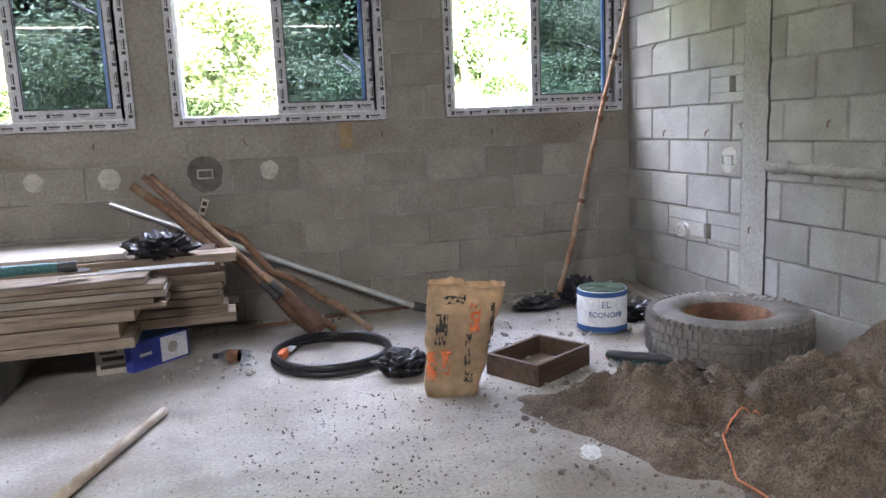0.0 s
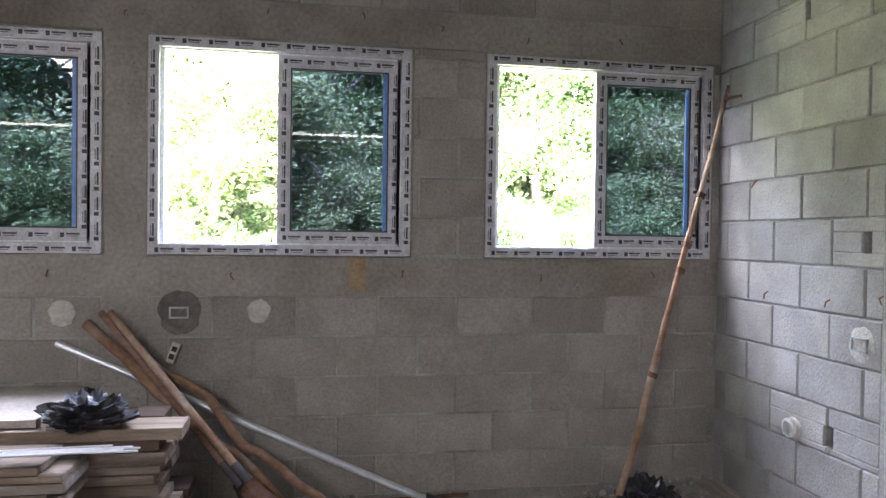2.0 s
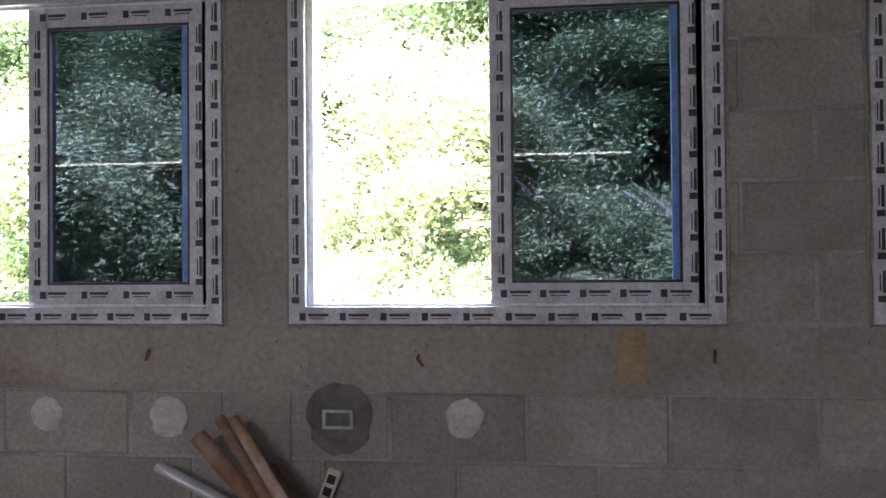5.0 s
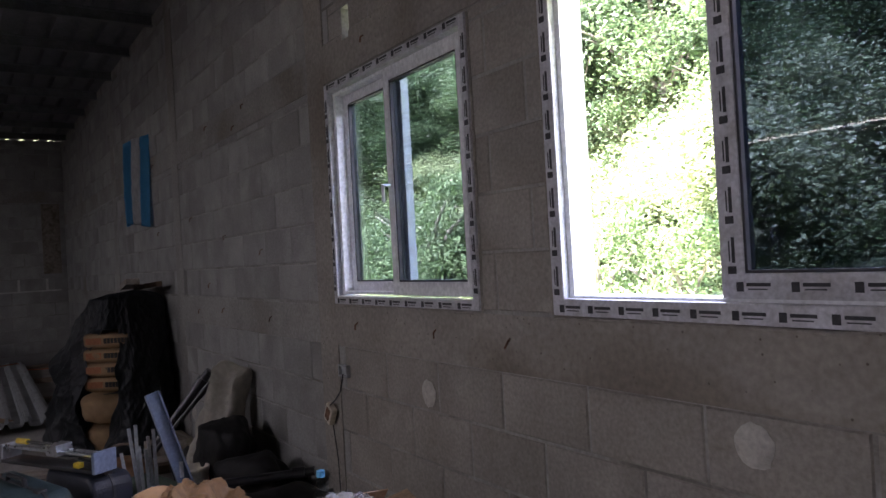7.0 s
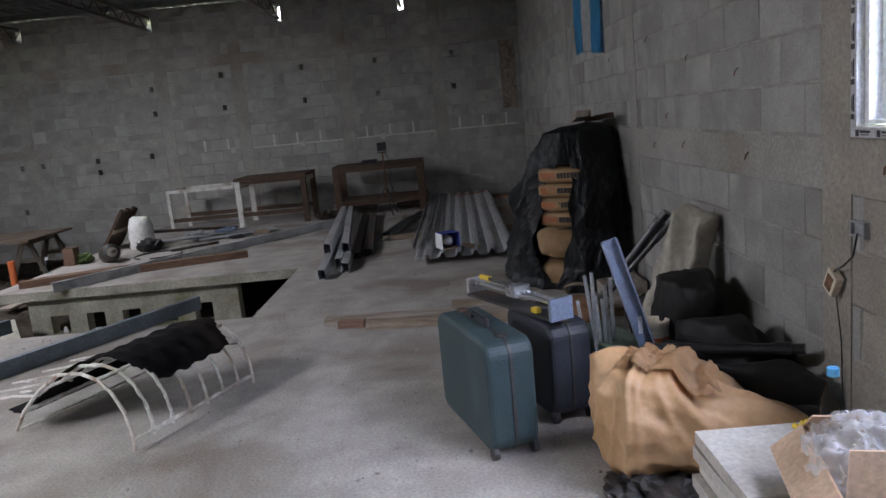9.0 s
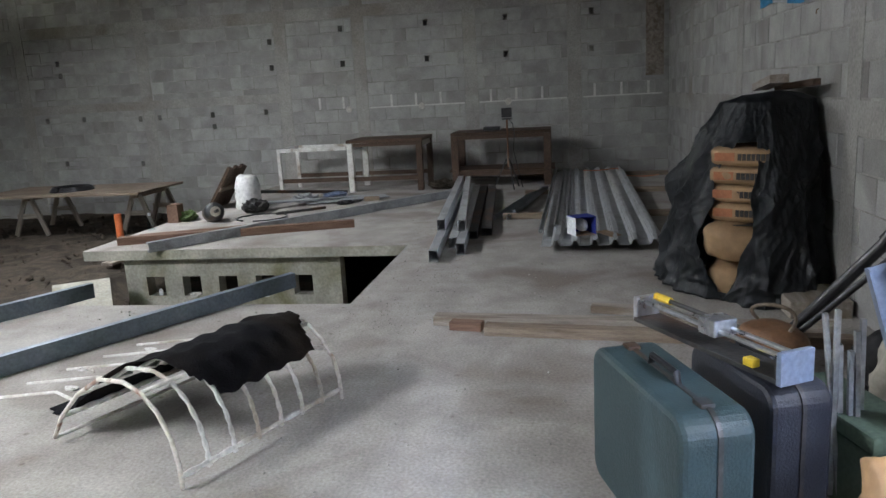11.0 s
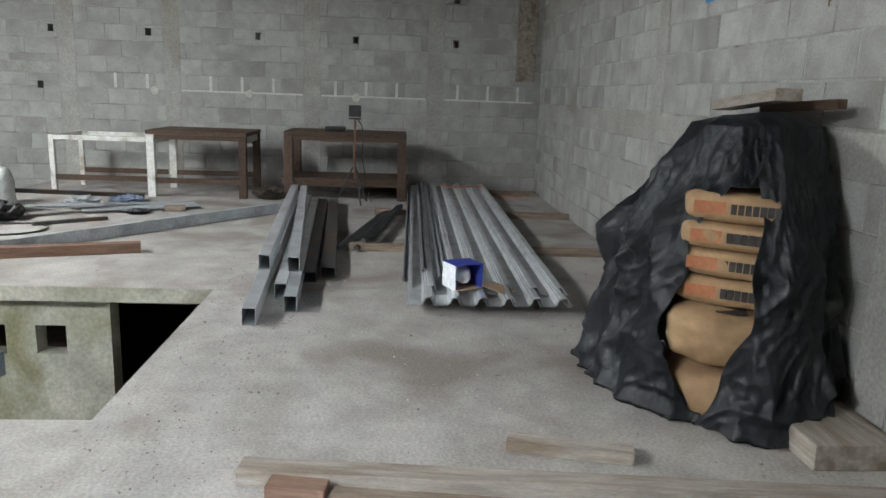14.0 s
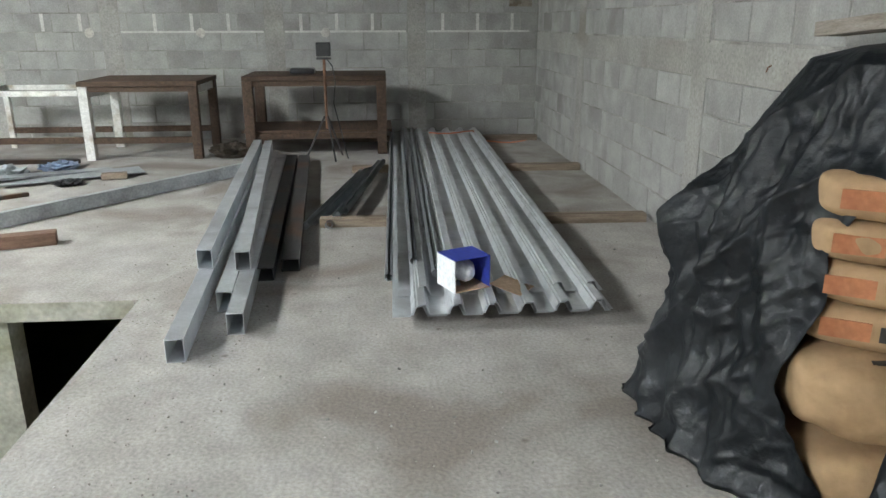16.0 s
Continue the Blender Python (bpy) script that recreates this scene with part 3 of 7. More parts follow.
for i in range(NX):
    for j in range(NY):
        bm.faces.new((grid[i][j], grid[i + 1][j], grid[i + 1][j + 1], grid[i][j + 1]))
tagged(obj("soil", bm, M_SOIL_PITDARK, smooth=True), "dark bare soil beside the concrete slab", "soil", kind="structure")

# ---------------- roof, with unseen sheets added over the fill lamps ---
bm = bmesh.new()
ys = []
y = Y_OPEN - 0.5
while y < Y_WALL + 0.6:
    ys += [(y, 0.0), (y + 0.11, 0.0), (y + 0.125, 0.07), (y + 0.185, 0.07)]
    y += 0.2
xs_ = sorted({X_BACK - 0.6, X_RIGHT + 0.6, *(v for q in ROOF_FILLS for v in q[:2])})
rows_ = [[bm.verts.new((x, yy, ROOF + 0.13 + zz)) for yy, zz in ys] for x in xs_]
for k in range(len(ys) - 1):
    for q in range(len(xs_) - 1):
        if not any(a <= xs_[q] < b and c < ys[k][0] < d for a, b, c, d, _ in ROOF_FILLS):
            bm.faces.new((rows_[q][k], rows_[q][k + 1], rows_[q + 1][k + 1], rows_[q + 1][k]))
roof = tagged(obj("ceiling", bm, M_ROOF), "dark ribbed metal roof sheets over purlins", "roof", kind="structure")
# unseen covers, added to close the holes above the fill lamps
for a, b, c, d, _ in ROOF_FILLS:
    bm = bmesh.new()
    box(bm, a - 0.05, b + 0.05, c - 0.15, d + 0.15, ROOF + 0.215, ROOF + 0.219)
    tagged(obj("skylight_sheet", bm, M_FILLCOVER), "milky translucent sheet, unseen, added over a roof fill lamp", "roof sheet", "translucent roof sheets", "structure")
x = X_BACK + 0.7
while x < X_RIGHT:
    bm = boxes((-0.03, 0.03, Y_OPEN, Y_WALL, -0.1, -0.096), (-0.03, 0.03, Y_OPEN, Y_WALL, -0.004, 0.0), (-0.03, -0.026, Y_OPEN, Y_WALL, -0.096, -0.004))
    p = obj("purlin", bm, M_ROOF)
    p.location = (x, 0, ROOF + 0.128)
    tagged(p, "grey metal roof purlin", "purlin", "roof purlins", "structure")
    x += 1.02


def truss(y):
    t = thing("roof_truss", pose(0, y, 0), "dark welded lattice roof truss", "truss", "roof trusses", "structure")
    x0, x1 = X_BACK - 0.1, X_RIGHT
    part("top_chord", beam((x0, 0, ROOF), (x1, 0, ROOF), 0.05, 0.04), M_STEELD, t)
    part("bottom_chord", beam((x0, 0, ROOF - 0.2), (x1, 0, ROOF - 0.2), 0.05, 0.04), M_STEELD, t)
    bm = bmesh.new()
    n = 64
    for i in range(n):
        a = x0 + (x1 - x0) * i / n
        b = x0 + (x1 - x0) * (i + 1) / n
        tube(bm, [(a, 0, ROOF - (0.2 if i % 2 else 0.0)), (b, 0, ROOF - (0.0 if i % 2 else 0.2))], 0.011, 6)
    part("web_bars", bm, M_STEELD, t)


for y, z in NOTCH:
    truss(y)
truss(-5.3)

# ---------------- windows ----------------


def slots(bm, a, b, fixed, d, horizontal, pitch=0.115, w=0.06, h=0.008):
    """Printed film: a dark square tab and a long thin bar at every repeat."""
    n = max(2, int((b - a) / pitch))
    for i in range(n):
        c = a + (i + 0.5) * (b - a) / n
        for c0, c1, f0, f1 in ((-0.048, -0.03, -0.011, 0.011), (-0.022, -0.022 + w, 0.001, 0.001 + h), (-0.018, 0.03, -0.007, -0.004)):
            if horizontal:
                box(bm, c + c0, c + c1, d - 0.0015, d + 0.002, fixed + f0, fixed + f1)
            else:
                box(bm, fixed + f0, fixed + f1, d - 0.0015, d + 0.002, c + c0, c + c1)


def frame_ring(win, name, x0, x1, z0, z1, w, d0, d1, material, marks, label="", mark_off=0.5, pitch=0.115):
    g = part(name, boxes((x0, x0 + w, d0, d1, z0, z1), (x1 - w, x1, d0, d1, z0, z1),
                         (x0 + w, x1 - w, d0, d1, z0, z0 + w), (x0 + w, x1 - w, d0, d1, z1 - w, z1), bev=0.003), material, win, label)
    if marks:
        bm = bmesh.new()
        for zc in (z0 + w * mark_off, z1 - w * mark_off):
            slots(bm, x0 + 0.02, x1 - 0.02, zc, d0, True, pitch)
        for xc in (x0 + w * mark_off, x1 - w * mark_off):
            slots(bm, xc * 0 + z0 + 0.05, z1 - 0.05, xc, d0, False, pitch)
        part("printed_marks", bm, M_SLOT, g, "black printed marks on the film")
    return g


def window(i, x0, x1, closed):
    y = Y_WALL
    win = thing("window_%d" % i, pose(0, 0, 0), "white plastic sliding window, %s, with printed protective film" % ("both tinted sashes closed" if closed else "one half open, tinted sash slid aside"),
                "window", "", "structure")
    z0, z1 = SILL, HEAD
    frame_ring(win, "window_frame", x0, x1, z0, z1, 0.036 if closed else 0.05, y - 0.012, y + 0.07, M_FILM, True, mark_off=0.42)
    sw = 0.045 if closed else 0.062
    part("inner_frame", boxes((x0 + 0.045, x0 + 0.07, y + 0.012, y + 0.1, z0 + 0.045, z1 - 0.045), (x1 - 0.07, x1 - 0.045, y + 0.012, y + 0.1, z0 + 0.045, z1 - 0.045),
                              (x0 + 0.07, x1 - 0.07, y + 0.012, y + 0.1, z0 + 0.045, z0 + 0.058), (x0 + 0.07, x1 - 0.07, y + 0.012, y + 0.1, z1 - 0.058, z1 - 0.045)), M_PVC, win, "white plastic track")
    xm = (x0 + x1) / 2
    zs0, zs1 = z0 + 0.055, z1 - 0.055

    def sash(a, b, d, film, glass):
        s = frame_ring(win, "sash", a, b, zs0, zs1, sw, y + d, y + d + 0.038, M_FILM if film else M_PVC, film, "white sash frame", 0.5, 0.11)
        part("gasket", boxes((a + sw, a + sw + 0.007, y + d + 0.004, y + d + 0.036, zs0 + sw, zs1 - sw), (b - sw - 0.007, b - sw, y + d + 0.004, y + d + 0.036, zs0 + sw, zs1 - sw),
                             (a + sw + 0.007, b - sw - 0.007, y + d + 0.004, y + d + 0.036, zs0 + sw, zs0 + sw + 0.007), (a + sw + 0.007, b - sw - 0.007, y + d + 0.004, y + d + 0.036, zs1 - sw - 0.007, zs1 - sw)), M_SLOT, s)
        p = part("pane", boxes((a + sw + 0.007, b - sw - 0.007, y + d + 0.018, y + d + 0.022, zs0 + sw + 0.007, zs1 - sw - 0.007)), glass, s, "tinted glass pane")
        p.visible_shadow = False
        if film:
            part("film_edge", boxes((b - 0.088, b - 0.069, y + d + 0.008, y + d + 0.016, zs0 + 0.07, zs1 - 0.07)), M_BLUEP, s, "blue protective strip")
        return s
    if closed:
        sash(x0 + 0.06, xm + 0.02, 0.055, False, M_GLASSW)
        s = sash(xm - 0.05, x1 - 0.05, 0.012, False, M_GLASSW)
        hb = bmesh.new()
        tube(hb, [(xm - 0.02, y + 0.004, 1.70), (xm - 0.02, y - 0.03, 1.70), (xm - 0.02, y - 0.03, 1.63)], 0.008, 8)
        part("handle", hb, M_ALU, s, "metal sash handle")
    else:
        sash(xm - 0.03, x1 - 0.05, 0.012, True, M_GLASS)
    # rough mortar bead round the frame
    bm = bmesh.new()
    for a, b in (((x0 - 0.006, z0 - 0.008), (x1 + 0.006, z0 - 0.008)), ((x0 - 0.008, z0), (x0 - 0.008, z1)), ((x1 + 0.008, z0), (x1 + 0.008, z1))):
        n = 26
        pts = []
        for k in range(n + 1):
            f = k / n
            w = noise.noise(Vector((a[0] + (b[0] - a[0]) * f * 9, f * 11, i * 3.7))) * 0.006
            pts.append((a[0] + (b[0] - a[0]) * f + w, y - 0.001, a[1] + (b[1] - a[1]) * f + w))
        tube(bm, pts, 0.006, 6)
    part("mortar_bead", bm, M_CONCN, win, "rough mortar bead")
    return win


for i, (a, b) in enumerate(WINDOWS):
    window(i + 1, a, b, i == 0)

# ---------------- outdoors ----------------
bm = bmesh.new()
NX, NY = 60, 60
g2 = []


def hill(x, y):
    if y < 12:
        return -1.6
    h = (y - 12) * 0.56 if y < 52 else 40 * 0.56 - (y - 52) * 0.05
    return -1.6 + h + 1.5 * noise.noise(Vector((x * 0.09, y * 0.09, 3)))


for i in range(NX + 1):
    row = []
    for j in range(NY + 1):
        x = -220 + 440 * i / NX
        y = -400 + 700 * (j / NY)
        row.append(bm.verts.new((x, y, hill(x, y) - (0.4 if y > 12 else 0))))
    g2.append(row)
for i in range(NX):
    for j in range(NY):
        bm.faces.new((g2[i][j], g2[i + 1][j], g2[i + 1][j + 1], g2[i][j + 1]))
tagged(obj("ground", bm, M_EARTH, smooth=True), "overgrown green hillside rising behind the building", "ground", kind="structure")


def crown_bm(radius, leaves, size, seed):
    r = random.Random(seed)
    vs, fs = [], []
    clumps = []
    for _ in range(46):
        d = Vector((r.gauss(0, 1), r.gauss(0, 1), r.gauss(0, 0.8))).normalized()
        clumps.append((d * radius * r.uniform(0.35, 1.0), radius * r.uniform(0.14, 0.34)))
    for _ in range(leaves):
        c, cr = r.choice(clumps)
        p = c + Vector((r.gauss(0, 1), r.gauss(0, 1), r.gauss(0, 0.7))) * cr * 0.6
        s = size * r.uniform(0.6, 1.5)
        ax = Vector((r.gauss(0, 1), r.gauss(0, 1), r.gauss(0, 0.5))).normalized()
        sd = ax.cross(Vector((r.gauss(0, 0.6), r.gauss(0, 0.6), 1))).normalized()
        k = len(vs)
        up = ax.cross(sd) * s * 0.12
        vs += [p, p + ax * s * 0.5 + sd * s * 0.3 + up, p + ax * s, p + ax * s * 0.5 - sd * s * 0.3 + up]
        fs += [(k, k + 1, k + 2), (k, k + 2, k + 3)]
    me = bpy.data.meshes.new("crown")
    me.from_pydata([tuple(v) for v in vs], [], fs)
    return me


def tree_proto(name, h, radius, leaves, size, seed, leafm, label):
    t = thing(name, pose(0, 0, -50), label, "tree", "trees on the hillside")
    r = random.Random(seed)
    bm = bmesh.new()
    lean = Vector((r.uniform(-0.3, 0.3), r.uniform(-0.3, 0.3), 0))
    tube(bm, [Vector((0, 0, -0.6)), lean * 0.3 + Vector((0, 0, h * 0.3)), lean + Vector((0, 0, h * 0.8))], 0.13, 8, True, 0.05)
    for k in range(5):
        a = r.uniform(0, 6.28)
        z = h * r.uniform(0.35, 0.7)
        tube(bm, [lean * 0.5 + Vector((0, 0, z)), lean + Vector((math.cos(a) * radius * 0.4, math.sin(a) * radius * 0.4, z + radius * 0.4)),
                  lean + Vector((math.cos(a) * radius * 0.8, math.sin(a) * radius * 0.8, z + radius * 0.6))], 0.05, 6, True, 0.012)
    part("trunk", bm, M_TRUNK, t)
    me = crown_bm(radius, leaves, size, seed)
    me.materials.append(leafm)
    c = new("crown", me)
    c.parent = t
    c.location = (lean.x, lean.y, h * 0.75)
    return t


protos = [tree_proto("broadleaf_tree", 4.2, 2.3, 22000, 0.1, 11, M_LEAF[0], "broad-leaved green tree on the overgrown slope"),
          tree_proto("yellowish_tree", 3.4, 2.0, 20000, 0.095, 12, M_LEAF[1], "yellow-green tree in bright light on the slope"),
          tree_proto("shady_tree", 5.0, 2.6, 22000, 0.11, 13, M_LEAF[2], "dark green tree on the overgrown slope"),
          tree_proto("shrub", 1.2, 1.3, 12000, 0.075, 14, M_LEAF[0], "low leafy green shrub on the slope"),
          tree_proto("yellow_shrub", 1.4, 1.2, 11000, 0.07, 15, M_LEAF[1], "low yellow-green shrub on the slope")]
r = random.Random(21)
for row_i, yy in enumerate((16.5, 19.5, 22.5, 26.0, 30.5, 35.5, 41.5, 48.5)):
    half = 9 + yy * 1.1
    x = -half - 8
    while x < half * 0.8 + 4:
        px, py = x + r.uniform(-0.9, 0.9), yy + r.uniform(-1.1, 1.1)
        if row_i == 0:
            k = r.choice((3, 3, 3, 1))
        else:
            k = r.choice((0, 0, 1, 2, 0, 2))
        s = r.uniform(0.75, 1.25) * (1 + row_i * 0.07)
        m = pose(px, py, hill(px, py) - 0.3, r.uniform(-6, 6), r.uniform(-6, 6), r.uniform(0, 360))
        c = copy_thing(protos[k], m)
        c.scale = (s, s, s * r.uniform(0.85, 1.15))
        for q in range(2):
            sx, sy = px + r.uniform(-1.6, 1.6), py - r.uniform(0.4, 1.8)
            s = r.uniform(0.7, 1.3) * (1 + row_i * 0.08)
            c = copy_thing(protos[3 + (r.random() < 0.35)], pose(sx, sy, hill(sx, sy) - 0.3, 0, 0, r.uniform(0, 360)))
            c.scale = (s, s, s * r.uniform(0.9, 1.5))
        x += (2.3 if row_i == 0 else 2.5 + row_i * 0.25)
for t in protos:
    for o in (*t.children_recursive, t):
        bpy.data.objects.remove(o)

# ---------------- lumber corner ----------------
r = random.Random(3)


def plank_pile(name, x1, y0, y1, z0, layers, length, label, thick, mats):
    t = thing(name, pose(0, 0, 0), label, "lumber", "lumber piles")
    z = z0
    for k in range(layers):
        n = 2 if (y1 - y0) > 0.35 else 1
        th = thick * r.uniform(0.75, 1.25)
        for q in range(n):
            a = y0 + (y1 - y0) * q / n + r.uniform(0.0, 0.015)
            b = y0 + (y1 - y0) * (q + 1) / n - r.uniform(0.004, 0.02)
            e = x1 + r.uniform(-0.09, 0.03)
            bm = bmesh.new()
            box(bm, -length + r.uniform(-0.1, 0.1), 0, a, b, 0, th - 0.004, 0.003)
            o = part("plank", bm, r.choice(mats), t)
            o.location = (e, 0, z)
            o.rotation_euler = (0, 0, radians(r.uniform(-0.3, 0.3)))
        z += th
    return t, z


for x in (-1.65, -1.12):
    o = obj("concrete_block", boxes((-0.1, 0.1, -0.4, 0.4, 0, 0.2), bev=0.006), M_BLOCK)
    o.location = (x, 4.55, 0)
    tagged(o, "grey concrete blocks carrying the lumber", "block", "bearers under the lumber")
plank_pile("lumber_pile", -0.42, 4.14, 4.42, 0.2, 3, 1.3, "pile of thick dark rough planks at the bottom", 0.06, [M_WOOD, M_WOODD, M_WOOD])
# dark timber among these planks puts the shade below the window into colour
plank_pile("lumber_pile", -0.3, 4.12, 4.42, 0.38, 5, 1.45, "pile of pale sawn planks with jagged ends, some darkened for shade", 0.031, [M_WOOD, M_WOODG, M_WOODD, M_WOOD])
plank_pile("lumber_pile", 0.0, 4.45, 4.85, 0.2, 8, 1.75, "pile of weathered brown planks against the wall, some darkened for shade", 0.043, [M_WOOD, M_WOODD, M_WOOD])
bm = bmesh.new()
box(bm, -1.75, -0.5, 4.5, 5.15, 0.0, 0.03, 0.003)
o = tagged(obj("board", bm, M_GREYC), "pale dusty board on top of the lumber", "board")
o.location = (0, 0, 0.56)
g = thing("wire_bundle", pose(0, 0, 0), "bundle of thin grey wires on the planks", "wire")
for k in range(12):
    a = r.uniform(-0.75, -0.45)
    part("wire", bar((a, 4.14 + k * 0.006, 0.553 + 0.004 * (k % 2)), (a + 0.4, 4.16 + k * 0.008 + r.uniform(-0.02, 0.02), 0.553), 0.0035, 6), M_GALV, g)


def crumpled_bag(x, y, z, rr, h, seed, label, material=None, sx=1.0, rot=0):
    o = obj("plastic_bag", crumple(rr, h, seed, 4), material or M_BLACK)
    o.matrix_world = pose(x, y, z, 0, 0, rot) @ Matrix.Diagonal((sx, 1, 1, 1))
    return tagged(o, label, "plastic bag")


crumpled_bag(-0.32, 4.5, 0.56, 0.17, 0.15, 1, "crumpled shiny black plastic bag on the lumber", sx=1.1)
crumpled_bag(0.75, 3.9, 0.0, 0.15, 0.13, 2, "crumpled black plastic bag beside the hose")
crumpled_bag(1.82, 4.78, 0.0, 0.14, 0.08, 3, "flattened black plastic bag by the pole", sx=1.3)
crumpled_bag(2.1, 4.8, 0.0, 0.16, 0.2, 4, "crumpled black plastic bag in the corner")
crumpled_bag(1.13, 2.72, 0.03, 0.04, 0.05, 5, "small crumpled white plastic on the sand", M_BAGW)
crumpled_bag(2.25, 4.35, 0.0, 0.16, 0.11, 6, "crumpled black plastic bag behind the tyre", sx=1.2)

g = thing("angle_grinder", pose(-0.86, 4.22, 0.585, 0, 0, 8), "teal angle grinder with black cable on the planks", "power tool")
bm = bmesh.new(); tube(bm, [(-0.15, 0, 0), (-0.1, 0, 0.005), (0.06, 0, 0.005), (0.12, 0, 0)], 0.027, 14, True, 0.022)
part("body", bm, M_TEAL, g, "teal plastic body", True)
bm = bmesh.new(); tube(bm, [(0.12, 0, 0), (0.2, 0, 0)], 0.024, 12); part("gear_head", bm, M_STEELD, g)
part("disc", lathed([(0.001, -0.02), (0.055, -0.02), (0.055, -0.016), (0.001, -0.016)], 24), M_STEELD, g).location = (0.2, 0, -0.005)
bm = bmesh.new(); tube(bm, [(-0.15, 0, 0), (-0.22, -0.04, -0.02), (-0.25, -0.1, -0.06), (-0.26, -0.13, -0.3)], 0.005, 6)
part("cable", bm, M_BLACK, g)


def tool_poles():
    g = thing("post_hole_digger", pose(0, 0, 0), "rusty post-hole digger with two wooden handles leaning on the wall", "digging tool")
    for k, (dx, dy) in enumerate(((0.0, 0.0), (0.05, -0.03))):
        a = Vector((0.22 + dx, 4.68 + dy, 0.27))
        b = Vector((-0.44 + dx * 0.8, 5.13, 0.93))
        part("handle", bar(a, b, 0.017, 12), M_BARK if k else M_WOODR, g, "worn brown wooden handle")
        d = (a - b).normalized()
        side = d.cross(Vector((0, 0, 1))).normalized()
        up = side.cross(d)
        bm = bmesh.new()
        rows_b = []
        sgn = 1 if k else -1
        for i in range(9):
            f = i / 8
            w = 0.075 * (0.45 + 0.55 * min(1, f * 2.2)) * (1 - 0.55 * max(0, f - 0.75) * 4 * 0.5)
            row = []
            for j in range(7):
                s = (j / 6 - 0.5) * 2
                p = a + d * (f * 0.3) + side * (s * w) + up * (sgn * (0.028 - 0.024 * s * s))
                if p.z < 0.004:
                    p.z = 0.004
                row.append(bm.verts.new(p))
            rows_b.append(row)
        for i in range(8):
            for j in range(6):
                bm.faces.new((rows_b[i][j], rows_b[i][j + 1], rows_b[i + 1][j + 1], rows_b[i + 1][j]))
        bmesh.ops.solidify(bm, geom=bm.faces[:], thickness=0.005)
        part("blade", bm, M_RUST, g, "rusty curved steel blade", True)
        part("socket", bar(a - d * 0.1, a + d * 0.03, 0.021, 12), M_STEELD, g)


tool_poles()


def crooked(name, a, b, r0, r1, label, material, wob=0.02, seed=0, n=12):
    a, b = Vector(a), Vector(b)
    pts = []
    for i in range(n + 1):
        f = i / n
        w = math.sin(f * math.pi) * wob
        pts.append(a.lerp(b, f) + Vector((noise.noise(Vector((f * 4, seed, 0))), noise.noise(Vector((f * 4, seed, 7))), noise.noise(Vector((f * 5, seed, 3))))) * w * 2)
    bm = bmesh.new()
    tube(bm, pts, r0, 10, True, r1)
    return tagged(obj(name, bm, material, smooth=True), label, "pole", "poles leaning on the wall")


crooked("branch_pole", (0.55, 4.72, 0.02), (-0.5, 5.12, 0.88), 0.02, 0.026, "peeled brown branch pole leaning on the wall", M_BARK, 0.03, 3)
crooked("branch_pole", (0.74, 4.65, 0.015), (-0.3, 5.14, 0.79), 0.02, 0.022, "thin reddish branch pole leaning on the wall", M_BARK, 0.04, 8)
p = thing("galvanised_pipe", pose(0, 0, 0), "galvanised steel pipe with a threaded end leaning on the wall", "pipe")
part("pipe", bar((1.1, 4.95, 0.035), (-0.63, 5.13, 0.79), 0.017, 14), M_GALV, p)
part("coupling", bar((1.14, 4.946, 0.03), (1.06, 4.955, 0.055), 0.027, 14), M_STEELD, p, "dark steel coupling")
bm = beam((0.1, 5.02, 0.015), (1.3, 5.1, 0.015), 0.02, 0.012)
tagged(obj("rebar_length", bm, M_RUST), "thin rusty bar along the wall foot", "bar")
g = thing("bamboo_pole", pose(0, 0, 0), "long peeled branch pole leaning in the corner", "pole")
pts = [Vector((1.95, 4.8, 0.0)).lerp(Vector((2.635, 5.07, 2.04)), i / 16) for i in range(17)]
pts = [p + Vector((0.012 * noise.noise(p * 3), 0.008 * noise.noise(p * 4), 0)) for p in pts]
bm = bmesh.new(); tube(bm, pts, 0.019, 10, True, 0.012); part("pole", bm, M_BARK, g, "", True)
for f in (5, 9, 10, 12):
    part("knot", bar(pts[f] - Vector((0.0, 0, 0.012)), pts[f] + Vector((0.01, 0.0, 0.012)), 0.024, 8), M_RUST, g)
bm = bmesh.new(); tube(bm, [pts[16], pts[16] + Vector((0.03, -0.1, 0.0))], 0.008, 6); tube(bm, [pts[16] - Vector((0, 0, 0.01)), pts[16] + Vector((0.02, 0.0, 0.07))], 0.009, 6)
part("twig_stub", bm, M_BARK, g)

# hose coil
bm = bmesh.new()
pts = []
for i in range(150):
    a = i / 150 * 2 * math.pi * 2.15 + 0.5
    rr = 0.3 - 0.018 * (i / 150)
    pts.append((0.47 + rr * math.cos(a) * 1.0, 4.27 + rr * 1.05 * math.sin(a), 0.018 + 0.028 * (i > 70) * min(1, (i - 70) / 15 if i > 70 else 0)))
tube(bm, pts, 0.017, 10)
tagged(obj("hose_coil", bm, M_BLACK, smooth=True), "coil of thick black hose on the floor", "hose")

# orange handled tool
g = thing("trowel", pose(0.22, 4.33, 0.02, 0, 0, 70), "small orange-handled tool lying by the hose", "hand tool")
part("handle", boxes((-0.06, 0.06, -0.018, 0.018, -0.018, 0.03), bev=0.012), M_ORANGE, g, "orange plastic handle")
part("blade", boxes((0.06, 0.16, -0.03, 0.03, 0.0, 0.008), bev=0.002), M_ALU, g)
g = thing("clear_bottle", pose(-0.02, 4.4, 0.033, 0, 90, 160), "empty clear plastic bottle lying on the floor", "bottle")
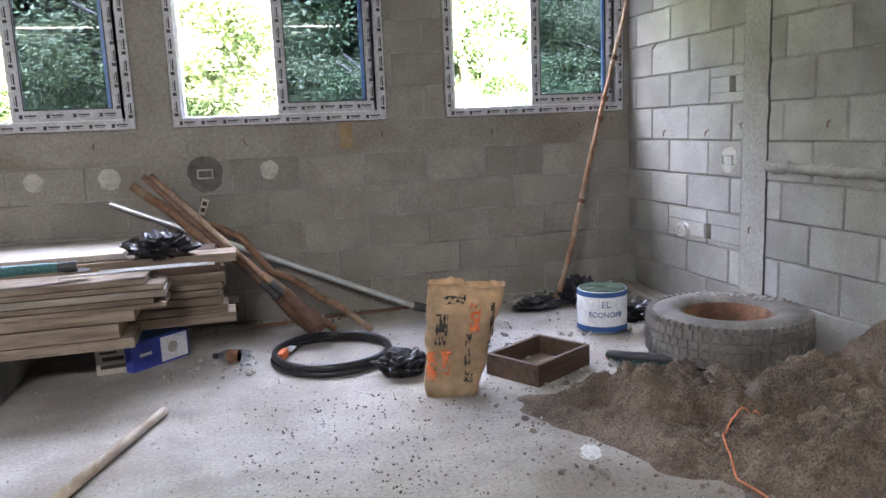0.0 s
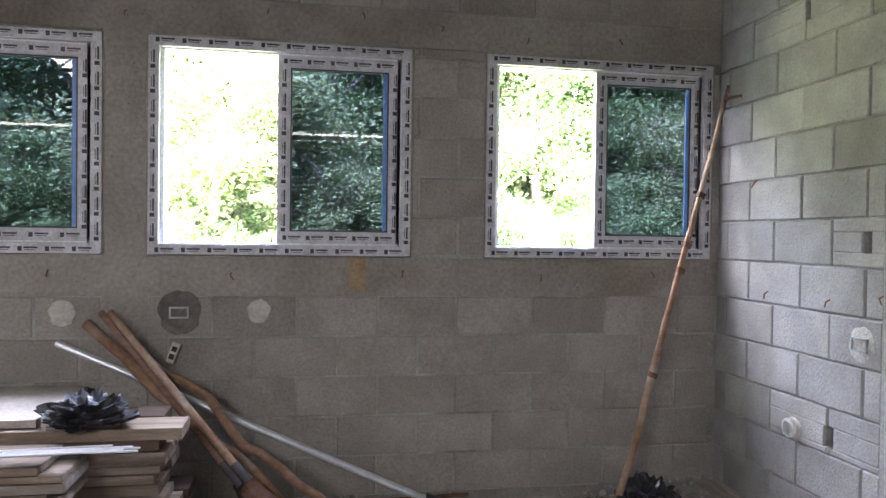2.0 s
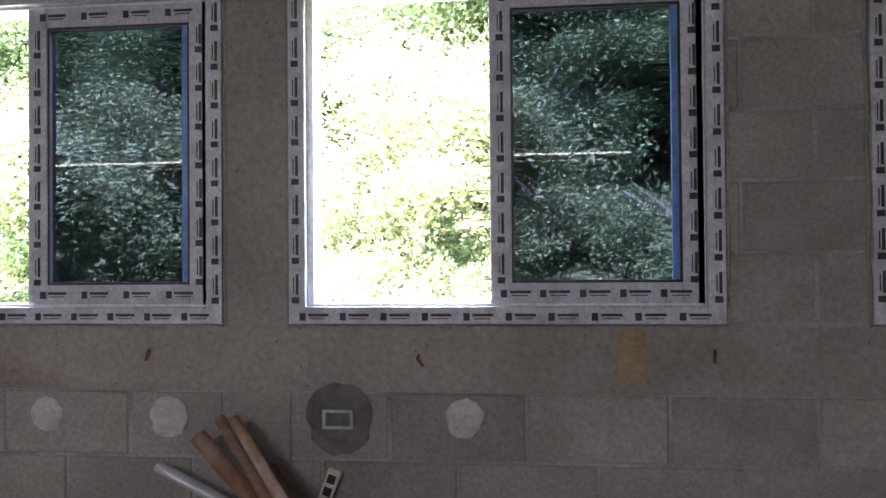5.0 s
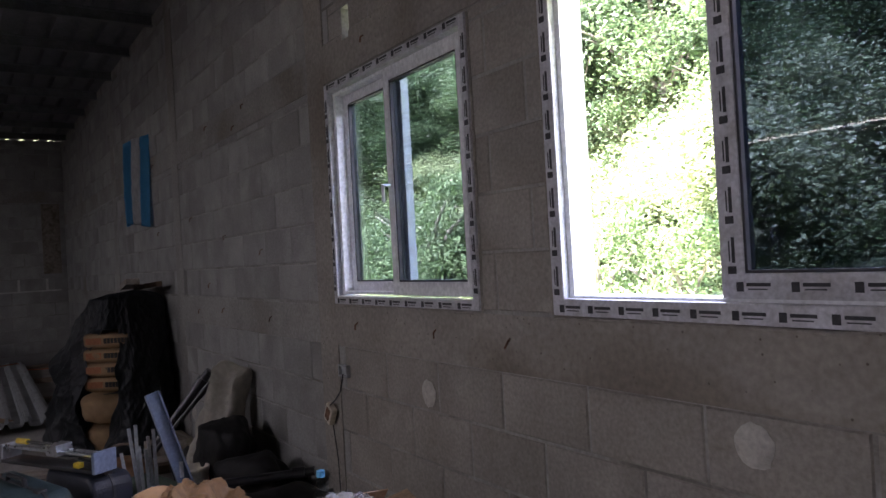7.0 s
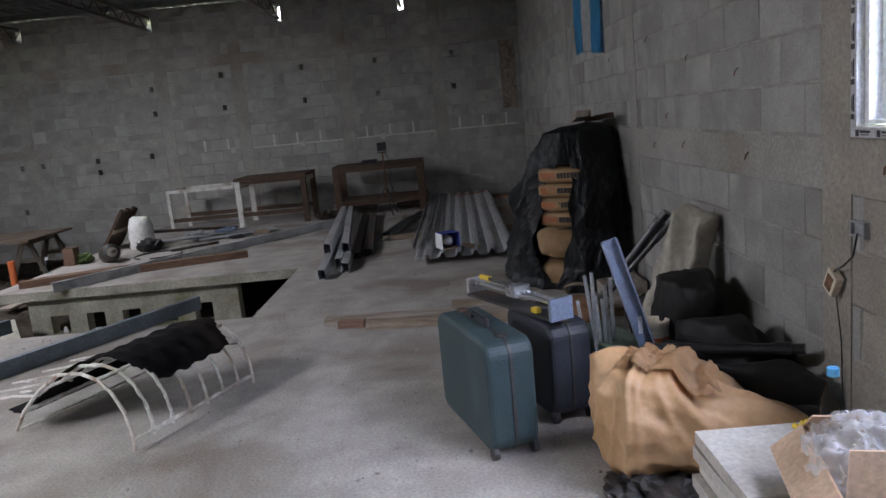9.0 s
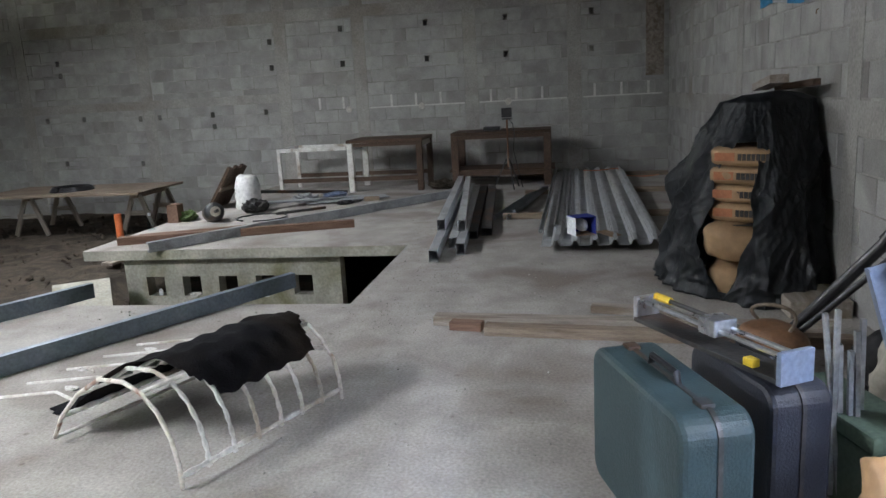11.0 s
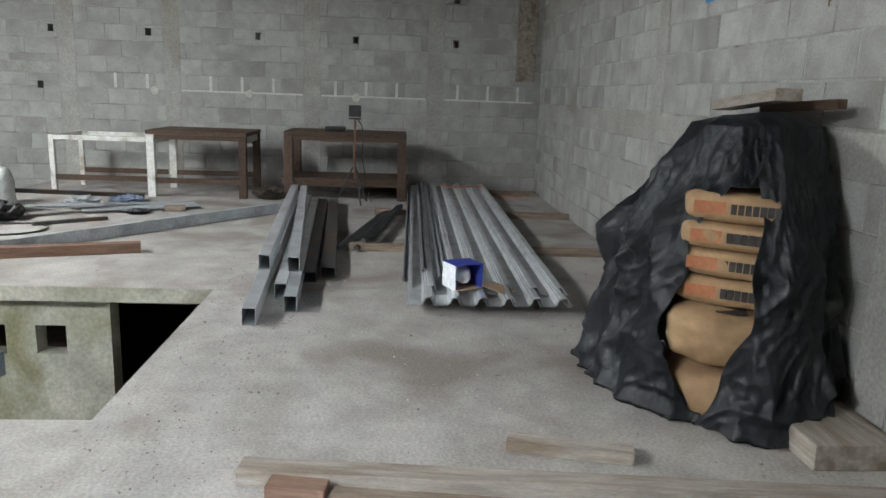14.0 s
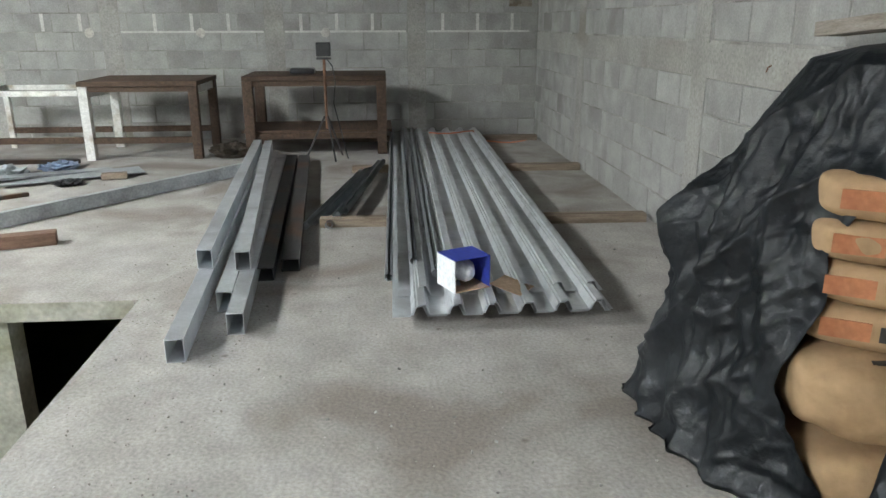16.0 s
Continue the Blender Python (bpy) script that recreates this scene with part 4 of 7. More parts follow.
part("body", lathed([(0.012, 0.09), (0.013, 0.075), (0.03, 0.05), (0.032, -0.06), (0.028, -0.085)], 20), M_CLEAR, g, "", True)
part("cap", lathed([(0.014, 0.088), (0.014, 0.105)], 16), M_BLACK, g)
part("label_band", lathed([(0.0325, -0.03), (0.0325, 0.03)], 20, False), M_RUST, g)

# cartons under the lumber
g = thing("blue_carton", pose(-0.5, 4.4, 0, 0, 0, 42), "blue and white product carton on the floor", "box")
part("body", boxes((0, 0.34, 0, 0.2, 0, 0.15), bev=0.003), M_BLUEBOX, g)
part("white_panel", boxes((0.17, 0.33, -0.0015, 0.0, 0.012, 0.138)), M_WHITEC, g)
part("cyan_panel", boxes((0.02, 0.33, 0.01, 0.19, 0.15, 0.1515)), M_CYAN, g)
part("print_bar", boxes((0.045, 0.115, -0.0016, 0.0, 0.07, 0.085)), M_WHITEC, g)
part("bulb_print", lathed([(0.001, 0), (0.03, 0), (0.03, 0.0012), (0.001, 0.0012)], 20), M_GREYC, g).matrix_local = pose(0.24, -0.0016, 0.075, 90)
g = thing("grey_carton", pose(-0.67, 4.43, 0, 0, 0, 4), "small grey printed carton under the lumber", "box")
part("body", boxes((0, 0.16, 0, 0.12, 0, 0.19), bev=0.003), M_GREYC, g)
for k, (a, b, z, h) in enumerate(((0.02, 0.13, 0.13, 0.02), (0.02, 0.1, 0.105, 0.012), (0.03, 0.13, 0.07, 0.02), (0.02, 0.14, 0.03, 0.02))):
    part("print_bar", boxes((a, b, -0.0015, 0.0, z, z + h)), M_PRINT, g)

# open paper sack
def paper_sack():
    g = thing("paper_sack", pose(0.93, 3.58, 0, 0, 0, -14), "open half-empty kraft paper building sack, torn top", "sack")
    bm = bmesh.new()
    NS, NZ = 56, 22
    rows_s = []
    for i in range(NZ + 1):
        f = i / NZ
        row = []
        for j in range(NS):
            a = 2 * math.pi * j / NS
            c, s = math.cos(a), math.sin(a)
            k = (abs(c) ** 5 + abs(s) ** 5) ** (-1 / 5)
            wx = 0.115 + 0.055 * f
            wy = 0.085 - 0.02 * f
            x, y = c * k * wx, s * k * wy
            n_ = noise.noise(Vector((x * 9, y * 9, f * 5))) * 0.014 + noise.noise(Vector((x * 25, y * 25, f * 12))) * 0.004
            x += c * n_ + 0.05 * f - 0.03 * (1 - f)
            y += s * n_ * 1.6 + 0.02 * f
            z = f * 0.485
            if i == NZ:
                z += 0.018 * noise.noise(Vector((a * 6, 0, 0))) - 0.02 * (c > 0)
            row.append(bm.verts.new((x, y, z)))
        rows_s.append(row)
    for a, b in zip(rows_s, rows_s[1:]):
        for j in range(NS):
            bm.faces.new((a[j], a[(j + 1) % NS], b[(j + 1) % NS], b[j]))
    bm.faces.new(rows_s[0][::-1])
    bmesh.ops.solidify(bm, geom=bm.faces[:], thickness=0.003)
    part("bag", bm, M_KRAFT, g, "", True)

    def skin(x, f):
        return -(0.085 - 0.02 * f) - 0.002 + 0.02 * f
    # printed panels follow the front face
    for name, x0, x1, z0, z1, mt in (("orange_panel", 0.045, 0.09, 0.28, 0.4, M_ORANGE), ("orange_panel", -0.125, -0.085, 0.08, 0.2, M_ORANGE), ("orange_panel", -0.07, -0.03, 0.09, 0.21, M_ORANGE),
                                     ("black_print", -0.1, -0.05, 0.22, 0.36, M_PRINT), ("black_print", -0.07, 0.02, 0.4, 0.435, M_PRINT),
                                     ("black_print", 0.03, 0.055, 0.13, 0.27, M_PRINT), ("black_print", 0.035, 0.07, 0.06, 0.115, M_PRINT), ("black_print", 0.13, 0.145, 0.2, 0.4, M_PRINT)):
        bm = bmesh.new()
        n = 8
        grid_p = []
        for i in range(n + 1):
            row = []
            for j in range(n + 1):
                z = z0 + (z1 - z0) * i / n
                f = z / 0.485
                x = x0 + (x1 - x0) * j / n + 0.05 * f - 0.02
                row.append(bm.verts.new((x, skin(x, f) - 0.05, z)))
            grid_p.append(row)
        for i in range(n):
            for j in range(n):
                bm.faces.new((grid_p[i][j], grid_p[i][j + 1], grid_p[i + 1][j + 1], grid_p[i + 1][j]))
        o = part(name, bm, mt, g)
        sw = o.modifiers.new("wrap", "SHRINKWRAP")
        sw.target = g.children[0]
        sw.wrap_method = "PROJECT"
        sw.use_project_y = True
        sw.use_positive_direction = True
        sw.use_negative_direction = False
        sw.offset = -0.004
        sw.wrap_mode = "ABOVE_SURFACE"


paper_sack()

# wooden tray
g = thing("wooden_tray", pose(1.36, 3.7, 0, 0, 0, 30), "shallow dirty wooden mortar tray without a bottom", "tray")
for a in ((-0.2, 0.2, -0.15, -0.128, 0, 0.1), (-0.2, 0.2, 0.128, 0.15, 0, 0.1), (-0.2, -0.178, -0.128, 0.128, 0, 0.1), (0.178, 0.2, -0.128, 0.128, 0, 0.1)):
    part("side_board", boxes(a, bev=0.003), M_WOODD, g)
part("bottom_board", boxes((-0.178, 0.178, -0.128, 0.128, 0.0, 0.012)), M_WOOD, g)

# mesh roll
g = thing("mesh_roll", pose(1.95, 4.2, 0, 0, 0, -30), "roll of green mesh wrapped in a white and blue band", "roll")
part("wrapper", lathed([(0.13, 0.012), (0.135, 0.02), (0.135, 0.23), (0.13, 0.235)], 40, False), M_WHITEC, g, "white printed wrapper", True)
for z0, z1 in ((0.015, 0.045), (0.205, 0.232)):
    part("blue_band", lathed([(0.1362, z0), (0.1362, z1)], 40, False), M_BLUEINK, g, "blue printed band")
bm = bmesh.new()
pts = [((0.125 - 0.085 * i / 160) * math.cos(i * 0.24), (0.125 - 0.085 * i / 160) * math.sin(i * 0.24)) for i in range(161)]
for (xa, ya), (xb, yb) in zip(pts, pts[1:]):
    q = [bm.verts.new(p) for p in ((xa, ya, 0.0), (xb, yb, 0.0), (xb, yb, 0.24), (xa, ya, 0.24))]
    bm.faces.new(q)
bmesh.ops.remove_doubles(bm, verts=bm.verts, dist=1e-5)
bmesh.ops.solidify(bm, geom=bm.faces[:], thickness=0.004)
part("rolled_mesh", bm, M_GREEN, g, "green rolled mesh")
for s, z, w in (("EL", 0.165, 0.05), ("ECONOMI", 0.11, 0.04)):
    o = text_part(s, w, pose(0, 0, 0), M_BLUEINK, g)
    for v in o.data.vertices:
        a = -math.pi / 2 + v.co.x / 0.1365 + 0.2
        rr = 0.137 + v.co.z
        v.co = (rr * math.cos(a), rr * math.sin(a), z + v.co.y)


def tyre():
    g = thing("tyre", pose(2.285, 3.57, 0, 0, 0, 0), "worn dusty truck tyre lying flat on its rusty rim", "tyre")
    R, W = 0.375, 0.235
    prof = [(0.2, 0.03), (0.23, 0.008), (0.3, 0.0), (0.35, 0.02), (0.372, 0.05), (0.376, W / 2), (0.372, W - 0.05), (0.35, W - 0.02), (0.3, W), (0.23, W - 0.01), (0.2, W - 0.04)]
    bm = bmesh.new()
    lathe(bm, prof, 72)
    part("casing", bm, M_RUBBER, g, "", True)
    bm = bmesh.new()
    n = 56
    for k in range(n):
        a = 2 * math.pi * k / n
        for row_t, z0, z1 in ((0, 0.035, 0.075), (1, 0.08, 0.115), (2, 0.12, 0.155), (3, 0.16, 0.2)):
            aa = a + (0.03 if row_t % 2 else 0) + 0.03 * math.sin(k * 7 + row_t)
            m = Matrix.Rotation(aa, 4, "Z")
            box(bm, 0.366, 0.384 - (0.004 if row_t in (0, 3) else 0), -0.016, 0.016, z0, z1, 0, m)
        box(bm, 0.345, 0.372, -0.009, 0.009, W - 0.035, W - 0.012, 0, Matrix.Rotation(a + 0.02, 4, "Z"))
    part("tread", bm, M_RUBBER, g, "worn tread blocks")
    bm = bmesh.new()
    lathe(bm, [(0.205, W - 0.03), (0.195, W - 0.04), (0.188, W - 0.07), (0.17, W - 0.1), (0.165, 0.08), (0.14, 0.06), (0.05, 0.055), (0.05, 0.05)], 48)
    part("rim", bm, M_RUST, g, "rusty steel rim", True)
    bm = bmesh.new()
    for k in range(34):
        a = r.uniform(0, 1.5)
        rr = r.uniform(0.24, 0.33)
        bmesh.ops.create_icosphere(bm, subdivisions=1, radius=r.uniform(0.008, 0.024), matrix=pose(rr * math.cos(a), rr * math.sin(a), W - 0.004) @ Matrix.Diagonal((1, 1, 0.5, 1)))
    o = tagged(obj("dried_mortar", bm, M_MORTAR, smooth=True), "lumps of dried mortar on the tyre", "mortar", kind="stuff")
    o.location = (2.285, 3.57, 0)


tyre()

# brush and orange tool
g = thing("scrub_brush", pose(1.83, 3.57, 0, 0, 0, -38), "long teal scrubbing brush lying on the floor", "brush")
part("back", boxes((-0.17, 0.17, -0.03, 0.03, 0.03, 0.055), bev=0.01), M_BLACK, g, "dark plastic back")
bm = bmesh.new()
for k in range(240):
    x, y = r.uniform(-0.165, 0.165), r.uniform(-0.02, 0.07)
    tube(bm, [(x, y, 0.035), (x + r.uniform(-0.02, 0.02), y + r.uniform(0.0, 0.04), 0.005)], 0.003, 4, False)
part("bristles", bm, M_TEAL, g, "teal plastic bristles")
bm = bmesh.new(); tube(bm, [(1.72, 3.72, 0.015), (1.8, 3.68, 0.02), (1.9, 3.62, 0.018)], 0.016, 10, True, 0.01)
tagged(obj("chisel_handle", bm, M_ORANGE, smooth=True), "orange plastic tool handle on the floor", "hand tool")
o = obj("plank", beam((2.6, 5.1, 0.02), (2.55, 4.45, 0.02), 0.11, 0.03, 0.003), M_WOODG)
tagged(o, "short grey plank along the wall foot", "plank")
bm = bmesh.new(); tube(bm, [(-0.58, 3.02, 0.022), (-0.43, 3.42, 0.023), (-0.3, 3.75, 0.022)], 0.021, 12, True, 0.019)
tagged(obj("broom_stick", bm, M_PALEWOOD, smooth=True), "pale round wooden stick on the floor", "stick")


# sand heap
def sand_h(x, y):
    P = lambda k, z: noise.noise(Vector((x * k, y * k, z)))
    edge = 1.0 + 0.42 * max(0.0, 3.25 - y) + 0.14 * noise.noise(Vector((y * 3, 0, 0)))
    e = min(1.0, max(0.0, (x - edge) / 0.55))
    f = min(1.0, max(0.0, (3.52 - 0.16 * (x - 1.0) - y + 0.09 * noise.noise(Vector((x * 4, 1, 0)))) / 0.26))
    e, f = e * e * (3 - 2 * e), f * f * (3 - 2 * f)
    ridge = 1 - abs(P(3.1, 6)) * 2.2
    h = 0.08 + 0.03 * (x - 1) + 0.11 * P(2.4, 5) + 0.055 * ridge * ridge + 0.085 * P(5.5, 2)
    h += 0.075 * abs(P(10, 8)) + 0.034 * P(21, 8) + 0.014 * P(47, 8)
    fade = min(1.0, max(0.0, (y - 0.9) / 0.5))
    thin = 0.012 * max(0.0, P(6, 11)) * min(1.0, max(0.0, (x - edge + 0.45) / 0.3)) * f
    return max(-0.02, h * e * f * fade - 0.01 + thin)


bm = bmesh.new()
N1, N2 = 190, 280
gs = []
for i in range(N1 + 1):
    row = []
    for j in range(N2 + 1):
        x, y = 0.6 + (X_RIGHT + 0.003 - 0.6) * i / N1, 0.9 + 2.75 * j / N2
        row.append(bm.verts.new((x, y, sand_h(x, y))))
    gs.append(row)
for i in range(N1):
    for j in range(N2):
        bm.faces.new((gs[i][j], gs[i + 1][j], gs[i + 1][j + 1], gs[i][j + 1]))
tagged(obj("sand_heap", bm, M_SAND, smooth=True), "trampled brown sand heap on the floor", "sand", kind="stuff")
bm = bmesh.new()
pts = []
for i in range(40):
    f = i / 39
    x = 1.46 + 0.05 * math.sin(f * 5) + 0.72 * max(0.0, f - 0.45)
    y = 1.95 + 0.72 * min(1.0, f / 0.6) + 0.05 * math.sin(f * 9)
    pts.append((x, y, max(0.01, sand_h(x, y)) + 0.006))
tube(bm, pts, 0.004, 8)
tagged(obj("orange_cable", bm, M_COPPER, smooth=True), "thin orange cable over the sand", "cable")


def pebbles(name, n, region, smin, smax, material, label, seed, lift=None):
    rr = random.Random(seed)
    verts, faces = [], []
    base = bmesh.new()
    bmesh.ops.create_icosphere(base, subdivisions=1, radius=1)
    bv = [v.co.copy() for v in base.verts]
    bf = [[v.index for v in f.verts] for f in base.faces]
    base.free()
    for _ in range(n):
        x, y = rr.uniform(region[0], region[1]), rr.uniform(region[2], region[3])
        s = smin * (smax / smin) ** (rr.random() ** 2.2)
        q = Euler((rr.uniform(0, 6), rr.uniform(0, 6), rr.uniform(0, 6))).to_matrix()
        sc = Vector((rr.uniform(0.7, 1.4), rr.uniform(0.6, 1.1), rr.uniform(0.4, 0.8)))
        z = (lift(x, y) if lift else 0.0)
        k = len(verts)
        for v in bv:
            p = q @ Vector((v.x * sc.x, v.y * sc.y, v.z * sc.z)) * s * (1 + 0.25 * noise.noise(v * 2 + Vector((x * 9, y * 9, 0))))
            verts.append((x + p.x, y + p.y, max(z - 0.002, z + p.z + s * 0.3)))
        faces += [[k + i for i in f] for f in bf]
    me = bpy.data.meshes.new(name)
    me.from_pydata(verts, [], faces)
    me.materials.append(material)
    return tagged(new(name, me), label, "debris", kind="stuff")


pebbles("rubble", 420, (2.0, 2.66, 4.2, 5.18), 0.006, 0.035, M_PEBBLE, "grey rubble and mortar crumbs in the corner", 1)
pebbles("rubble", 260, (-0.3, 2.6, 4.95, 5.19), 0.004, 0.022, M_PEBBLE, "grey mortar crumbs along the wall foot", 2)
pebbles("gravel", 1500, (-1.0, 1.5, 2.0, 4.8), 0.0015, 0.007, M_PEBBLE, "scattered small gravel on the floor", 3)
pebbles("gravel", 500, (0.95, 2.5, 1.4, 3.5), 0.004, 0.02, M_DIRT, "pebbles scattered on the sand", 4, lambda x, y: max(0.0, sand_h(x, y)))
pebbles("gravel", 3200, (0.0, 2.2, 1.9, 3.7), 0.0018, 0.007, M_DIRT, "fine gravel and sand grains strewn on the floor", 13, lambda x, y: max(0.0, sand_h(x, y)))
pebbles("gravel", 350, (1.2, 2.3, 3.4, 4.6), 0.004, 0.02, M_PEBBLE, "coarse gravel round the tyre", 5)
pebbles("gravel", 60, (-0.35, 0.1, 4.15, 4.5), 0.006, 0.022, M_PEBBLE, "small pile of dark crumbs on the floor", 6)
pebbles("debris", 1400, (-9.5, -3.0, 2.2, 5.0), 0.002, 0.009, M_PEBBLE, "scattered crumbs and dirt on the floor", 7)
pebbles("debris", 900, (-9.0, -5.6, 2.2, 2.8), 0.0015, 0.005, M_DIRT, "brown dirt crumbs along the stairwell edge", 8)
pebbles("debris", 260, (-12.9, -8.3, -1.0, 2.2), 0.002, 0.008, M_DIRT, "brown dirt and crumbs on the slab", 9)
pebbles("clods", 700, (-13.3, -8.3, -5.5, -1.25), 0.012, 0.06, M_SOIL_PITDARK, "dark earth clods on the bare soil", 10, lambda x, y: -0.42)

# ---------------- wall fittings ----------------


def patch(x, z, rr, seed, uv_to=None, material=None, label="rough pale plaster patch on the wall", name="plaster_patch"):
    bm = bmesh.new()
    n = 22
    c = bm.verts.new((0, -0.011, 0))
    rings = []
    for rad, d in ((0.6, -0.012), (1.0, -0.001)):
        rings.append([bm.verts.new((rad * rr * math.cos(a) * (1 + 0.22 * noise.noise(Vector((math.cos(a) * 2, math.sin(a) * 2, seed)))), d + 0.003 * noise.noise(Vector((a * 3, rad, seed))), rad * rr * 1.05 * math.sin(a) * (1 + 0.22 * noise.noise(Vector((math.cos(a) * 2, math.sin(a) * 2, seed + 4))))))
                      for a in [2 * math.pi * k / n for k in range(n)]])
    for k in range(n):
        bm.faces.new((c, rings[0][k], rings[0][(k + 1) % n]))
        bm.faces.new((rings[0][k], rings[1][k], rings[1][(k + 1) % n], rings[0][(k + 1) % n]))
    f = uv_to or north
    for v in bm.verts:
        v.co = Vector(f(x + v.co.x, v.co.y - 0.003, z + v.co.z))
    o = obj(name, bm, material or M_PATCH, smooth=True)
    return tagged(o, label, "wall patch")


for k, (x, z, rr) in enumerate(((-1.02, 0.924, 0.052), (-0.628, 0.918, 0.06), (0.264, 0.928, 0.055), (-5.91, 0.29, 0.06), (-2.42, 0.87, 0.05))):
    patch(x, z, rr, k)
patch(-0.105, 0.922, 0.1, 9, material=mat("damp_mortar", (0.11, 0.1, 0.09), (0.19, 0.175, 0.155), 14, 0.9, 0, 0.6, 50), label="dark ring of fresh mortar on the wall")
for k, z in enumerate((0.187, 1.39, 2.77)):
    patch(z, 1.19, 0.05, 20 + k, west)
patch(4.105, 0.895, 0.07, 31, east)
patch(4.51, 0.455, 0.05, 32, east)


def socket_box(x, z, uv_to, rot, label):
    g = thing("outlet_box", Matrix.Translation(uv_to(x, -0.014, z)) @ pose(0, 0, 0, 0, 0, rot), label, "outlet box", "electrical boxes in the walls")
    part("frame", boxes((-0.045, 0.045, -0.008, 0.012, -0.028, -0.02), (-0.045, 0.045, -0.008, 0.012, 0.02, 0.028), (-0.045, -0.037, -0.008, 0.012, -0.02, 0.02), (0.037, 0.045, -0.008, 0.012, -0.02, 0.02)), M_GALVD, g)
    part("back", boxes((-0.037, 0.037, 0.006, 0.01, -0.02, 0.02)), M_GALVD, g)


socket_box(-0.105, 0.922, north, 0, "metal outlet box set in fresh mortar")
socket_box(-3.149, 0.886, north, 0, "metal outlet box with loose wires")
socket_box(4.105, 0.895, east, -90, "metal outlet box in the block wall")
g = thing("outlet_fitting", pose(-0.13, 5.185, 0.73, 0, 20, 0), "loose white socket fitting on the wall", "socket")
part("body", boxes((-0.02, 0.02, -0.01, 0.01, -0.05, 0.05), bev=0.006), M_CREAM, g)
part("insert", boxes((-0.012, 0.012, -0.014, -0.008, -0.03, -0.005), (-0.012, 0.012, -0.014, -0.008, 0.008, 0.033)), M_BLACK, g)
g = thing("hanging_socket", pose(-3.29, 5.17, 0.669, 0, 30, 0), "loose socket hanging by its wires from the wall box", "socket")
part("body", boxes((-0.035, 0.035, -0.015, 0.015, -0.045, 0.045), bev=0.005), M_CREAM, g)
part("screw_plate", boxes((-0.02, 0.02, -0.018, -0.012, -0.03, 0.03)), M_RUST, g)
bm = bmesh.new(); tube(bm, [(-3.149, 5.18, 0.87), (-3.12, 5.15, 0.8), (-3.2, 5.16, 0.75), (-3.28, 5.165, 0.71)], 0.004, 6)
tube(bm, [(-3.29, 5.18, 0.63), (-3.26, 5.185, 0.45), (-3.25, 5.185, 0.2)], 0.003, 6)
part("wire", bm, M_BLACK, g).matrix_parent_inverse = g.matrix_world.inverted()
g = thing("wall_socket", pose(2.665, 4.515, 0.46, 0, 0, -90), "white round wall box in a mortar patch", "socket")
part("ring", lathed([(0.03, 0), (0.042, 0.004), (0.044, 0.02), (0.03, 0.024)], 20, False), M_WHITEP, g).matrix_local = pose(0, 0, 0, 90)


def nail(x, z, uv_to, k):
    a = Vector(uv_to(x, 0.003, z))
    b = Vector(uv_to(x + 0.008 * math.sin(k), -0.016, z - 0.012))
    c = Vector(uv_to(x + 0.012 * math.sin(k * 2), -0.018, z - 0.035))
    bm = bmesh.new()
    tube(bm, [a, b, c], 0.0035, 6)
    tagged(obj("tie_wire", bm, M_RUST), "short rusty tie wire sticking out of the wall", "wire", "tie wires in the walls")


for k, x in enumerate((-3.0, -2.35, -1.9, -0.691, 0.135, 0.97, 1.69, 2.3, -4.1, -5.0, -5.6, -7.4, -8.1)):
    nail(x, 1.12 + 0.012 * math.sin(k * 3), north, k)
for k, x in enumerate((-2.8, -1.75, -0.35, 0.3, 0.75, 1.15, 1.6, 2.1, -4.4, -5.2, -6.9)):
    nail(x, 2.37 + 0.04 * math.sin(k * 5), north, k + 3)
for k, (y, z) in enumerate(((4.74, 1.06), (4.3, 1.06), (4.0, 1.1), (3.4, 1.1), (4.85, 1.6), (3.9, 1.75), (3.92, 0.55))):
    nail(y, z, east, k)
for k, (x, z) in enumerate(((-4.2, 1.5), (-4.9, 1.62), (-5.3, 1.3), (-5.7, 1.8), (-6.8, 1.75), (-7.4, 1.9), (-4.6, 2.3))):
    nail(x, z, north, k + 9)

# ledge of spilt mortar on the right wall, and the crack beside the column
bm = bmesh.new()
pts = [(X_RIGHT - 0.004, 3.8 - 0.03 * i, 0.87 + 0.012 * noise.noise(Vector((i * 0.7, 0, 0)))) for i in range(40)]
rings = tube(bm, pts, 0.026, 8)
for ring in rings:
    for v in ring:
        v.co += Vector((noise.noise(v.co * 30) * 0.008, 0, noise.noise(v.co * 24) * 0.014))
part("mortar_ledge", bm, M_MORTAR, wall_east, "ragged ledge of spilt mortar", True)
bm = bmesh.new()
pts = [(X_RIGHT - 0.0012, 3.806 + 0.012 * noise.noise(Vector((0, z * 9, 2))), z) for z in [0.05 + 0.05 * i for i in range(52)]]
tube(bm, pts, 0.006, 5)
part("joint_crack", bm, M_SLOT, wall_east, "dark ragged crack beside the column")
bm = boxes((0.7, 0.78, Y_WALL - 0.0035, Y_WALL - 0.0005, 1.03, 1.188))
part("rust_stain", bm, M_STAIN, wall_north, "orange-brown rust stain under the window")
# pale mortar in the joints of one course of the far wall
for y in [-0.3 + 0.4 * k for k in range(14)]:
    if any(abs(y - c) < 0.16 for c in (-0.88, 0.42, 2.2, 3.8)):
        continue
    part("pale_joint", boxes((X_BACK - 0.002, X_BACK + 0.004, y - 0.017, y + 0.017, 1.21, 1.395)), M_LIME, wall_west)
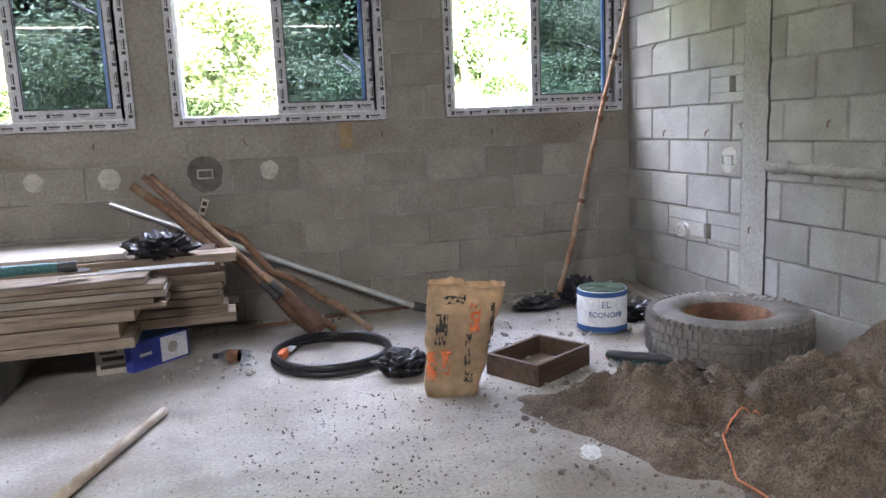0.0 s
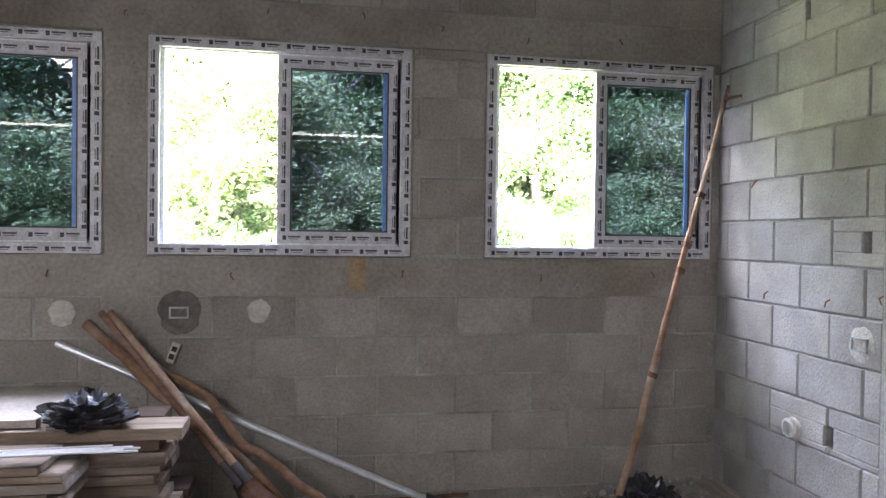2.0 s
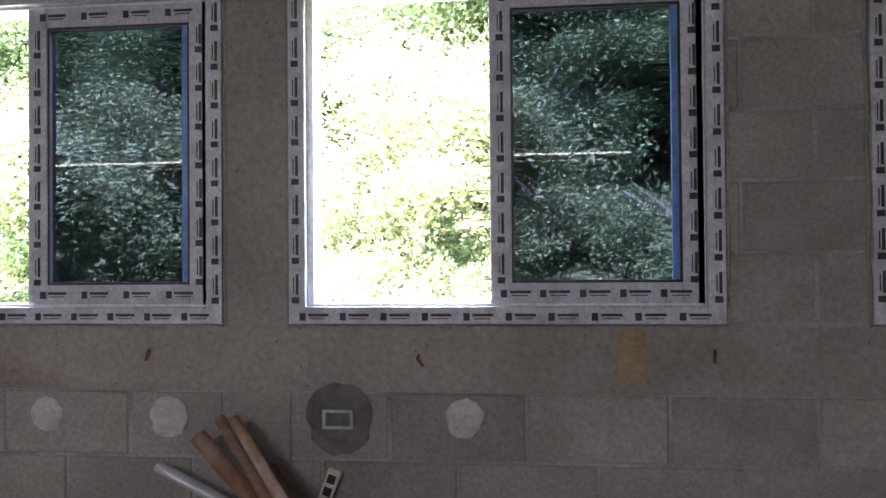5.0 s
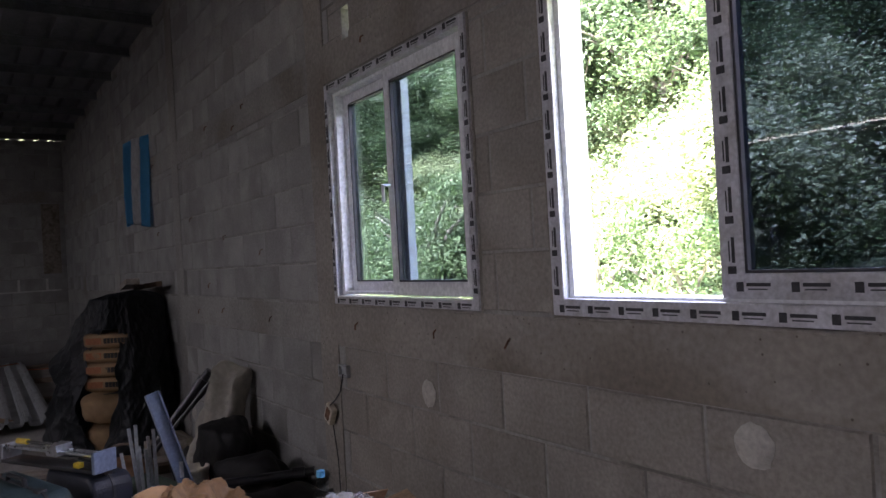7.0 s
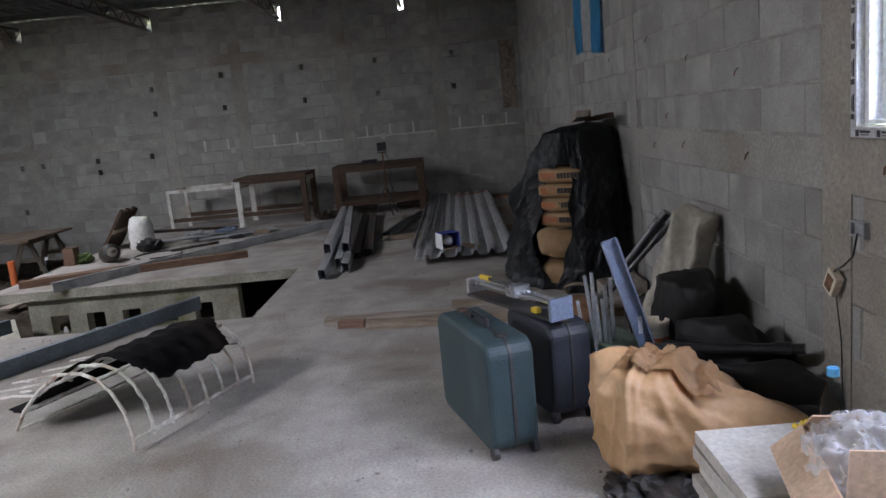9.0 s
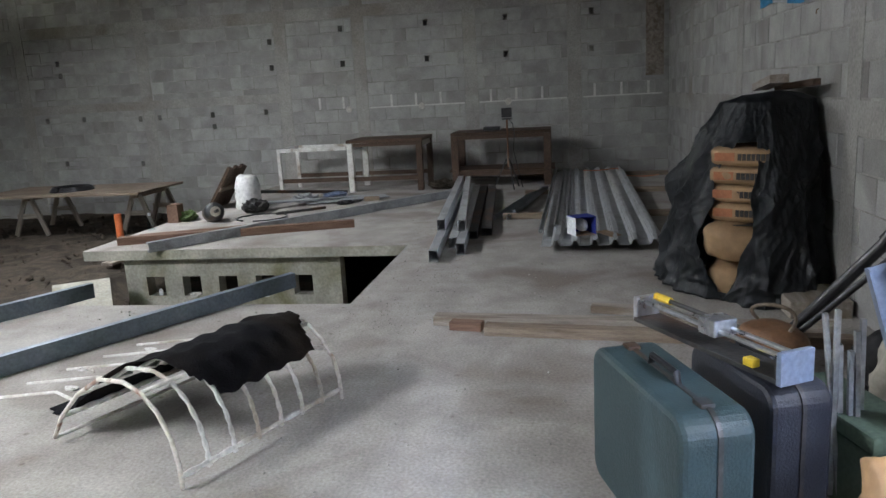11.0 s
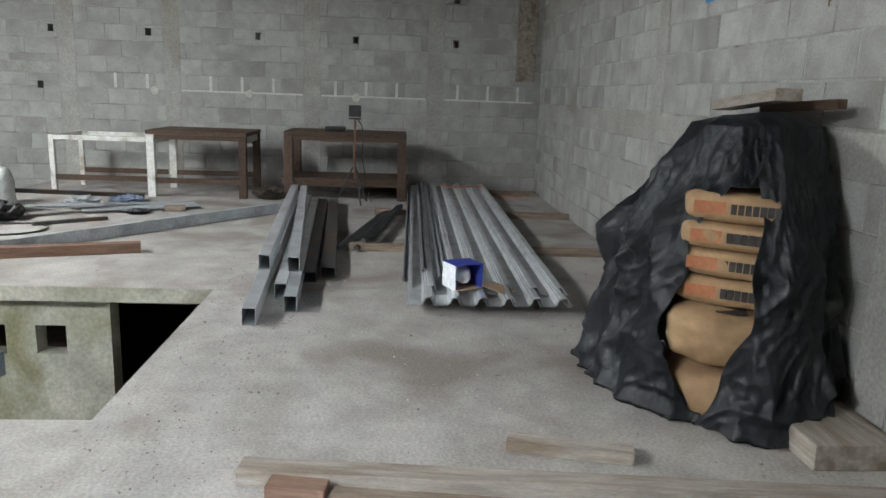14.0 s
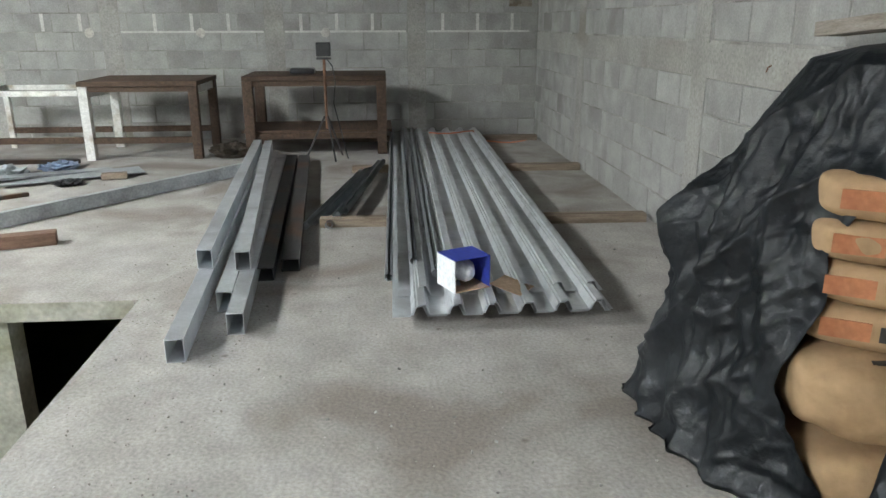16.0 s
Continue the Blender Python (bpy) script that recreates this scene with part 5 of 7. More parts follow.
for a, b in ((0.53, 2.08), (2.32, 3.68), (3.92, 5.1)):
    part("pale_joint", boxes((X_BACK - 0.002, X_BACK + 0.004, a, b, 1.19, 1.212)), M_LIME, wall_west)
o = tagged(obj("plank", boxes((X_BACK + 0.002, X_BACK + 0.03, 4.86, 5.12, 1.47, 2.6), bev=0.003), M_WOODG), "upright pale board fixed in the corner of the wall", "board")

# ---------------- tiles, box, sacks, cases ----------------
r = random.Random(8)
g = thing("tile_stack", pose(0, 0, 0), "stack of large dusty grey ceramic tiles on the floor", "tiles", "tile stacks")
for sx, sy, nz, hh in ((-2.72, 4.46, 9, 0.4), (-2.3, 4.44, 9, 0.39), (-2.7, 4.83, 8, 0.36), (-2.25, 4.83, 9, 0.4)):
    for k in range(nz):
        bm = boxes((0, 0.4, 0, 0.36, 0, hh / nz - 0.004), bev=0.002)
        o = part("tile", bm, M_TILE, g)
        o.location = (sx + r.uniform(-0.018, 0.018), sy + r.uniform(-0.012, 0.012), k * hh / nz)
        o.rotation_euler = (0, 0, radians(r.uniform(-1.5, 1.5)))
g = thing("water_bottle", pose(-2.58, 4.8, 0.365), "clear plastic drink bottle with blue cap and label", "bottle")
part("body", lathed([(0.03, 0.0), (0.034, 0.008), (0.034, 0.07), (0.031, 0.1), (0.034, 0.13), (0.03, 0.16), (0.014, 0.215), (0.013, 0.235)], 24), M_CLEAR, g, "", True)
part("cap", lathed([(0.016, 0.232), (0.016, 0.255)], 18), M_CYAN, g, "blue screw cap")
part("label_band", lathed([(0.0347, 0.025), (0.0347, 0.095)], 24, False), M_TEAL, g, "teal printed label")
bm = crumple(0.05, 0.06, 12, 3)
o = obj("wrapper", bm, M_YELLOW); o.location = (-2.68, 4.78, 0.37); tagged(o, "crumpled yellow wrapper on the tiles", "wrapper")

g = thing("cardboard_box", pose(-2.2, 4.74, 0.4, 0, 0, -14), "open brown cardboard box with raised flaps", "box")
w, d, h, t = 0.2, 0.15, 0.13, 0.004
for a in ((-w, w, -d, -d + t, 0, h), (-w, w, d - t, d, 0, h), (-w, -w + t, -d + t, d - t, 0, h), (w - t, w, -d + t, d - t, 0, h), (-w + t, w - t, -d + t, d - t, 0, t)):
    part("side", boxes(a), M_CARD, g)
for m, sz in ((pose(-w, 0, h, 0, 55, 0), (0, 0.004, -d, d, 0, 0.13)), (pose(w, 0, h, 0, 12, 0), (-0.004, 0, -d, d, 0, 0.14)), (pose(0, -d, h, 130, 0, 0), (-w, w, 0, 0.004, 0, 0.1)), (pose(0, d, h, -75, 0, 0), (-w, w, -0.004, 0, 0, 0.1))):
    o = part("flap", boxes(sz), M_CARD, g)
    o.matrix_local = m
o = obj("clear_bag", crumple(0.17, 0.22, 15, 5, 0.2), M_BAGCLEAR, smooth=True)
o.location = (-2.22, 4.72, 0.43)
tagged(o, "crumpled translucent plastic bag in the box", "plastic bag")
bm = bmesh.new(); tube(bm, [(-1.86, 4.66, 0.4), (-1.88, 4.68, 0.5), (-1.93, 4.7, 0.53)], 0.016, 8)
tagged(obj("dark_tool", bm, M_BLACK, smooth=True), "dark tool handle standing beside the box", "hand tool")


def tan_sack():
    bm = bmesh.new()
    bmesh.ops.create_icosphere(bm, subdivisions=6, radius=1)
    for v in bm.verts:
        d = v.co.normalized()
        x, y, z = d
        k = (abs(x) ** 2.6 + abs(y) ** 2.6 + abs(z) ** 2.6) ** (-1 / 2.6)
        p = Vector((x * k * 0.24, y * k * 0.25, z * k * 0.24))
        # the mouth droops towards one end
        e = max(0.0, (p.y - 0.02) / 0.23)
        p.y += e * e * 0.3
        p.z = p.z * (1 - 0.5 * min(1, e)) - 0.02 * e
        p.x *= 1 - 0.25 * min(1, e)
        # long drapes fan out from the tied shoulder
        aa = math.atan2(p.y + 0.02, 0.33 - p.z) + 0.5 * p.x
        w1 = 1.1 * noise.noise(p * 2.6 + Vector((1, 4, 0)))
        ridge = 1 - abs(math.sin(aa * 4.3 + w1))
        ridge2 = 1 - abs(math.sin(aa * 9.0 + p.x * 9 + 2.2 * w1))
        fold = 0.042 * ridge ** 2.2 + 0.016 * ridge2 ** 2.5 + 0.03 * noise.noise(p * 2.4) - 0.03
        fold += 0.008 * max(0.0, 1 - 3 * abs(noise.noise(p * 6 + Vector((3, 1, 0)))))
        cs = Vector((p.x, p.y * 0.6 + p.z * 0.3, p.z))
        fold += 0.075 * crease(cs, 5.5) + 0.03 * crease(cs + Vector((2, 0, 1)), 13.0) - 0.045
        p += d * fold
        p.z = max(-0.235, p.z)
        v.co = p
    cloud = np.array([tuple(v.co) for v in bm.verts if v.normal.z > 0.0 or v.co.z > 0.0])
    o = obj("woven_sack", bm, M_WOVEN, smooth=True)
    o.matrix_world = pose(-3.27, 4.5, 0.232, 0, 0, -32)
    tagged(o, "bulging tan woven sack with folded mouth", "sack")
    # the mouth of the sack folded over its top
    bm = bmesh.new()
    NU, NV = 30, 26
    rows2 = []
    for a in range(NU + 1):
        row = []
        for b in range(NV + 1):
            fu, fv = a / NU, b / NV
            px = -0.05 + 0.19 * fv + 0.012 * math.sin(fu * 9)
            py = -0.1 + 0.33 * fu + 0.02 * math.sin(fv * 7 + fu * 3) * fu
            near_i = np.argsort((cloud[:, 0] - px) ** 2 + (cloud[:, 1] - py) ** 2)[:5]
            pz = float(cloud[near_i, 2].max())
            lip = 0.03 * math.exp(-((fu - 0.93) / 0.08) ** 2) + 0.026 * math.exp(-((fv - 0.92) / 0.1) ** 2) * fu
            pz += 0.008 + lip + 0.014 * (1 - abs(math.sin(fv * 8 + fu * 2.5))) ** 2 * fu
            row.append(bm.verts.new((px, py, pz)))
        rows2.append(row)
    for a in range(NU):
        for b in range(NV):
            bm.faces.new((rows2[a][b], rows2[a + 1][b], rows2[a + 1][b + 1], rows2[a][b + 1]))
    bmesh.ops.solidify(bm, geom=bm.faces[:], thickness=0.006)
    part("folded_mouth", bm, M_WOVEN, o, "", True)


tan_sack()
crumpled_bag(-3.05, 4.42, 0.0, 0.2, 0.12, 31, "dark crumpled cloth on the floor before the tiles", M_STEELD, 1.2)


def suitcase(name, m, L, H, T, shell, label, wheels=True):
    g = thing(name, m, label, "suitcase", "suitcases")
    for s in (-1, 1):
        bm = bmesh.new()
        vs = box(bm, -L / 2, L / 2, min(0.004 * s, s * T / 2), max(0.004 * s, s * T / 2), 0.03, H)
        es = [e for e in bm.edges if abs(e.verts[0].co.y) > T * 0.3 or abs(e.verts[1].co.y) > T * 0.3]
        es2 = [e for e in bm.edges if e not in es]
        cor = [e for e in bm.edges if abs(e.verts[0].co.x - e.verts[1].co.x) < 1e-5 and abs(e.verts[0].co.z - e.verts[1].co.z) < 1e-5]
        bmesh.ops.bevel(bm, geom=cor, offset=0.07, segments=6, affect="EDGES", profile=0.5)
        rim = [e for e in bm.edges if abs(e.verts[0].co.y) > T * 0.4 and abs(e.verts[1].co.y) > T * 0.4]
        bmesh.ops.bevel(bm, geom=rim, offset=0.03, segments=4, affect="EDGES", profile=0.6)
        part("shell_half", bm, shell, g)
    bm = bmesh.new()
    vs = box(bm, -L / 2 - 0.004, L / 2 + 0.004, -0.007, 0.007, 0.026, H + 0.004)
    cor = [e for e in bm.edges if abs(e.verts[0].co.x - e.verts[1].co.x) < 1e-5 and abs(e.verts[0].co.z - e.verts[1].co.z) < 1e-5]
    bmesh.ops.bevel(bm, geom=cor, offset=0.072, segments=6, affect="EDGES", profile=0.5)
    part("seam_strip", bm, M_STEELD, g, "dark metal seam")
    bm = bmesh.new()
    tube(bm, [(-0.09, 0, H), (-0.08, 0, H + 0.03), (0.08, 0, H + 0.03), (0.09, 0, H)], 0.011, 8)
    part("handle", bm, M_BLACK, g, "dark carrying handle")
    for x in (-L * 0.36, L * 0.36):
        part("latch", boxes((x - 0.025, x + 0.025, -0.02, 0.02, H - 0.005, H + 0.012), bev=0.003), M_STEELD, g, "metal latch")
    if wheels:
        for y in (-T * 0.42, T * 0.42):
            o = part("wheel", lathed([(0.008, -0.012), (0.028, -0.012), (0.03, 0), (0.028, 0.012), (0.008, 0.012)], 18), M_STEELD, g, "small dark wheel")
            o.matrix_local = pose(L / 2 - 0.03, y, 0.03, 90)
        for y in (-T * 0.3, T * 0.3):
            part("foot", boxes((-L / 2 + 0.06, -L / 2 + 0.1, y - 0.01, y + 0.01, 0, 0.032)), M_BLACK, g)
    return g


suitcase("suitcase", pose(-3.77, 3.875, 0, 0, 0, 18), 0.65, 0.5, 0.21, M_CASE, "upright dark teal hard-shell suitcase with dusty top")
suitcase("suitcase", pose(-4.0, 4.19, 0, 0, 0, 18), 0.5, 0.46, 0.2, M_CASED, "dark navy hard-shell suitcase behind the teal one")

# tile cutter on the cases
g = thing("tile_cutter", pose(-4.02, 4.06, 0.492, 0, 0, 29), "manual tile cutter with twin rails lying on the suitcases", "tile cutter")
part("base_plate", boxes((-0.36, 0.34, -0.055, 0.055, 0, 0.016), bev=0.003), M_STEELD, g)
for y in (-0.025, 0.025):
    part("rail", bar((-0.35, y, 0.075), (0.34, y, 0.075), 0.008, 10), M_ALU, g, "bright steel rail")
part("end_bracket", boxes((0.33, 0.35, -0.06, 0.06, 0.0, 0.1), bev=0.004), M_LEVEL, g)
part("end_bracket", boxes((-0.37, -0.35, -0.05, 0.05, 0.0, 0.09), bev=0.004), M_ALU, g)
part("carriage", boxes((-0.02, 0.06, -0.045, 0.045, 0.055, 0.11), bev=0.006), M_ALU, g)
part("lever", bar((0.0, 0, 0.1), (-0.3, 0.0, 0.1), 0.008, 8), M_STEELD, g)
part("grip", bar((-0.3, 0, 0.1), (-0.22, 0, 0.1), 0.014, 10), M_YELLOW, g, "yellow grip")
part("stop", boxes((0.2, 0.24, -0.06, -0.03, 0.02, 0.045), bev=0.004), M_YELLOW, g)

g = thing("tool_box", pose(-4.05, 4.5, 0, 0, 0, 15), "old green painted metal box", "box")
part("body", boxes((-0.25, 0.25, -0.1, 0.1, 0, 0.24), bev=0.01), M_GREEN, g)
part("lid", boxes((-0.255, 0.255, -0.105, 0.105, 0.242, 0.3), bev=0.012), M_GREEN, g)
g = thing("steel_channel", pose(0, 0, 0), "blue-grey steel channel standing among the clutter", "channel")
a, b = Vector((-3.85, 4.47, 0.8)), Vector((-3.85, 4.69, 0.06))
part("web", beam(b, a, 0.07, 0.005, up=(1, 0, 0.0)), M_LEVEL, g)
off = (a - b).normalized().cross(Vector((1, 0, 0))).normalized()
for s in (-1, 1):
    part("flange", beam(b + off * 0.033 * s + Vector((0.018, 0, 0)), a + off * 0.033 * s + Vector((0.018, 0, 0)), 0.005, 0.034, up=(1, 0, 0)), M_LEVEL, g)
part("print_bar", boxes((-3.846, -3.845, 4.585, 4.605, 0.36, 0.44)), M_WHITEC, g)
g = thing("plastic_pail", pose(-4.15, 4.74, 0.1), "small cream plastic pail with a label", "pail")
part("body", lathed([(0.06, 0.0), (0.068, 0.2), (0.073, 0.205), (0.073, 0.225), (0.066, 0.225), (0.06, 0.02)], 28, False), M_CREAM, g, "", True)
part("label_band", lathed([(0.0655, 0.07), (0.069, 0.15)], 28, False), M_ORANGE, g, "orange label")
part("stand", boxes((-0.1, 0.1, -0.1, 0.1, -0.1, 0.0), bev=0.004), M_WOODD, g)
for k, (a, b, rr) in enumerate((((-5.42, 4.66, 0.03), (-5.15, 5.12, 0.7), 0.03), ((-5.3, 4.62, 0.03), (-5.0, 5.1, 0.66), 0.016), ((-3.72, 4.62, 0.33), (-3.4, 5.12, 0.38), 0.022), ((-3.86, 4.7, 0.3), (-3.5, 5.13, 0.33), 0.018))):
    p = thing("black_pipe", pose(0, 0, 0), "black plastic pipe leaning among the clutter", "pipe", "black pipes in the clutter")
    part("pipe", bar(a, b, rr, 14), M_BLACK, p)
    aa, bb = Vector(a), Vector(b)
    part("collar", bar(aa.lerp(bb, 0.82), aa.lerp(bb, 0.92), rr * 1.3, 14), M_BLACK, p)
g = thing("steel_profiles", pose(0, 0, 0), "bundle of thin bright steel profiles standing upright", "profiles")
for k in range(7):
    x, y = -3.98 + 0.02 * (k % 3), 4.4 + 0.018 * k
    part("profile", beam((x, y, 0.02), (x + r.uniform(-0.03, 0.03), y - r.uniform(0.0, 0.06), r.uniform(0.5, 0.66)), 0.014, 0.02, up=(1, 0, 0)), M_GALVD, g)

# pale sack against the wall and dark bags
bm = pillow(0.36, 0.2, 0.86, 16, 0.05, 4, 2.6)
for v in bm.verts:
    f = (v.co.z + 0.43) / 0.86
    v.co.x *= 1.1 - 0.45 * f
    v.co.x += 0.03 * math.sin(v.co.z * 14 + v.co.x * 22)
    v.co.y += 0.028 * math.sin(v.co.x * 38 + 3 * noise.noise(v.co * 5)) * (0.4 + f)
o = obj("pale_sack", bm, M_WOVENW, smooth=True)
o.matrix_world = pose(-4.52, 4.97, 0.41, -16, 10, 20)
tagged(o, "limp pale woven sack leaning on the wall", "sack")
for k, (x, y, rr, h, s) in enumerate(((-4.25, 5.0, 0.2, 0.55, 1.0), (-3.8, 5.0, 0.2, 0.4, 1.2), (-3.4, 4.98, 0.19, 0.3, 1.3), (-4.75, 4.95, 0.16, 0.3, 1.0), (-3.05, 4.98, 0.18, 0.26, 1.1))):
    bm = pillow(rr * 2.1, rr * 1.7, h, 14, 0.05, 40 + k, 2.4)
    for v in bm.verts:
        v.co += v.co.normalized() * (0.1 * crease(v.co, 6.0) - 0.04)
        v.co.z = max(v.co.z, -h / 2)
    o = obj("plastic_bag", bm, M_DARKBAG, smooth=True)
    o.matrix_world = pose(x, min(y, 4.94), h / 2, 0, 0, 30 * k) @ Matrix.Diagonal((s, 0.8, 1, 1))
    tagged(o, "dark stuffed plastic bag against the wall", "plastic bag", "stuffed bags by the wall")
g = thing("brown_bag", pose(-5.15, 4.55, 0.0, 0, 0, 20), "brown leather bag with a looped rope handle", "bag")
part("body", pillow(0.34, 0.24, 0.2, 10, 0.03, 7), M_BROWNB, g, "", True).location = (0, 0, 0.1)
bm = bmesh.new()
tube(bm, [(0.12 * math.cos(a), 0.05 * math.sin(a * 2), 0.2 + 0.1 * math.sin(a)) for a in [math.pi * k / 12 for k in range(13)]], 0.009, 8)
part("rope_handle", bm, M_WOOD, g, "rope loop handle", True)
o = tagged(obj("board", boxes((-6.28, -5.88, 4.84, 5.17, 0.0, 0.1), bev=0.006), M_WOODG), "low wooden board at the foot of the covered stack", "board")
crumpled_bag(-5.5, 4.3, 0.0, 0.06, 0.05, 60, "small scrap of grey cloth on the floor", M_GREYC)

# planks on the floor
g = thing("plank", pose(0, 0, 0), "long pale rough plank lying on the floor", "plank", "planks on the floor")
part("board", beam((-5.82, 2.82, 0.03), (-5.62, 5.0, 0.03), 0.1, 0.055, 0.004), M_WOODG, g)
g = thing("plank", pose(0, 0, 0), "shorter brown plank lying on the floor", "plank", "planks on the floor")
part("board", beam((-5.63, 3.14, 0.03), (-5.4, 5.0, 0.03), 0.085, 0.06, 0.004), M_WOOD, g)
g = thing("wood_offcut", pose(0, 0, 0), "short reddish wood offcut between the planks", "offcut")
part("block", beam((-5.72, 2.93, 0.027), (-5.69, 3.12, 0.027), 0.08, 0.05, 0.004), M_WOODR, g)
o = tagged(obj("wood_offcut", beam((-6.05, 3.75, 0.025), (-5.95, 4.2, 0.025), 0.09, 0.045, 0.004), M_WOODG), "short grey wood offcut on the floor", "offcut")


# ---------------- covered cement stack ----------------
def cement_stack():
    n = Vector((math.cos(radians(-32)), math.sin(radians(-32)), 0))
    c = Vector((-6.5, 4.75, 0))
    z = 0.475
    for k, h in enumerate((0.118, 0.112, 0.112, 0.12)):
        g = thing("cement_bag", Matrix.Translation(c + Vector((0, 0, z + h / 2))) @ pose(0, 0, 0, 0, 0, -32 + r.uniform(-2, 2)), "full kraft paper cement bag with orange and black print", "cement bag", "stacked cement bags")
        part("bag", pillow(0.42, 0.42, h + 0.012, 14, 0.012, k, 4.2), M_SACK, g, "", True)
        part("orange_print", boxes((0.207, 0.213, -0.15, -0.03, -0.022, 0.028)), M_FADED, g)
        for q in range(7):
            part("black_print", boxes((0.207, 0.213, -0.01 + q * 0.027, 0.012 + q * 0.027, -0.018, 0.022)), M_PRINT, g)
        z += h
    for k, zz in enumerate((0.12, 0.355)):
        g = thing("cement_bag", Matrix.Translation(c + n * 0.02 + Vector((0, 0, zz))) @ pose(0, 0, 0, 0, 8 - 4 * k, -20), "burst pale kraft cement bag at the bottom", "cement bag", "stacked cement bags")
        part("bag", pillow(0.5, 0.48, 0.235, 14, 0.03, 9 + k, 4.6), M_SACK, g, "", True)
        if k:
            part("black_print", boxes((0.1, 0.2, -0.06, 0.06, 0.122, 0.124)), M_PRINT, g)
    # plastic sheet
    bot = [(-7.22, 5.17), (-7.2, 4.7), (-7.08, 4.27), (-6.8, 4.26), (-6.5, 4.33), (-6.25, 4.52), (-6.06, 4.76), (-6.08, 4.98), (-6.26, 5.17)]
    mid = [(-7.2, 5.17), (-7.16, 4.7), (-7.02, 4.4), (-6.78, 4.36), (-6.5, 4.43), (-6.24, 4.6), (-6.15, 4.8), (-6.24, 5.02), (-6.42, 5.17)]
    top = [(-7.1, 5.17), (-7.05, 4.88), (-6.92, 4.68), (-6.74, 4.6), (-6.56, 4.6), (-6.44, 4.7), (-6.42, 4.84), (-6.55, 5.05), (-6.66, 5.17)]

    def along(poly, s):
        f = s * (len(poly) - 1)
        i = min(int(f), len(poly) - 2)
        return Vector((*poly[i], 0)).lerp(Vector((*poly[i + 1], 0)), f - i)
    NS, NZ, J0, J1 = 330, 165, 183, 228

    def s_of(j, z):
        """Place along the sheet; the columns J0 and J1 follow the edges of the gap."""
        s0 = 0.545 + 0.008 * math.sin(z * 13) + 0.075 * max(0.0, 0.36 - z) / 0.36 + 0.07 * max(0.0, z - 0.72) / 0.25
        s1 = 0.69 - 0.06 * max(0.0, 0.42 - z) / 0.42 + 0.008 * math.sin(z * 17)
        s0 = min(s0, s1 - 0.01)
        if j <= J0:
            return s0 * j / J0
        if j <= J1:
            return s0 + (s1 - s0) * (j - J0) / (J1 - J0)
        return s1 + (1 - s1) * (j - J1) / (NS - J1)
    cen = Vector((-6.65, 4.95, 0))
    bm = bmesh.new()
    gr = []
    for i in range(NZ + 1):
        f = i / NZ
        z = 1.2 * f
        row = []
        for j in range(NS + 1):
            s = s_of(j, z)
            p = along(bot, s).lerp(along(mid, s), min(1, f * 2)) if f < 0.5 else along(mid, s).lerp(along(top, s), ((f - 0.5) * 2) ** 1.5)
            out = (p - cen).normalized()
            w1 = noise.noise(Vector((s * 5, f * 1.6, 0)))
            fold = 0.05 * (1 - abs(math.sin(s * 21 + 2.2 * w1 + f * 3.2))) ** 1.6 * (1.1 - 0.7 * f)
            fold += 0.035 * (1 - abs(math.sin(s * 9 - f * 7 + 2.5 * w1))) ** 3
            fold += 0.045 * noise.noise(Vector((s * 7, f * 2, 3))) + 0.016 * max(0.0, 1 - 2.2 * abs(noise.noise(Vector((s * 12 + f * 3, f * 2.6, 5)))))
            fold += 0.01 * max(0.0, 1 - 3 * abs(noise.noise(Vector((s * 26 - f * 6, f * 11, 9))))) - 0.035
            cs = Vector((s * 3.4 + f * 0.35, f * 0.8 - s * 0.4, 0.3))
            fold += 0.05 * crease(cs, 3.2) + 0.03 * crease(cs + Vector((-f * 0.8, 0, 4)), 7.0) + 0.016 * crease(cs + Vector((0, s, 2)), 15.0) - 0.05
            fold += 0.1 * math.exp(-((s - 0.24) / 0.07) ** 2 - ((f - 0.54) / 0.1) ** 2)
            if f > 0.82:
                fold *= 1 - (f - 0.82) * 3
            if f < 0.06:
                fold += 0.05 * (0.06 - f) / 0.06 * (0.5 + noise.noise(Vector((s * 14, 0, 9))))
            q = p + out * fold
            q.z = z + (0.02 + 0.025 * noise.noise(Vector((s * 20, 4, 4))) if i == 0 else 0)
            q.y = min(q.y, Y_WALL - 0.012)
            row.append(bm.verts.new(q))
        gr.append(row)
    for i in range(NZ):
        f = (i + 0.5) / NZ
        z = 1.2 * f
        for j in range(NS):
            if 0.05 < z < 0.97 and J0 <= j < J1:
                continue
            bm.faces.new((gr[i][j], gr[i][j + 1], gr[i + 1][j + 1], gr[i + 1][j]))
    # crown of the sheet
    last = gr[NZ]
    for ring, (k, zz) in enumerate(((0.6, 1.235), (0.2, 1.245))):
        nxt = []
        cc = Vector((-6.75, 4.95, 0))
        for j in range(NS + 1):
            p = along(top, j / NS)
            q = cc.lerp(p, k)
            q.z = zz + 0.02 * noise.noise(q * 9)
            q.y = min(q.y, Y_WALL - 0.012)
            nxt.append(bm.verts.new(q))
        for j in range(NS):
            bm.faces.new((last[j], last[j + 1], nxt[j + 1], nxt[j]))
        last = nxt
    bm.faces.new(last)
    bmesh.ops.solidify(bm, geom=bm.faces[:], thickness=0.0012)
    tagged(obj("plastic_sheet", bm, M_TARP, smooth=True), "wrinkled black plastic sheeting draped over the cement bags", "tarpaulin")
    o = obj("plank", beam((-7.35, 5.0, 1.275), (-6.5, 4.9, 1.33), 0.11, 0.05, 0.004), M_WOODG)
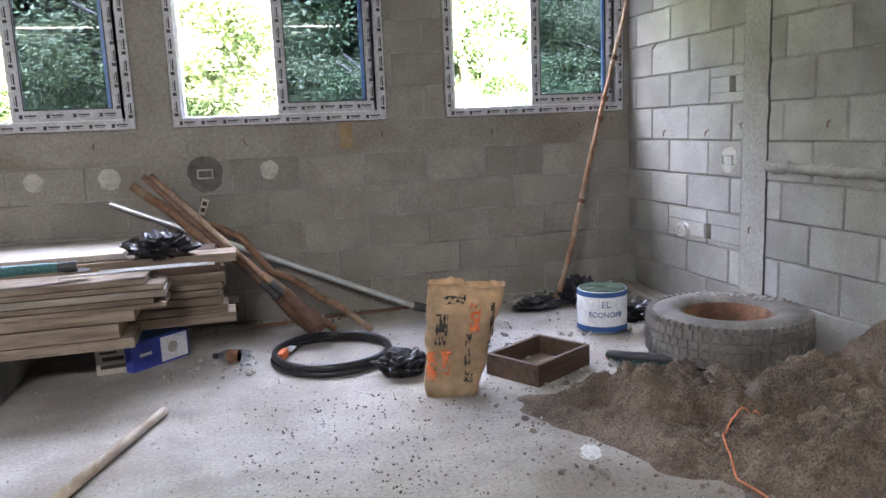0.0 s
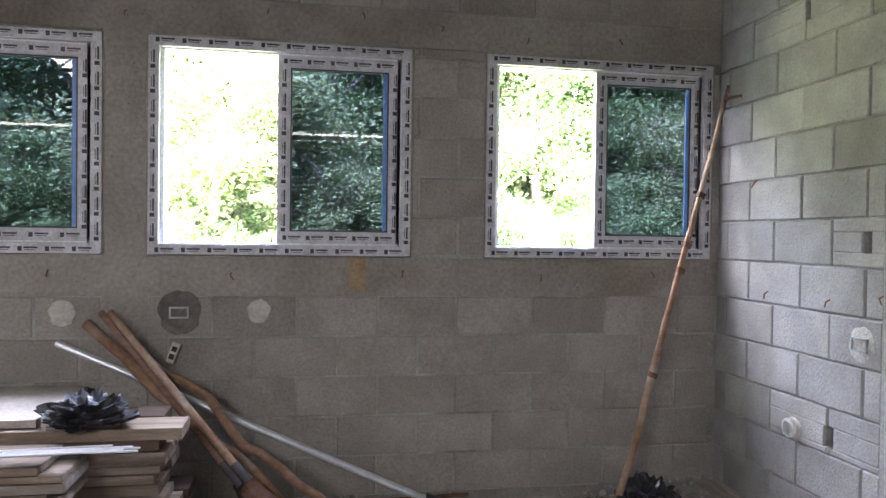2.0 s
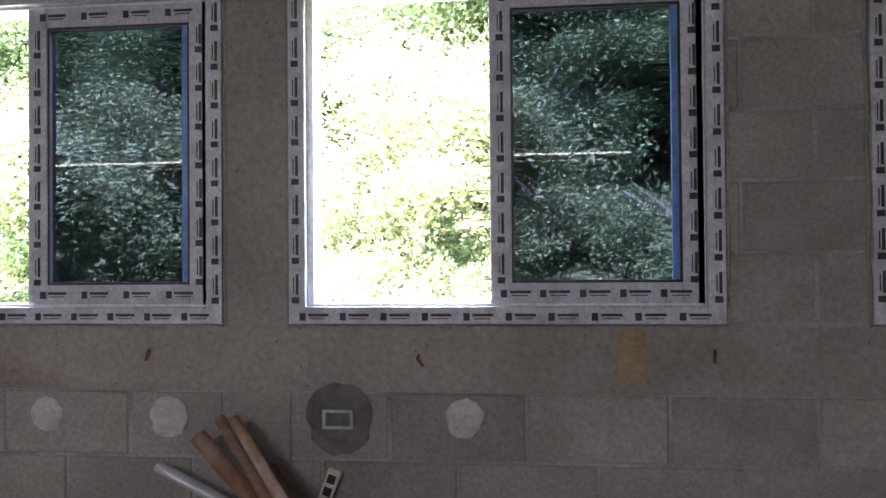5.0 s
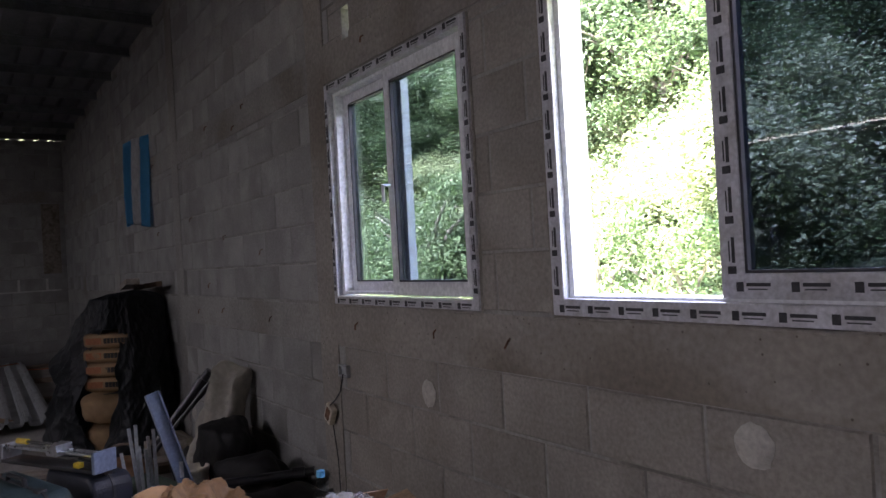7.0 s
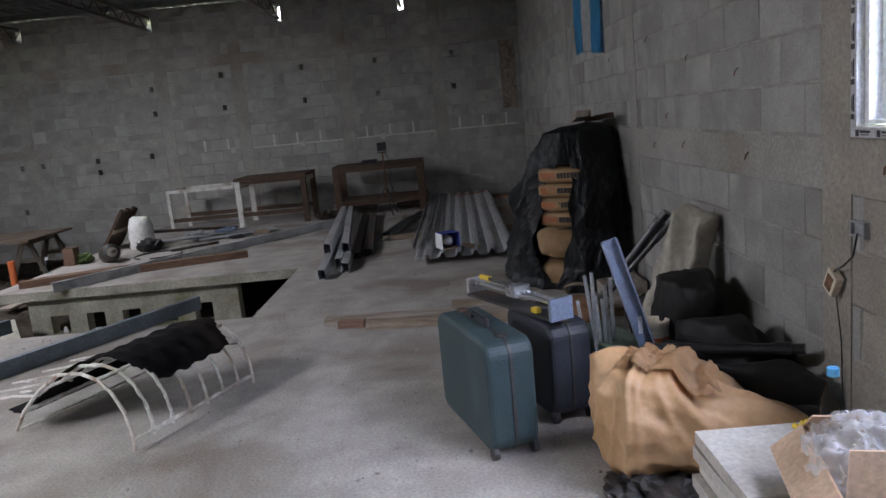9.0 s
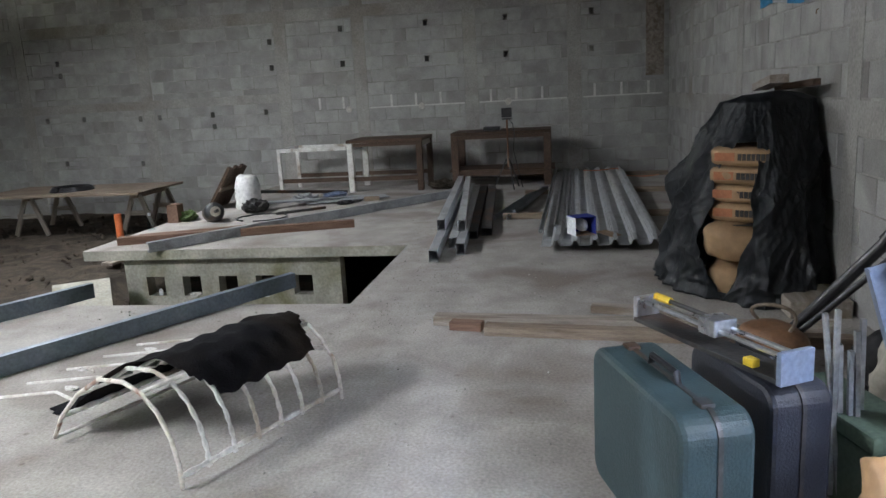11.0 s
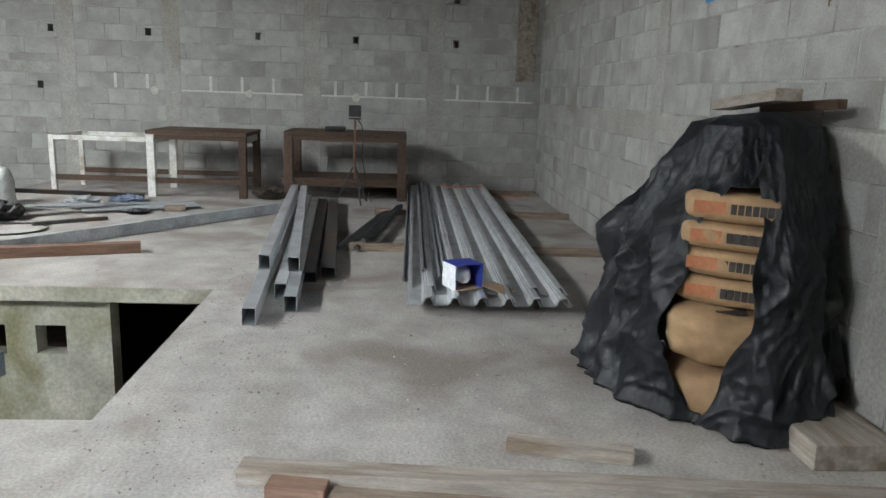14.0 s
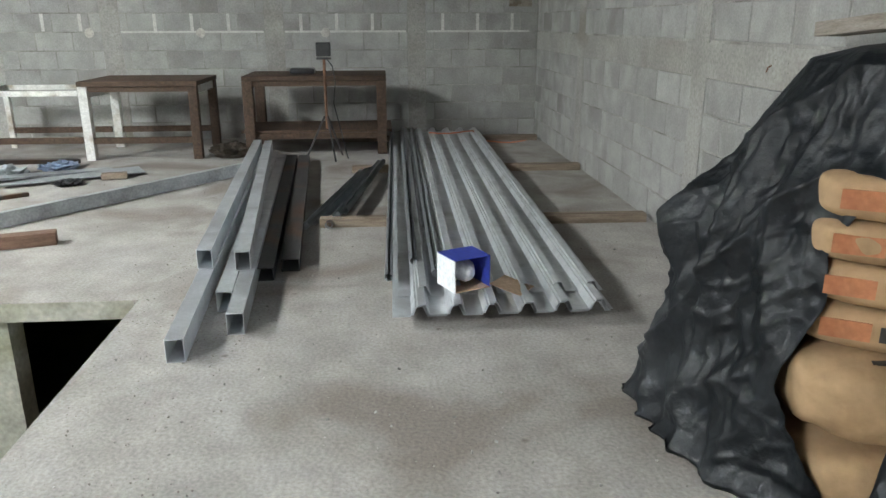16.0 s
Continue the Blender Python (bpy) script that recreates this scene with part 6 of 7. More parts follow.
    tagged(o, "rough plank weighing down the plastic sheet", "plank")
    o = obj("stick", beam((-6.9, 5.0, 1.27), (-6.45, 5.1, 1.3), 0.05, 0.04, 0.004), M_WOODD)
    tagged(o, "dark stick on top of the plastic sheet", "stick")


cement_stack()


# ---------------- iron grille with cloth ----------------
def grille():
    g = thing("iron_grille", pose(-3.88, 2.22, 0, 0, 0, math.degrees(math.atan2(0.35, -0.82))), "bulging white-painted wrought-iron window grille lying on the floor", "grille")
    L = 0.89
    prof = [(0.0, 0.03), (0.005, 0.1), (0.03, 0.19), (0.09, 0.28), (0.17, 0.34), (0.27, 0.365), (0.42, 0.35), (0.58, 0.26), (0.72, 0.14), (0.8, 0.03)]

    def pt(u, k):
        v, z = prof[k]
        return Vector((u, v, z))

    def twisted(a_pts, rr, turns):
        bm = bmesh.new()
        for ph in (0, math.pi):
            pts = []
            n = len(a_pts) * 8
            for i in range(n + 1):
                f = i / n * (len(a_pts) - 1)
                k = min(int(f), len(a_pts) - 2)
                p = Vector(a_pts[k]).lerp(Vector(a_pts[k + 1]), f - k)
                a = f * turns + ph
                pts.append(p + Vector((math.cos(a), math.sin(a) * 0.7, math.sin(a) * 0.7)) * rr * 0.45)
            tube(bm, pts, rr * 0.8, 6)
        return bm
    for i in range(8):
        u = L * i / 7
        end = i in (0, 7)
        k1 = len(prof) if end else 8
        pts = [pt(u, k) for k in range(0 if not end else 0, k1)]
        if end:
            pts = [Vector((u, 0, 0.0))] + pts
            bm = bmesh.new(); tube(bm, pts, 0.009, 8)
            part("end_rib", bm, M_RUSTW, g, "rusty white end bar", True)
        else:
            part("rib", twisted(pts, 0.009, 5.0), M_WHITEP, g, "", True)
    for k, tw in ((0, True), (4, False), (7, False), (8, True), (9, False)):
        pts = [pt(L * i / 8, k) + Vector((0, 0, 0.0 if k else 0.02)) for i in range(9)]
        part("rail", twisted(pts, 0.01, 4.0) if tw else bar(pts[0], pts[-1], 0.009, 8), M_WHITEP, g, "", True)
    # cross bars in the flat part
    for j in range(5):
        bm = bmesh.new(); tube(bm, [Vector((L * j / 4, 0.62, 0.23)), Vector((L * (j + 0.6) / 4.6, 0.95, 0.16)), Vector((L * j / 4 * 0.9, 1.35, 0.1))], 0.007, 6)
        part("cross_bar", bm, M_WHITEP, g)
    for (u, v, z, sgn) in ((0.86, 0.1, 0.24, 1), (0.8, 0.28, 0.36, -1), (0.15, 0.9, 0.17, 1), (0.4, 1.2, 0.12, -1), (0.7, 1.1, 0.14, 1), (0.3, 0.55, 0.28, 1)):
        bm = bmesh.new()
        tube(bm, [Vector((u + 0.004 * i * math.cos(sgn * i * 0.5) * 0.6, v + 0.004 * i * math.sin(sgn * i * 0.5), z + 0.006 * math.sin(i * 0.3))) for i in range(16)], 0.006, 6)
        part("scroll", bm, M_WHITEP, g, "", True)
    # black cloth
    bm = bmesh.new()
    NU, NV = 44, 60
    gr = {}

    def surf(v):
        for (v0, z0), (v1, z1) in zip(prof, prof[1:]):
            if v <= v1:
                return z0 + (z1 - z0) * (v - v0) / max(1e-6, v1 - v0)
        return prof[-1][1]
    for i in range(NU + 1):
        for j in range(NV + 1):
            u = 0.05 + 0.86 * i / NU
            v = 0.05 + 0.88 * j / NV
            u2 = u + 0.05 * noise.noise(Vector((v * 3, 0, 1)))
            z = surf(v) + 0.026 + 0.018 * abs(noise.noise(Vector((u * 7, v * 7, 0)))) + 0.012 * math.sin(u * 50) * math.exp(-((v - 0.1) / 0.1) ** 2)
            sag = 0.03 * abs(math.sin(u * math.pi * 7 / L))
            z = z - sag * 0.3 if v < 0.62 else max(0.11, z)
            gr[i, j] = (Vector((u2, v, max(0.01, z))), u, v)
    vid = {}
    for i in range(NU):
        for j in range(NV):
            _, u, v = gr[i, j]
            w = 0.18 * noise.noise(Vector((u * 5, v * 5, 7)))
            mid_u = 0.52 - 0.3 * max(0.0, v - 0.25)
            half_w = 0.26 + 0.1 * min(1, (v - 0.05) / 0.15) - 0.22 * max(0, v - 0.5) + w * 0.5
            if abs(u - mid_u) > half_w:
                continue
            q = []
            for a, b in ((i, j), (i + 1, j), (i + 1, j + 1), (i, j + 1)):
                if (a, b) not in vid:
                    vid[a, b] = bm.verts.new(gr[a, b][0])
                q.append(vid[a, b])
            bm.faces.new(q)
    bmesh.ops.smooth_vert(bm, verts=bm.verts, factor=0.5, use_axis_x=True, use_axis_y=True, use_axis_z=True)
    bmesh.ops.solidify(bm, geom=bm.faces[:], thickness=0.004)
    o = obj("black_garment", bm, M_CLOTHK, smooth=True)
    o.matrix_world = g.matrix_world.copy()
    tagged(o, "faded black garment draped over the iron grille", "clothing")


M_RUSTW = mat("chipped_white_iron", (0.6, 0.55, 0.48), (0.75, 0.73, 0.69), 24, 0.7, 0, 0.3, 60, 0, (0.26, 0.13, 0.08))
M_CLOTHK = mat("black_cloth", (0.005, 0.005, 0.007), (0.011, 0.011, 0.013), 6, 0.95, 0, 0.4, 90, 0, (0.018, 0.014, 0.012), 0.1)
grille()


# ---------------- steel sections ----------------
def c_section(name, a, b, w, h, material, label, group="", thick=0.004, up=(0, 0, 1)):
    a, b = Vector(a), Vector(b)
    d = b - a
    x = d.normalized(); y = Vector(up).cross(x).normalized(); z = x.cross(y)
    m = Matrix((x, y, z)).transposed().to_4x4(); m.translation = a
    g = thing(name, m, label, "steel section", group)
    n = d.length
    part("web", boxes((0, n, -w / 2, -w / 2 + thick, thick, h - thick)), material, g)
    part("flange", boxes((0, n, -w / 2, w / 2, 0, thick)), material, g)
    part("flange", boxes((0, n, -w / 2, w / 2, h - thick, h)), material, g)
    part("lip", boxes((0, n, w / 2 - thick, w / 2, thick, h * 0.2)), material, g)
    part("lip", boxes((0, n, w / 2 - thick, w / 2, h * 0.8, h - thick)), material, g)
    return g


c_section("steel_purlin", (-3.2, -0.32, 0.001), (-6.72, 1.6, 0.001), 0.05, 0.11, M_STEELB, "blue-grey primed steel channel jutting over the stairwell", "steel channels by the stairwell")
c_section("steel_purlin", (-3.0, -1.6, 0.001), (-6.48, 0.12, 0.001), 0.05, 0.11, M_STEELB, "blue-grey primed steel channel on the floor edge", "steel channels by the stairwell")
c_section("steel_purlin", (-8.08, -0.37, 0.001), (-11.6, 2.33, 0.001), 0.05, 0.1, M_GALVD, "long grey steel channel across the slab")
g = thing("timber_beam", pose(0, 0, 0), "reddish-brown sawn timber beam on the slab", "timber")
part("beam", beam((-8.5, -0.95, 0.04), (-9.25, 1.36, 0.04), 0.1, 0.08, 0.004), M_WOODR, g)
g = thing("timber_beam", pose(0, 0, 0), "thin reddish timber lying behind the beam", "timber")
part("beam", beam((-8.8, -0.9, 0.025), (-9.3, 0.3, 0.025), 0.07, 0.05, 0.004), M_WOODR, g)


def tubes_stack():
    for (a, b) in (((-7.46, 2.53, 0.0), (-11.95, 2.2, 0.0)), ((-8.0, 2.62, 0.0), (-12.0, 2.32, 0.0)), ((-7.72, 2.72, 0.0), (-11.8, 2.42, 0.0)),
                   ((-8.35, 2.46, 0.101), (-12.05, 2.16, 0.101)), ((-8.3, 2.66, 0.101), (-12.0, 2.27, 0.101))):
        x_ = Vector(b) - Vector(a)
        g = thing("steel_tube", Matrix.Translation(a) @ pose(0, 0, 0, 0, 0, math.degrees(math.atan2(x_.y, x_.x))), "grey galvanised box-section tube in a stack", "steel tube", "stacked steel tubes")
        n, w, h, t = x_.length, 0.075, 0.1, 0.003
        part("side", boxes((0, n, -w / 2, -w / 2 + t, 0, h)), M_GALV, g)
        part("side", boxes((0, n, w / 2 - t, w / 2, 0, h)), M_GALV, g)
        part("top", boxes((0, n, -w / 2 + t, w / 2 - t, h - t, h - 0.0005)), M_GALV, g)
        part("bottom", boxes((0, n, -w / 2 + t, w / 2 - t, 0.0005, t)), M_GALV, g)


tubes_stack()
for k, (y0, y1) in enumerate(((2.74, 2.5), (2.86, 2.62))):
    c_section("dark_channel", (-8.42 - 0.15 * k, y0, 0.001), (-11.9, y1, 0.001), 0.1, 0.07, M_STEELD, "dark oily steel channel on the floor", "dark steel channels")
for k in range(6):
    a = Vector((-9.4 - 0.1 * (k % 3), 2.86 + 0.05 * k, 0.03 + 0.045 * (k in (4, 5))))
    b = Vector((-11.2 - 0.05 * k, 3.18 + 0.04 * k, 0.03 + 0.045 * (k in (4, 5))))
    bm = bmesh.new()
    rg = tube(bm, [a, b], 0.024, 12, False)
    bmesh.ops.solidify(bm, geom=bm.faces[:], thickness=0.003)
    tagged(obj("short_pipe", bm, M_GALV, smooth=True), "short grey steel pipe in a loose bundle", "pipe", "bundle of short pipes")

# corrugated sheets
for k, (dx, dy, dz) in enumerate(((0.0, 0.0, 0.062), (0.0, 0.012, 0.07), (-0.22, 0.03, 0.078))):
    bm = bmesh.new()
    ys = []
    y = 3.4 + dy
    for q in range(6):
        ys += [(y, 0.0), (y + 0.08, 0.0), (y + 0.1, 0.045), (y + 0.135, 0.045), (y + 0.155, 0.0)]
        y += 0.16
    ys.append((y + 0.02, 0.0))
    ra = [bm.verts.new((-7.71 + dx, yy, zz + dz)) for yy, zz in ys]
    rb = [bm.verts.new((-13.3 + dx * 0.1, yy + 0.1, zz + dz)) for yy, zz in ys]
    for i in range(len(ys) - 1):
        bm.faces.new((ra[i], ra[i + 1], rb[i + 1], rb[i]))
    bmesh.ops.remove_doubles(bm, verts=bm.verts, dist=1e-4)
    bmesh.ops.solidify(bm, geom=bm.faces[:], thickness=0.0012)
    tagged(obj("roofing_sheet", bm, M_GALV), "long ribbed galvanised roofing sheet on wooden sleepers", "roofing sheet", "stacked roofing sheets")
for k, (y, x0) in enumerate(((3.39, -8.05), (3.52, -8.3), (3.62, -8.1))):
    bm = bmesh.new(); tube(bm, [(x0, y, 0.128), (-13.2, y + 0.1, 0.128)], 0.02, 12, False)
    bmesh.ops.solidify(bm, geom=bm.faces[:], thickness=0.003)
    tagged(obj("steel_pipe", bm, M_GALV, smooth=True), "long grey steel pipe lying on the roofing sheets", "pipe", "pipes on the sheets")
for x, y0, y1 in ((-9.5, 2.95, 5.15), (-11.35, 3.1, 5.18), (-13.15, 2.9, 5.15)):
    o = tagged(obj("sleeper", beam((x, y0, 0.03), (x + 0.05, y1, 0.03), 0.09, 0.06, 0.004), M_WOOD), "wooden sleeper under the roofing sheets", "timber", "sleepers under the sheets")
g = thing("lamp_carton", pose(-7.95, 3.74, 0.116, 0, 0, 114) @ Matrix.Scale(1.05, 4), "open blue and white lamp carton lying on the roofing sheets", "box")
part("top_panel", boxes((-0.09, 0.09, -0.08, 0.08, 0.146, 0.15)), M_BLUEBOX, g)
part("side_panel", boxes((-0.09, -0.086, -0.08, 0.08, 0, 0.146)), M_WHITEC, g)
part("side_panel", boxes((0.086, 0.09, -0.08, 0.08, 0, 0.146)), M_BLUEBOX, g)
part("bottom_panel", boxes((-0.086, 0.086, -0.08, 0.08, 0.0, 0.004)), M_CARD, g)
part("rear_panel", boxes((-0.086, 0.086, 0.076, 0.08, 0.004, 0.146)), M_BLUEBOX, g)
o = part("bulb", lathed([(0.001, 0.0), (0.035, 0.01), (0.052, 0.05), (0.04, 0.1), (0.02, 0.13), (0.018, 0.15)], 20), M_WHITEC, g, "white lamp bulb", True)
o.matrix_local = pose(0, -0.05, 0.055, -70)
o = part("flap", boxes((-0.09, 0.09, -0.15, 0.0, 0, 0.003)), M_CARD, g, "brown cardboard flap")
o.matrix_local = pose(0.14, -0.06, 0.02, 12, 5, 35)
bm = bmesh.new(); tube(bm, [(-12.9 + 0.1 * math.sin(k * 0.9), 3.9 + 0.1 * k, 0.128 if k < 6 else 0.02) for k in range(12)], 0.008, 6)
tagged(obj("orange_strap", bm, M_COPPER, smooth=True), "orange cable across the roofing sheets", "cable")


# ---------------- benches and lamp ----------------
def bench(name, x0, x1, y0, y1, h, leg_mats, top_mat, label, leg=0.09, shelf=True, lone=False):
    g = thing(name, pose(0, 0, 0), label, "workbench", "workbenches by the far wall")
    if top_mat:
        part("tabletop", boxes((x0 - 0.04, x1 + 0.04, y0 - 0.05, y1 + 0.05, h - 0.045, h), bev=0.004), top_mat, g)
    k = 0
    for x in (x0, x1):
        for y in ((y0,) if lone else (y0, y1)):
            part("leg", boxes((x - leg / 2, x + leg / 2, y - leg / 2, y + leg / 2, 0, h - 0.047), bev=0.004), leg_mats[k % len(leg_mats)], g)
            k += 1
    for x in (x0, x1):
        part("rail", boxes((x - 0.02, x + 0.02, y0 + leg / 2, y1 - leg / 2, h - 0.1, h - 0.05)), leg_mats[-1], g)
        part("stretcher", boxes((x - 0.02, x + 0.02, y0 + leg / 2, y1 - leg / 2, 0.16, 0.22)), M_WOODD, g)
    for y in (y0, y1):
        part("rail", boxes((x0 + leg / 2, x1 - leg / 2, y - 0.02, y + 0.02, h - 0.13, h - 0.05)), leg_mats[0], g)
    if shelf:
        part("shelf_board", boxes((x0, x1, y0 - 0.1, y1 + 0.1, 0.222, 0.245)), M_WOODD, g)
    return g


bench("workbench", -13.05, -12.25, -0.6, 0.47, 0.72, [M_WHITEP], None, "white-painted bench frame without a top", 0.055, False, True)
bench("workbench", -13.05, -12.2, 0.52, 1.55, 0.76, [M_WHITEP, M_WOODD], M_WOODD, "workbench with dark top and mismatched legs", 0.085, False)
bench("workbench", -13.1, -12.35, 2.05, 3.38, 0.79, [M_WOODD], M_WOODD, "heavy dark timber workbench with a lower shelf", 0.1, True)
o = tagged(obj("hand_drill", boxes((-12.75, -12.55, 2.45, 2.7, 0.792, 0.85), bev=0.02), M_BLACK), "dark power tool on the workbench", "power tool")
g = thing("work_lamp", pose(-12.05, 2.84, 0), "black work lamp on a slim tripod stand", "work lamp")
for k in range(3):
    a = 2 * math.pi * k / 3 + 0.4
    part("leg", bar((0.22 * math.cos(a), 0.22 * math.sin(a), 0.008), (0.02 * math.cos(a), 0.02 * math.sin(a), 0.42), 0.01, 8), M_STEELD, g)
part("pole", bar((0, 0, 0.3), (0, 0, 0.98), 0.014, 10), M_RUST, g)
part("yoke", boxes((-0.02, 0.02, -0.07, 0.07, 0.96, 0.98)), M_STEELD, g)
part("lamp_head", boxes((-0.04, 0.05, -0.07, 0.07, 0.99, 1.12), bev=0.012), M_BLACK, g)
part("lens", boxes((-0.045, -0.041, -0.055, 0.055, 1.0, 1.11)), M_GALV, g)
bm = bmesh.new(); tube(bm, [(0.03, 0.02, 0.98), (0.05, 0.08, 0.9), (0.02, 0.1, 0.75), (0.05, 0.08, 0.55), (0.1, 0.2, 0.02)], 0.006, 6)
part("cable", bm, M_BLACK, g)


# ---------------- trestle table and clutter on the slab ----------------
def trestle(m, hgt):
    g = thing("trestle", m, "rough wooden sawhorse trestle on the soil", "trestle", "trestles under the table")
    part("top_bar", boxes((-0.05, 0.05, -0.45, 0.45, hgt - 0.09, hgt), bev=0.004), M_WOOD, g)
    for x in (-1, 1):
        for y in (-0.38, 0.38):
            part("leg", beam((x * 0.27, y * 1.05, 0.0), (x * 0.05, y, hgt - 0.05), 0.07, 0.035, 0.003, up=(0, 1, 0)), M_WOODG, g)
    for y in (-0.39, 0.39):
        part("brace", beam((-0.21, y, 0.3), (0.21, y, 0.3), 0.025, 0.07, 0.003), M_WOODG, g)
    return g


for x, y, a in ((-12.0, -2.62, 90), (-12.0, -4.4, 90)):
    trestle(pose(x, y, -0.43, 0, 0, a), 0.62)
o = obj("table_board", beam((-11.8, -5.0, 0.21), (-11.8, -2.3, 0.21), 1.3, 0.035, 0.004), M_WOOD)
tagged(o, "rough plank board laid over the trestles", "table board")
bm = bmesh.new()
for q in range(3):
    tube(bm, [(-11.7 + (0.3 - 0.015 * q) * math.cos(a), -3.7 + (0.3 - 0.015 * q) * math.sin(a), 0.241 + 0.02 * q) for a in [0.2 * k for k in range(32)]], 0.013, 8)
tagged(obj("cable_coil", bm, M_BLACK, smooth=True), "coil of black cable on the table board", "cable")
g = thing("slat_panel", pose(-11.1, -1.1, 0.0, 0, 0, 90), "leaning panel of dark wooden slats", "panel")
for k in range(6):
    o = part("slat", boxes((-0.02, 0.02, -0.3 + k * 0.1, -0.215 + k * 0.1, 0, 0.66 - 0.03 * (k % 2)), bev=0.003), M_WOODD, g)
    o.matrix_local = pose(0, 0, 0, 0, 33, 0)
o = part("batten", boxes((0.02, 0.04, -0.3, 0.3, 0.3, 0.36)), M_WOOD, g); o.matrix_local = pose(0, 0, 0, 0, 33, 0)
bm = lathed([(0.15, 0.0), (0.17, 0.03), (0.165, 0.1), (0.172, 0.16), (0.16, 0.22), (0.168, 0.28), (0.15, 0.36), (0.13, 0.42), (0.1, 0.44)], 30)
for v in bm.verts:
    v.co += v.co.normalized() * 0.02 * noise.noise(v.co * 14)
o = obj("white_sack", bm, M_WHITEW, smooth=True); o.location = (-10.85, -0.53, 0); tagged(o, "upright white woven sack, rolled top", "sack")
# motor shape made up for unidentified dark clutter on the slab
g = thing("cement_mixer_drum", pose(-9.85, -0.55, 0.11, 0, 80, 35), "rusty dark clutter on the slab, built as a motor with a flywheel", "motor")
part("drum", lathed([(0.06, -0.16), (0.11, -0.15), (0.115, 0.12), (0.07, 0.16)], 24), M_STEELD, g, "", True)
part("wheel", lathed([(0.02, 0.17), (0.06, 0.17), (0.06, 0.2), (0.02, 0.2)], 20), M_GREYC, g)
part("shaft", bar((0, 0, 0.15), (0, 0, 0.34), 0.02, 10), M_STEELD, g)
for k, (x, y, rr, h, mt, lab) in enumerate(((-9.95, -0.95, 0.16, 0.16, M_OLIVE, "crumpled green cloth on the slab"), (-10.5, -0.3, 0.2, 0.2, M_STEELD, "dark heap of scrap on the slab"), (-11.3, 0.1, 0.22, 0.14, M_GALVD, "heap of grey crumpled sheet metal"),
                                          (-11.7, 0.4, 0.2, 0.1, M_LEVEL, "crumpled blue-grey plastic on the slab"), (-12.3, 1.85, 0.24, 0.16, M_SOIL_PITDARK, "dark heap of fibre beside the bench"), (-11.0, 0.75, 0.14, 0.06, M_BLACK, "dark rag on the slab"))):
    o = obj("scrap", crumple(rr, h, 70 + k, 4, 0.5), mt); o.location = (x, y, 0); tagged(o, lab, "scrap")
for k, (a, b, w, h, mt) in enumerate((((-10.6, -0.3, 0.1), (-11.6, 0.9, 0.02), 0.16, 0.02, M_GALVD), ((-10.9, -0.6, 0.22), (-11.9, 0.5, 0.05), 0.1, 0.04, M_STEELD), ((-11.0, 0.2, 0.03), (-11.5, 1.2, 0.03), 0.3, 0.012, M_GALVD), ((-11.2, 0.95, 0.03), (-11.25, 1.15, 0.03), 0.09, 0.05, M_WOOD), ((-10.2, 0.1, 0.02), (-10.6, 0.6, 0.02), 0.05, 0.03, M_STEELD))):
    tagged(obj("scrap_strip", beam(a, b, w, h, 0.003), mt), "flat scrap piece lying on the slab", "scrap", "scrap on the slab")
bm = bmesh.new(); tube(bm, [(-10.0 + 0.28 * math.cos(a), 0.0 + 0.3 * math.sin(a), 0.012) for a in [0.2 * k for k in range(30)]], 0.009, 6)
tagged(obj("cable_loop", bm, M_BLACK, smooth=True), "loose loop of black cable on the slab", "cable")
o = tagged(obj("wood_block", boxes((-9.95, -9.8, -1.22 + 0.1, -0.98, 0, 0.22), bev=0.005), M_WOODR), "reddish wooden block standing on the slab", "block")
g = thing("spray_bottle", pose(-9.35, -1.08, 0), "small clear bottle with pale cap on the slab", "bottle")
part("body", lathed([(0.035, 0), (0.038, 0.01), (0.038, 0.11), (0.015, 0.15), (0.014, 0.17)], 20), M_CLEAR, g, "", True)
part("cap", lathed([(0.017, 0.168), (0.017, 0.2)], 16), M_WHITEC, g)
o = tagged(obj("orange_pipe", bar((-10.15, -2.0, -0.42), (-10.15, -2.0, 0.08), 0.045, 16), M_ORANGE, smooth=False), "orange plastic pipe standing in the soil", "pipe")
tagged(obj("plank", beam((-9.2, -1.6, -0.36), (-10.4, -1.35, -0.3), 0.16, 0.03, 0.003), M_WOODG), "pale plank lying on the soil", "plank")
g = thing("leaning_slab", pose(0, 0, 0), "pale board sloping down beside the stairwell", "board")
part("board", beam((-7.9, -1.0, -0.25), (-6.7, -0.2, -0.52), 0.5, 0.04, 0.004), M_SLAB, g)
